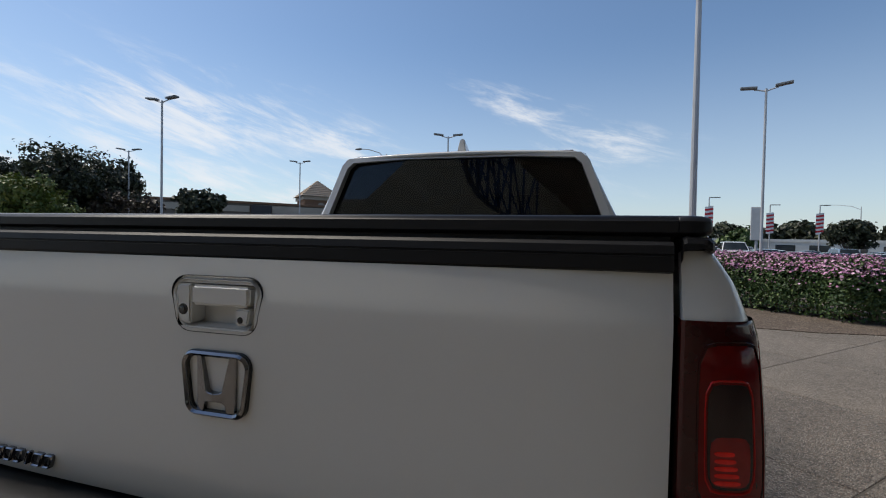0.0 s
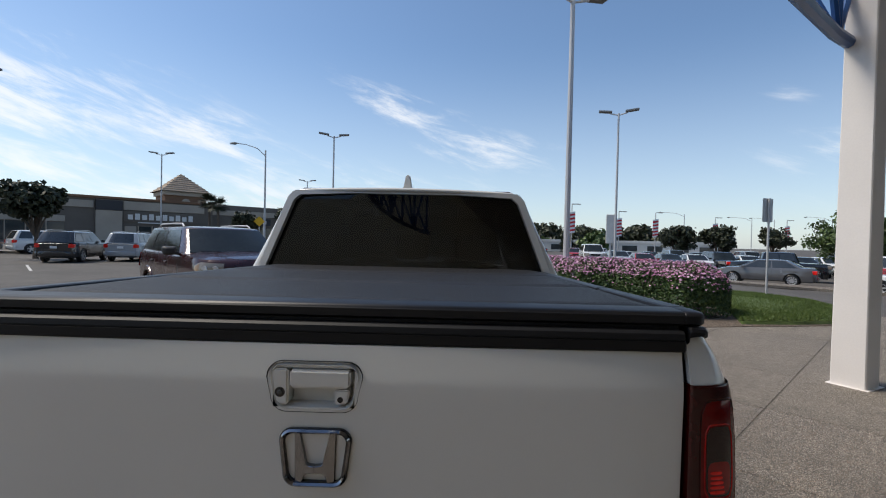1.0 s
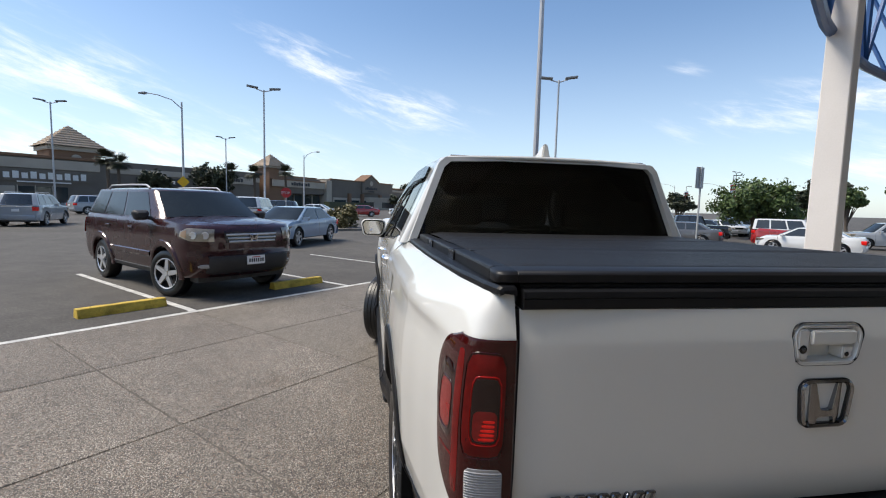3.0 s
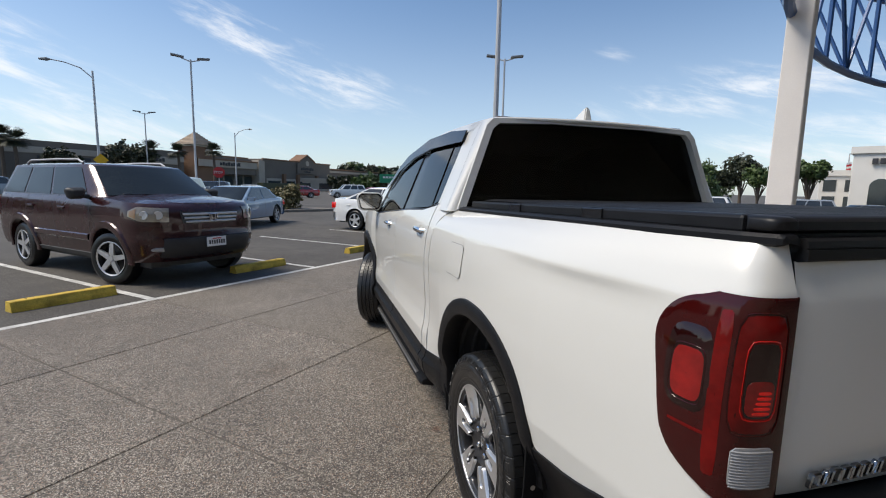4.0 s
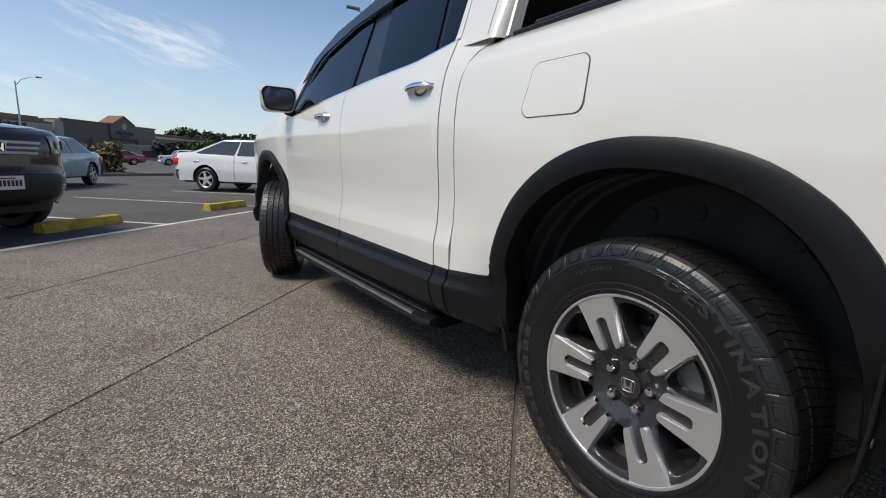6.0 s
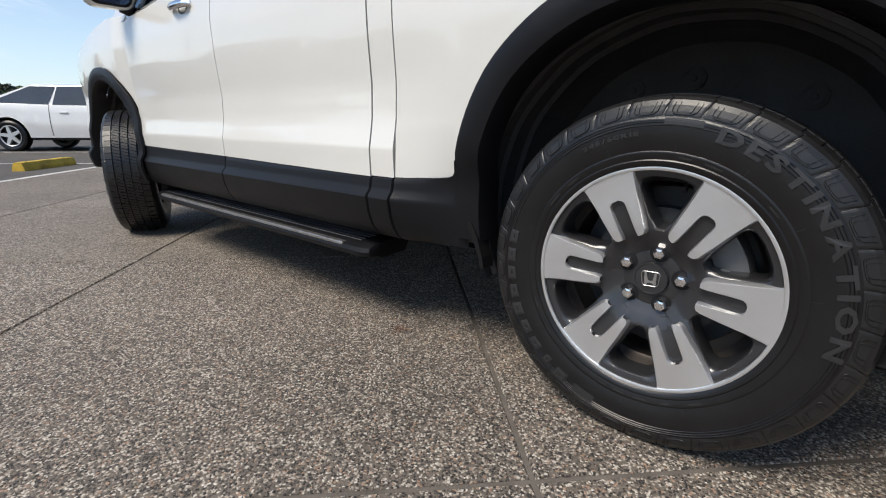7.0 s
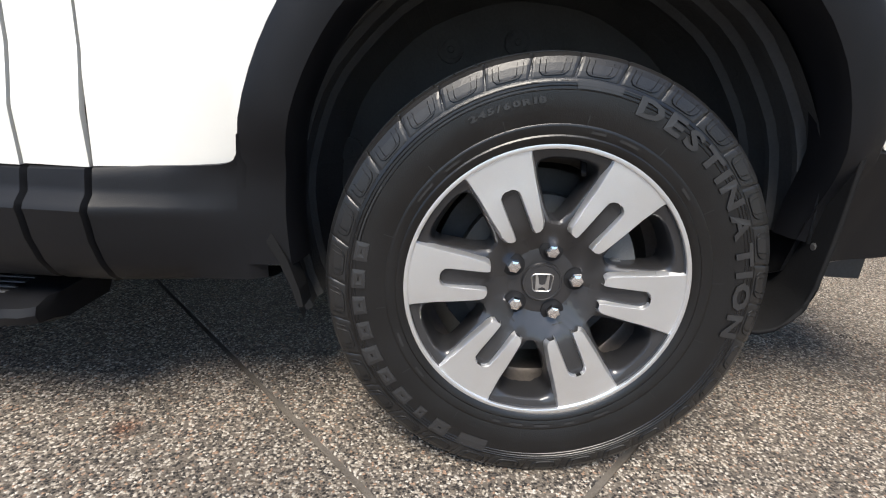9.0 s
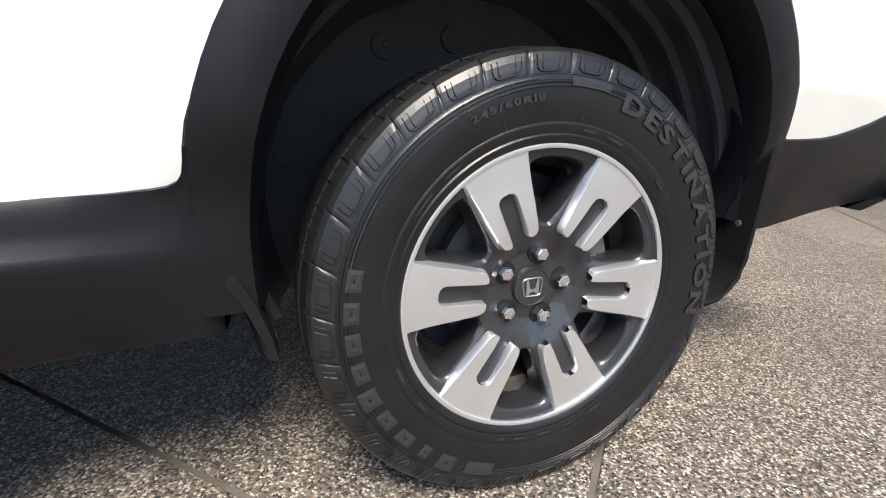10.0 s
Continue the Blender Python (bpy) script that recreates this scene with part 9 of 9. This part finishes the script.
kerb_strip("kerb", [(-44, 22), (-36, 30), (-28, 38)], 1.2, "pale concrete kerb island with trees")
kerb_strip("kerb", [(-4.4, 25.8), (-3.0, 26.6), (-1.6, 27.4), (-0.4, 28.2)], 0.9, "pale concrete kerb island with a bush")
kerb_strip("kerb", [(15, 24.5), (19, 22.6), (23, 18.5)], 0.8, "pale concrete kerb island by the street")
# ---- rows of cars far off ----
proto = {}


def far_car(kind, color, x, y, heading):
    if kind not in proto:
        if kind == "sedan":
            proto[kind] = make_car("sedan", "parked sedan in a distant row", color, (x, y, -0.012), heading, group="distant parked cars")
        else:
            proto[kind] = make_car("suv", "parked sport utility vehicle in a distant row", color, (x, y, -0.012), heading, L=4.7, W=1.9, H=1.72, belt=1.06, hood=1.05, deck=1.05, green=(0.08, 0.4, 2.8, 3.5), kind="suv", wr=0.36, group="distant parked cars")
        return
    c = copy_thing(proto[kind], pose(x, y, -0.012 + lie(x, y), 0, 0, heading))
    for o in c.children_recursive:
        o.color = (*color, 1)


cols_ = [WHITEC, SILVER, REDC, DGREY, WHITEC, BLACKC, WHITEC, SILVER, DGREY, WHITEC, BLUEG, WHITEC]
for k in range(12):
    far_car("sedan" if k % 5 else "suv", cols_[k % 12], 12.5 + k * 2.1, 38.5 - k * 0.15, 170)
for k in range(9):
    far_car("suv" if k % 3 == 1 else "sedan", cols_[(k * 5 + 2) % 12], 14 + k * 2.9, 50 + k * 0.2, 172)
for k in range(6):
    far_car("sedan" if k % 2 else "suv", cols_[(k * 7 + 1) % 12], 31 + k * 3.0, 23 - k * 2.3, 60)
for k, (x, y, hd) in enumerate(((-2.5, 58, 100), (3.5, 60, 95), (7.0, 63, 80), (-30, 33, -30), (-34, 30, -30), (-26, 46, -40), (-7, 47, 80), (-11, 49, 85), (12, 66, 90))):
    far_car("suv" if k % 2 else "sedan", (REDC, WHITEC, REDC, WHITEC, DGREY, SILVER, WHITEC, BLACKC, DGREY)[k], x, y, hd)
for src_ in list(WHEELS.values()):
    for o in (*src_.children_recursive, src_):
        bpy.data.objects.remove(o)

# ---- concrete slabs: one square piece each, joints open between them ----
pave = thing("pavement", "exposed aggregate concrete slabs laid at 45 degrees with open joints", "pavement", kind="structure")
PITCH = 2.28 / R2
JOINT = 0.013


def slab_mesh():
    bm_ = bmesh.new()
    h = PITCH / 2 - JOINT / 2
    rows_ = []
    for z, e in ((-0.05, 0.0), (-0.004, 0.0), (0.0, 0.003)):
        k_ = h - e
        rows_.append([(-k_, -k_, z), (k_, -k_, z), (k_, k_, z), (-k_, k_, z)])
    vs_ = grid(bm_, rows_, close_v=True)
    bm_.faces.new(vs_[-1])
    fix(bm_)
    me_ = bpy.data.meshes.new("slab")
    bm_.to_mesh(me_)
    bm_.free()
    return me_


slab_a, slab_b = slab_mesh(), slab_mesh()
slab_a.materials.append(AGG)
slab_b.materials.append(SMOOTH)
V0 = 0.16 / R2
for i in range(-7, 9):
    for j in range(-9, 4):
        u, v = (i + 0.5) * 2.3 / R2, V0 + (j + 0.5) * PITCH
        if v + PITCH / 2 > V_EDGE + 0.10:
            continue
        x, y, _ = diag(u, v)
        s_, d_ = x + y, y - x
        smooth_ = (s_ > 2.3 and d_ > 2.49) or s_ > 6.9
        ob = new("slab", slab_b if smooth_ else slab_a)
        ob.matrix_basis = pose(x, y, 0, 0, 0, 45) @ Matrix.Diagonal(((2.3 / R2 - JOINT) / (PITCH - JOINT), 1, 1, 1))
        ob.parent = pave
# grey filler lies low in the joints
bm = bmesh.new()
rows = [[diag(u * 2.3 / R2, min(V0 + v * PITCH, V_EDGE - 0.02), -0.005) for v in range(-9, 5)] for u in range(-7, 10)]
grid(bm, rows)
ob = part("joint_filler", fix(bm), FILLER)
tagged(ob, "dusty grey mortar filling the joints of the slabs", "mortar", kind="structure")
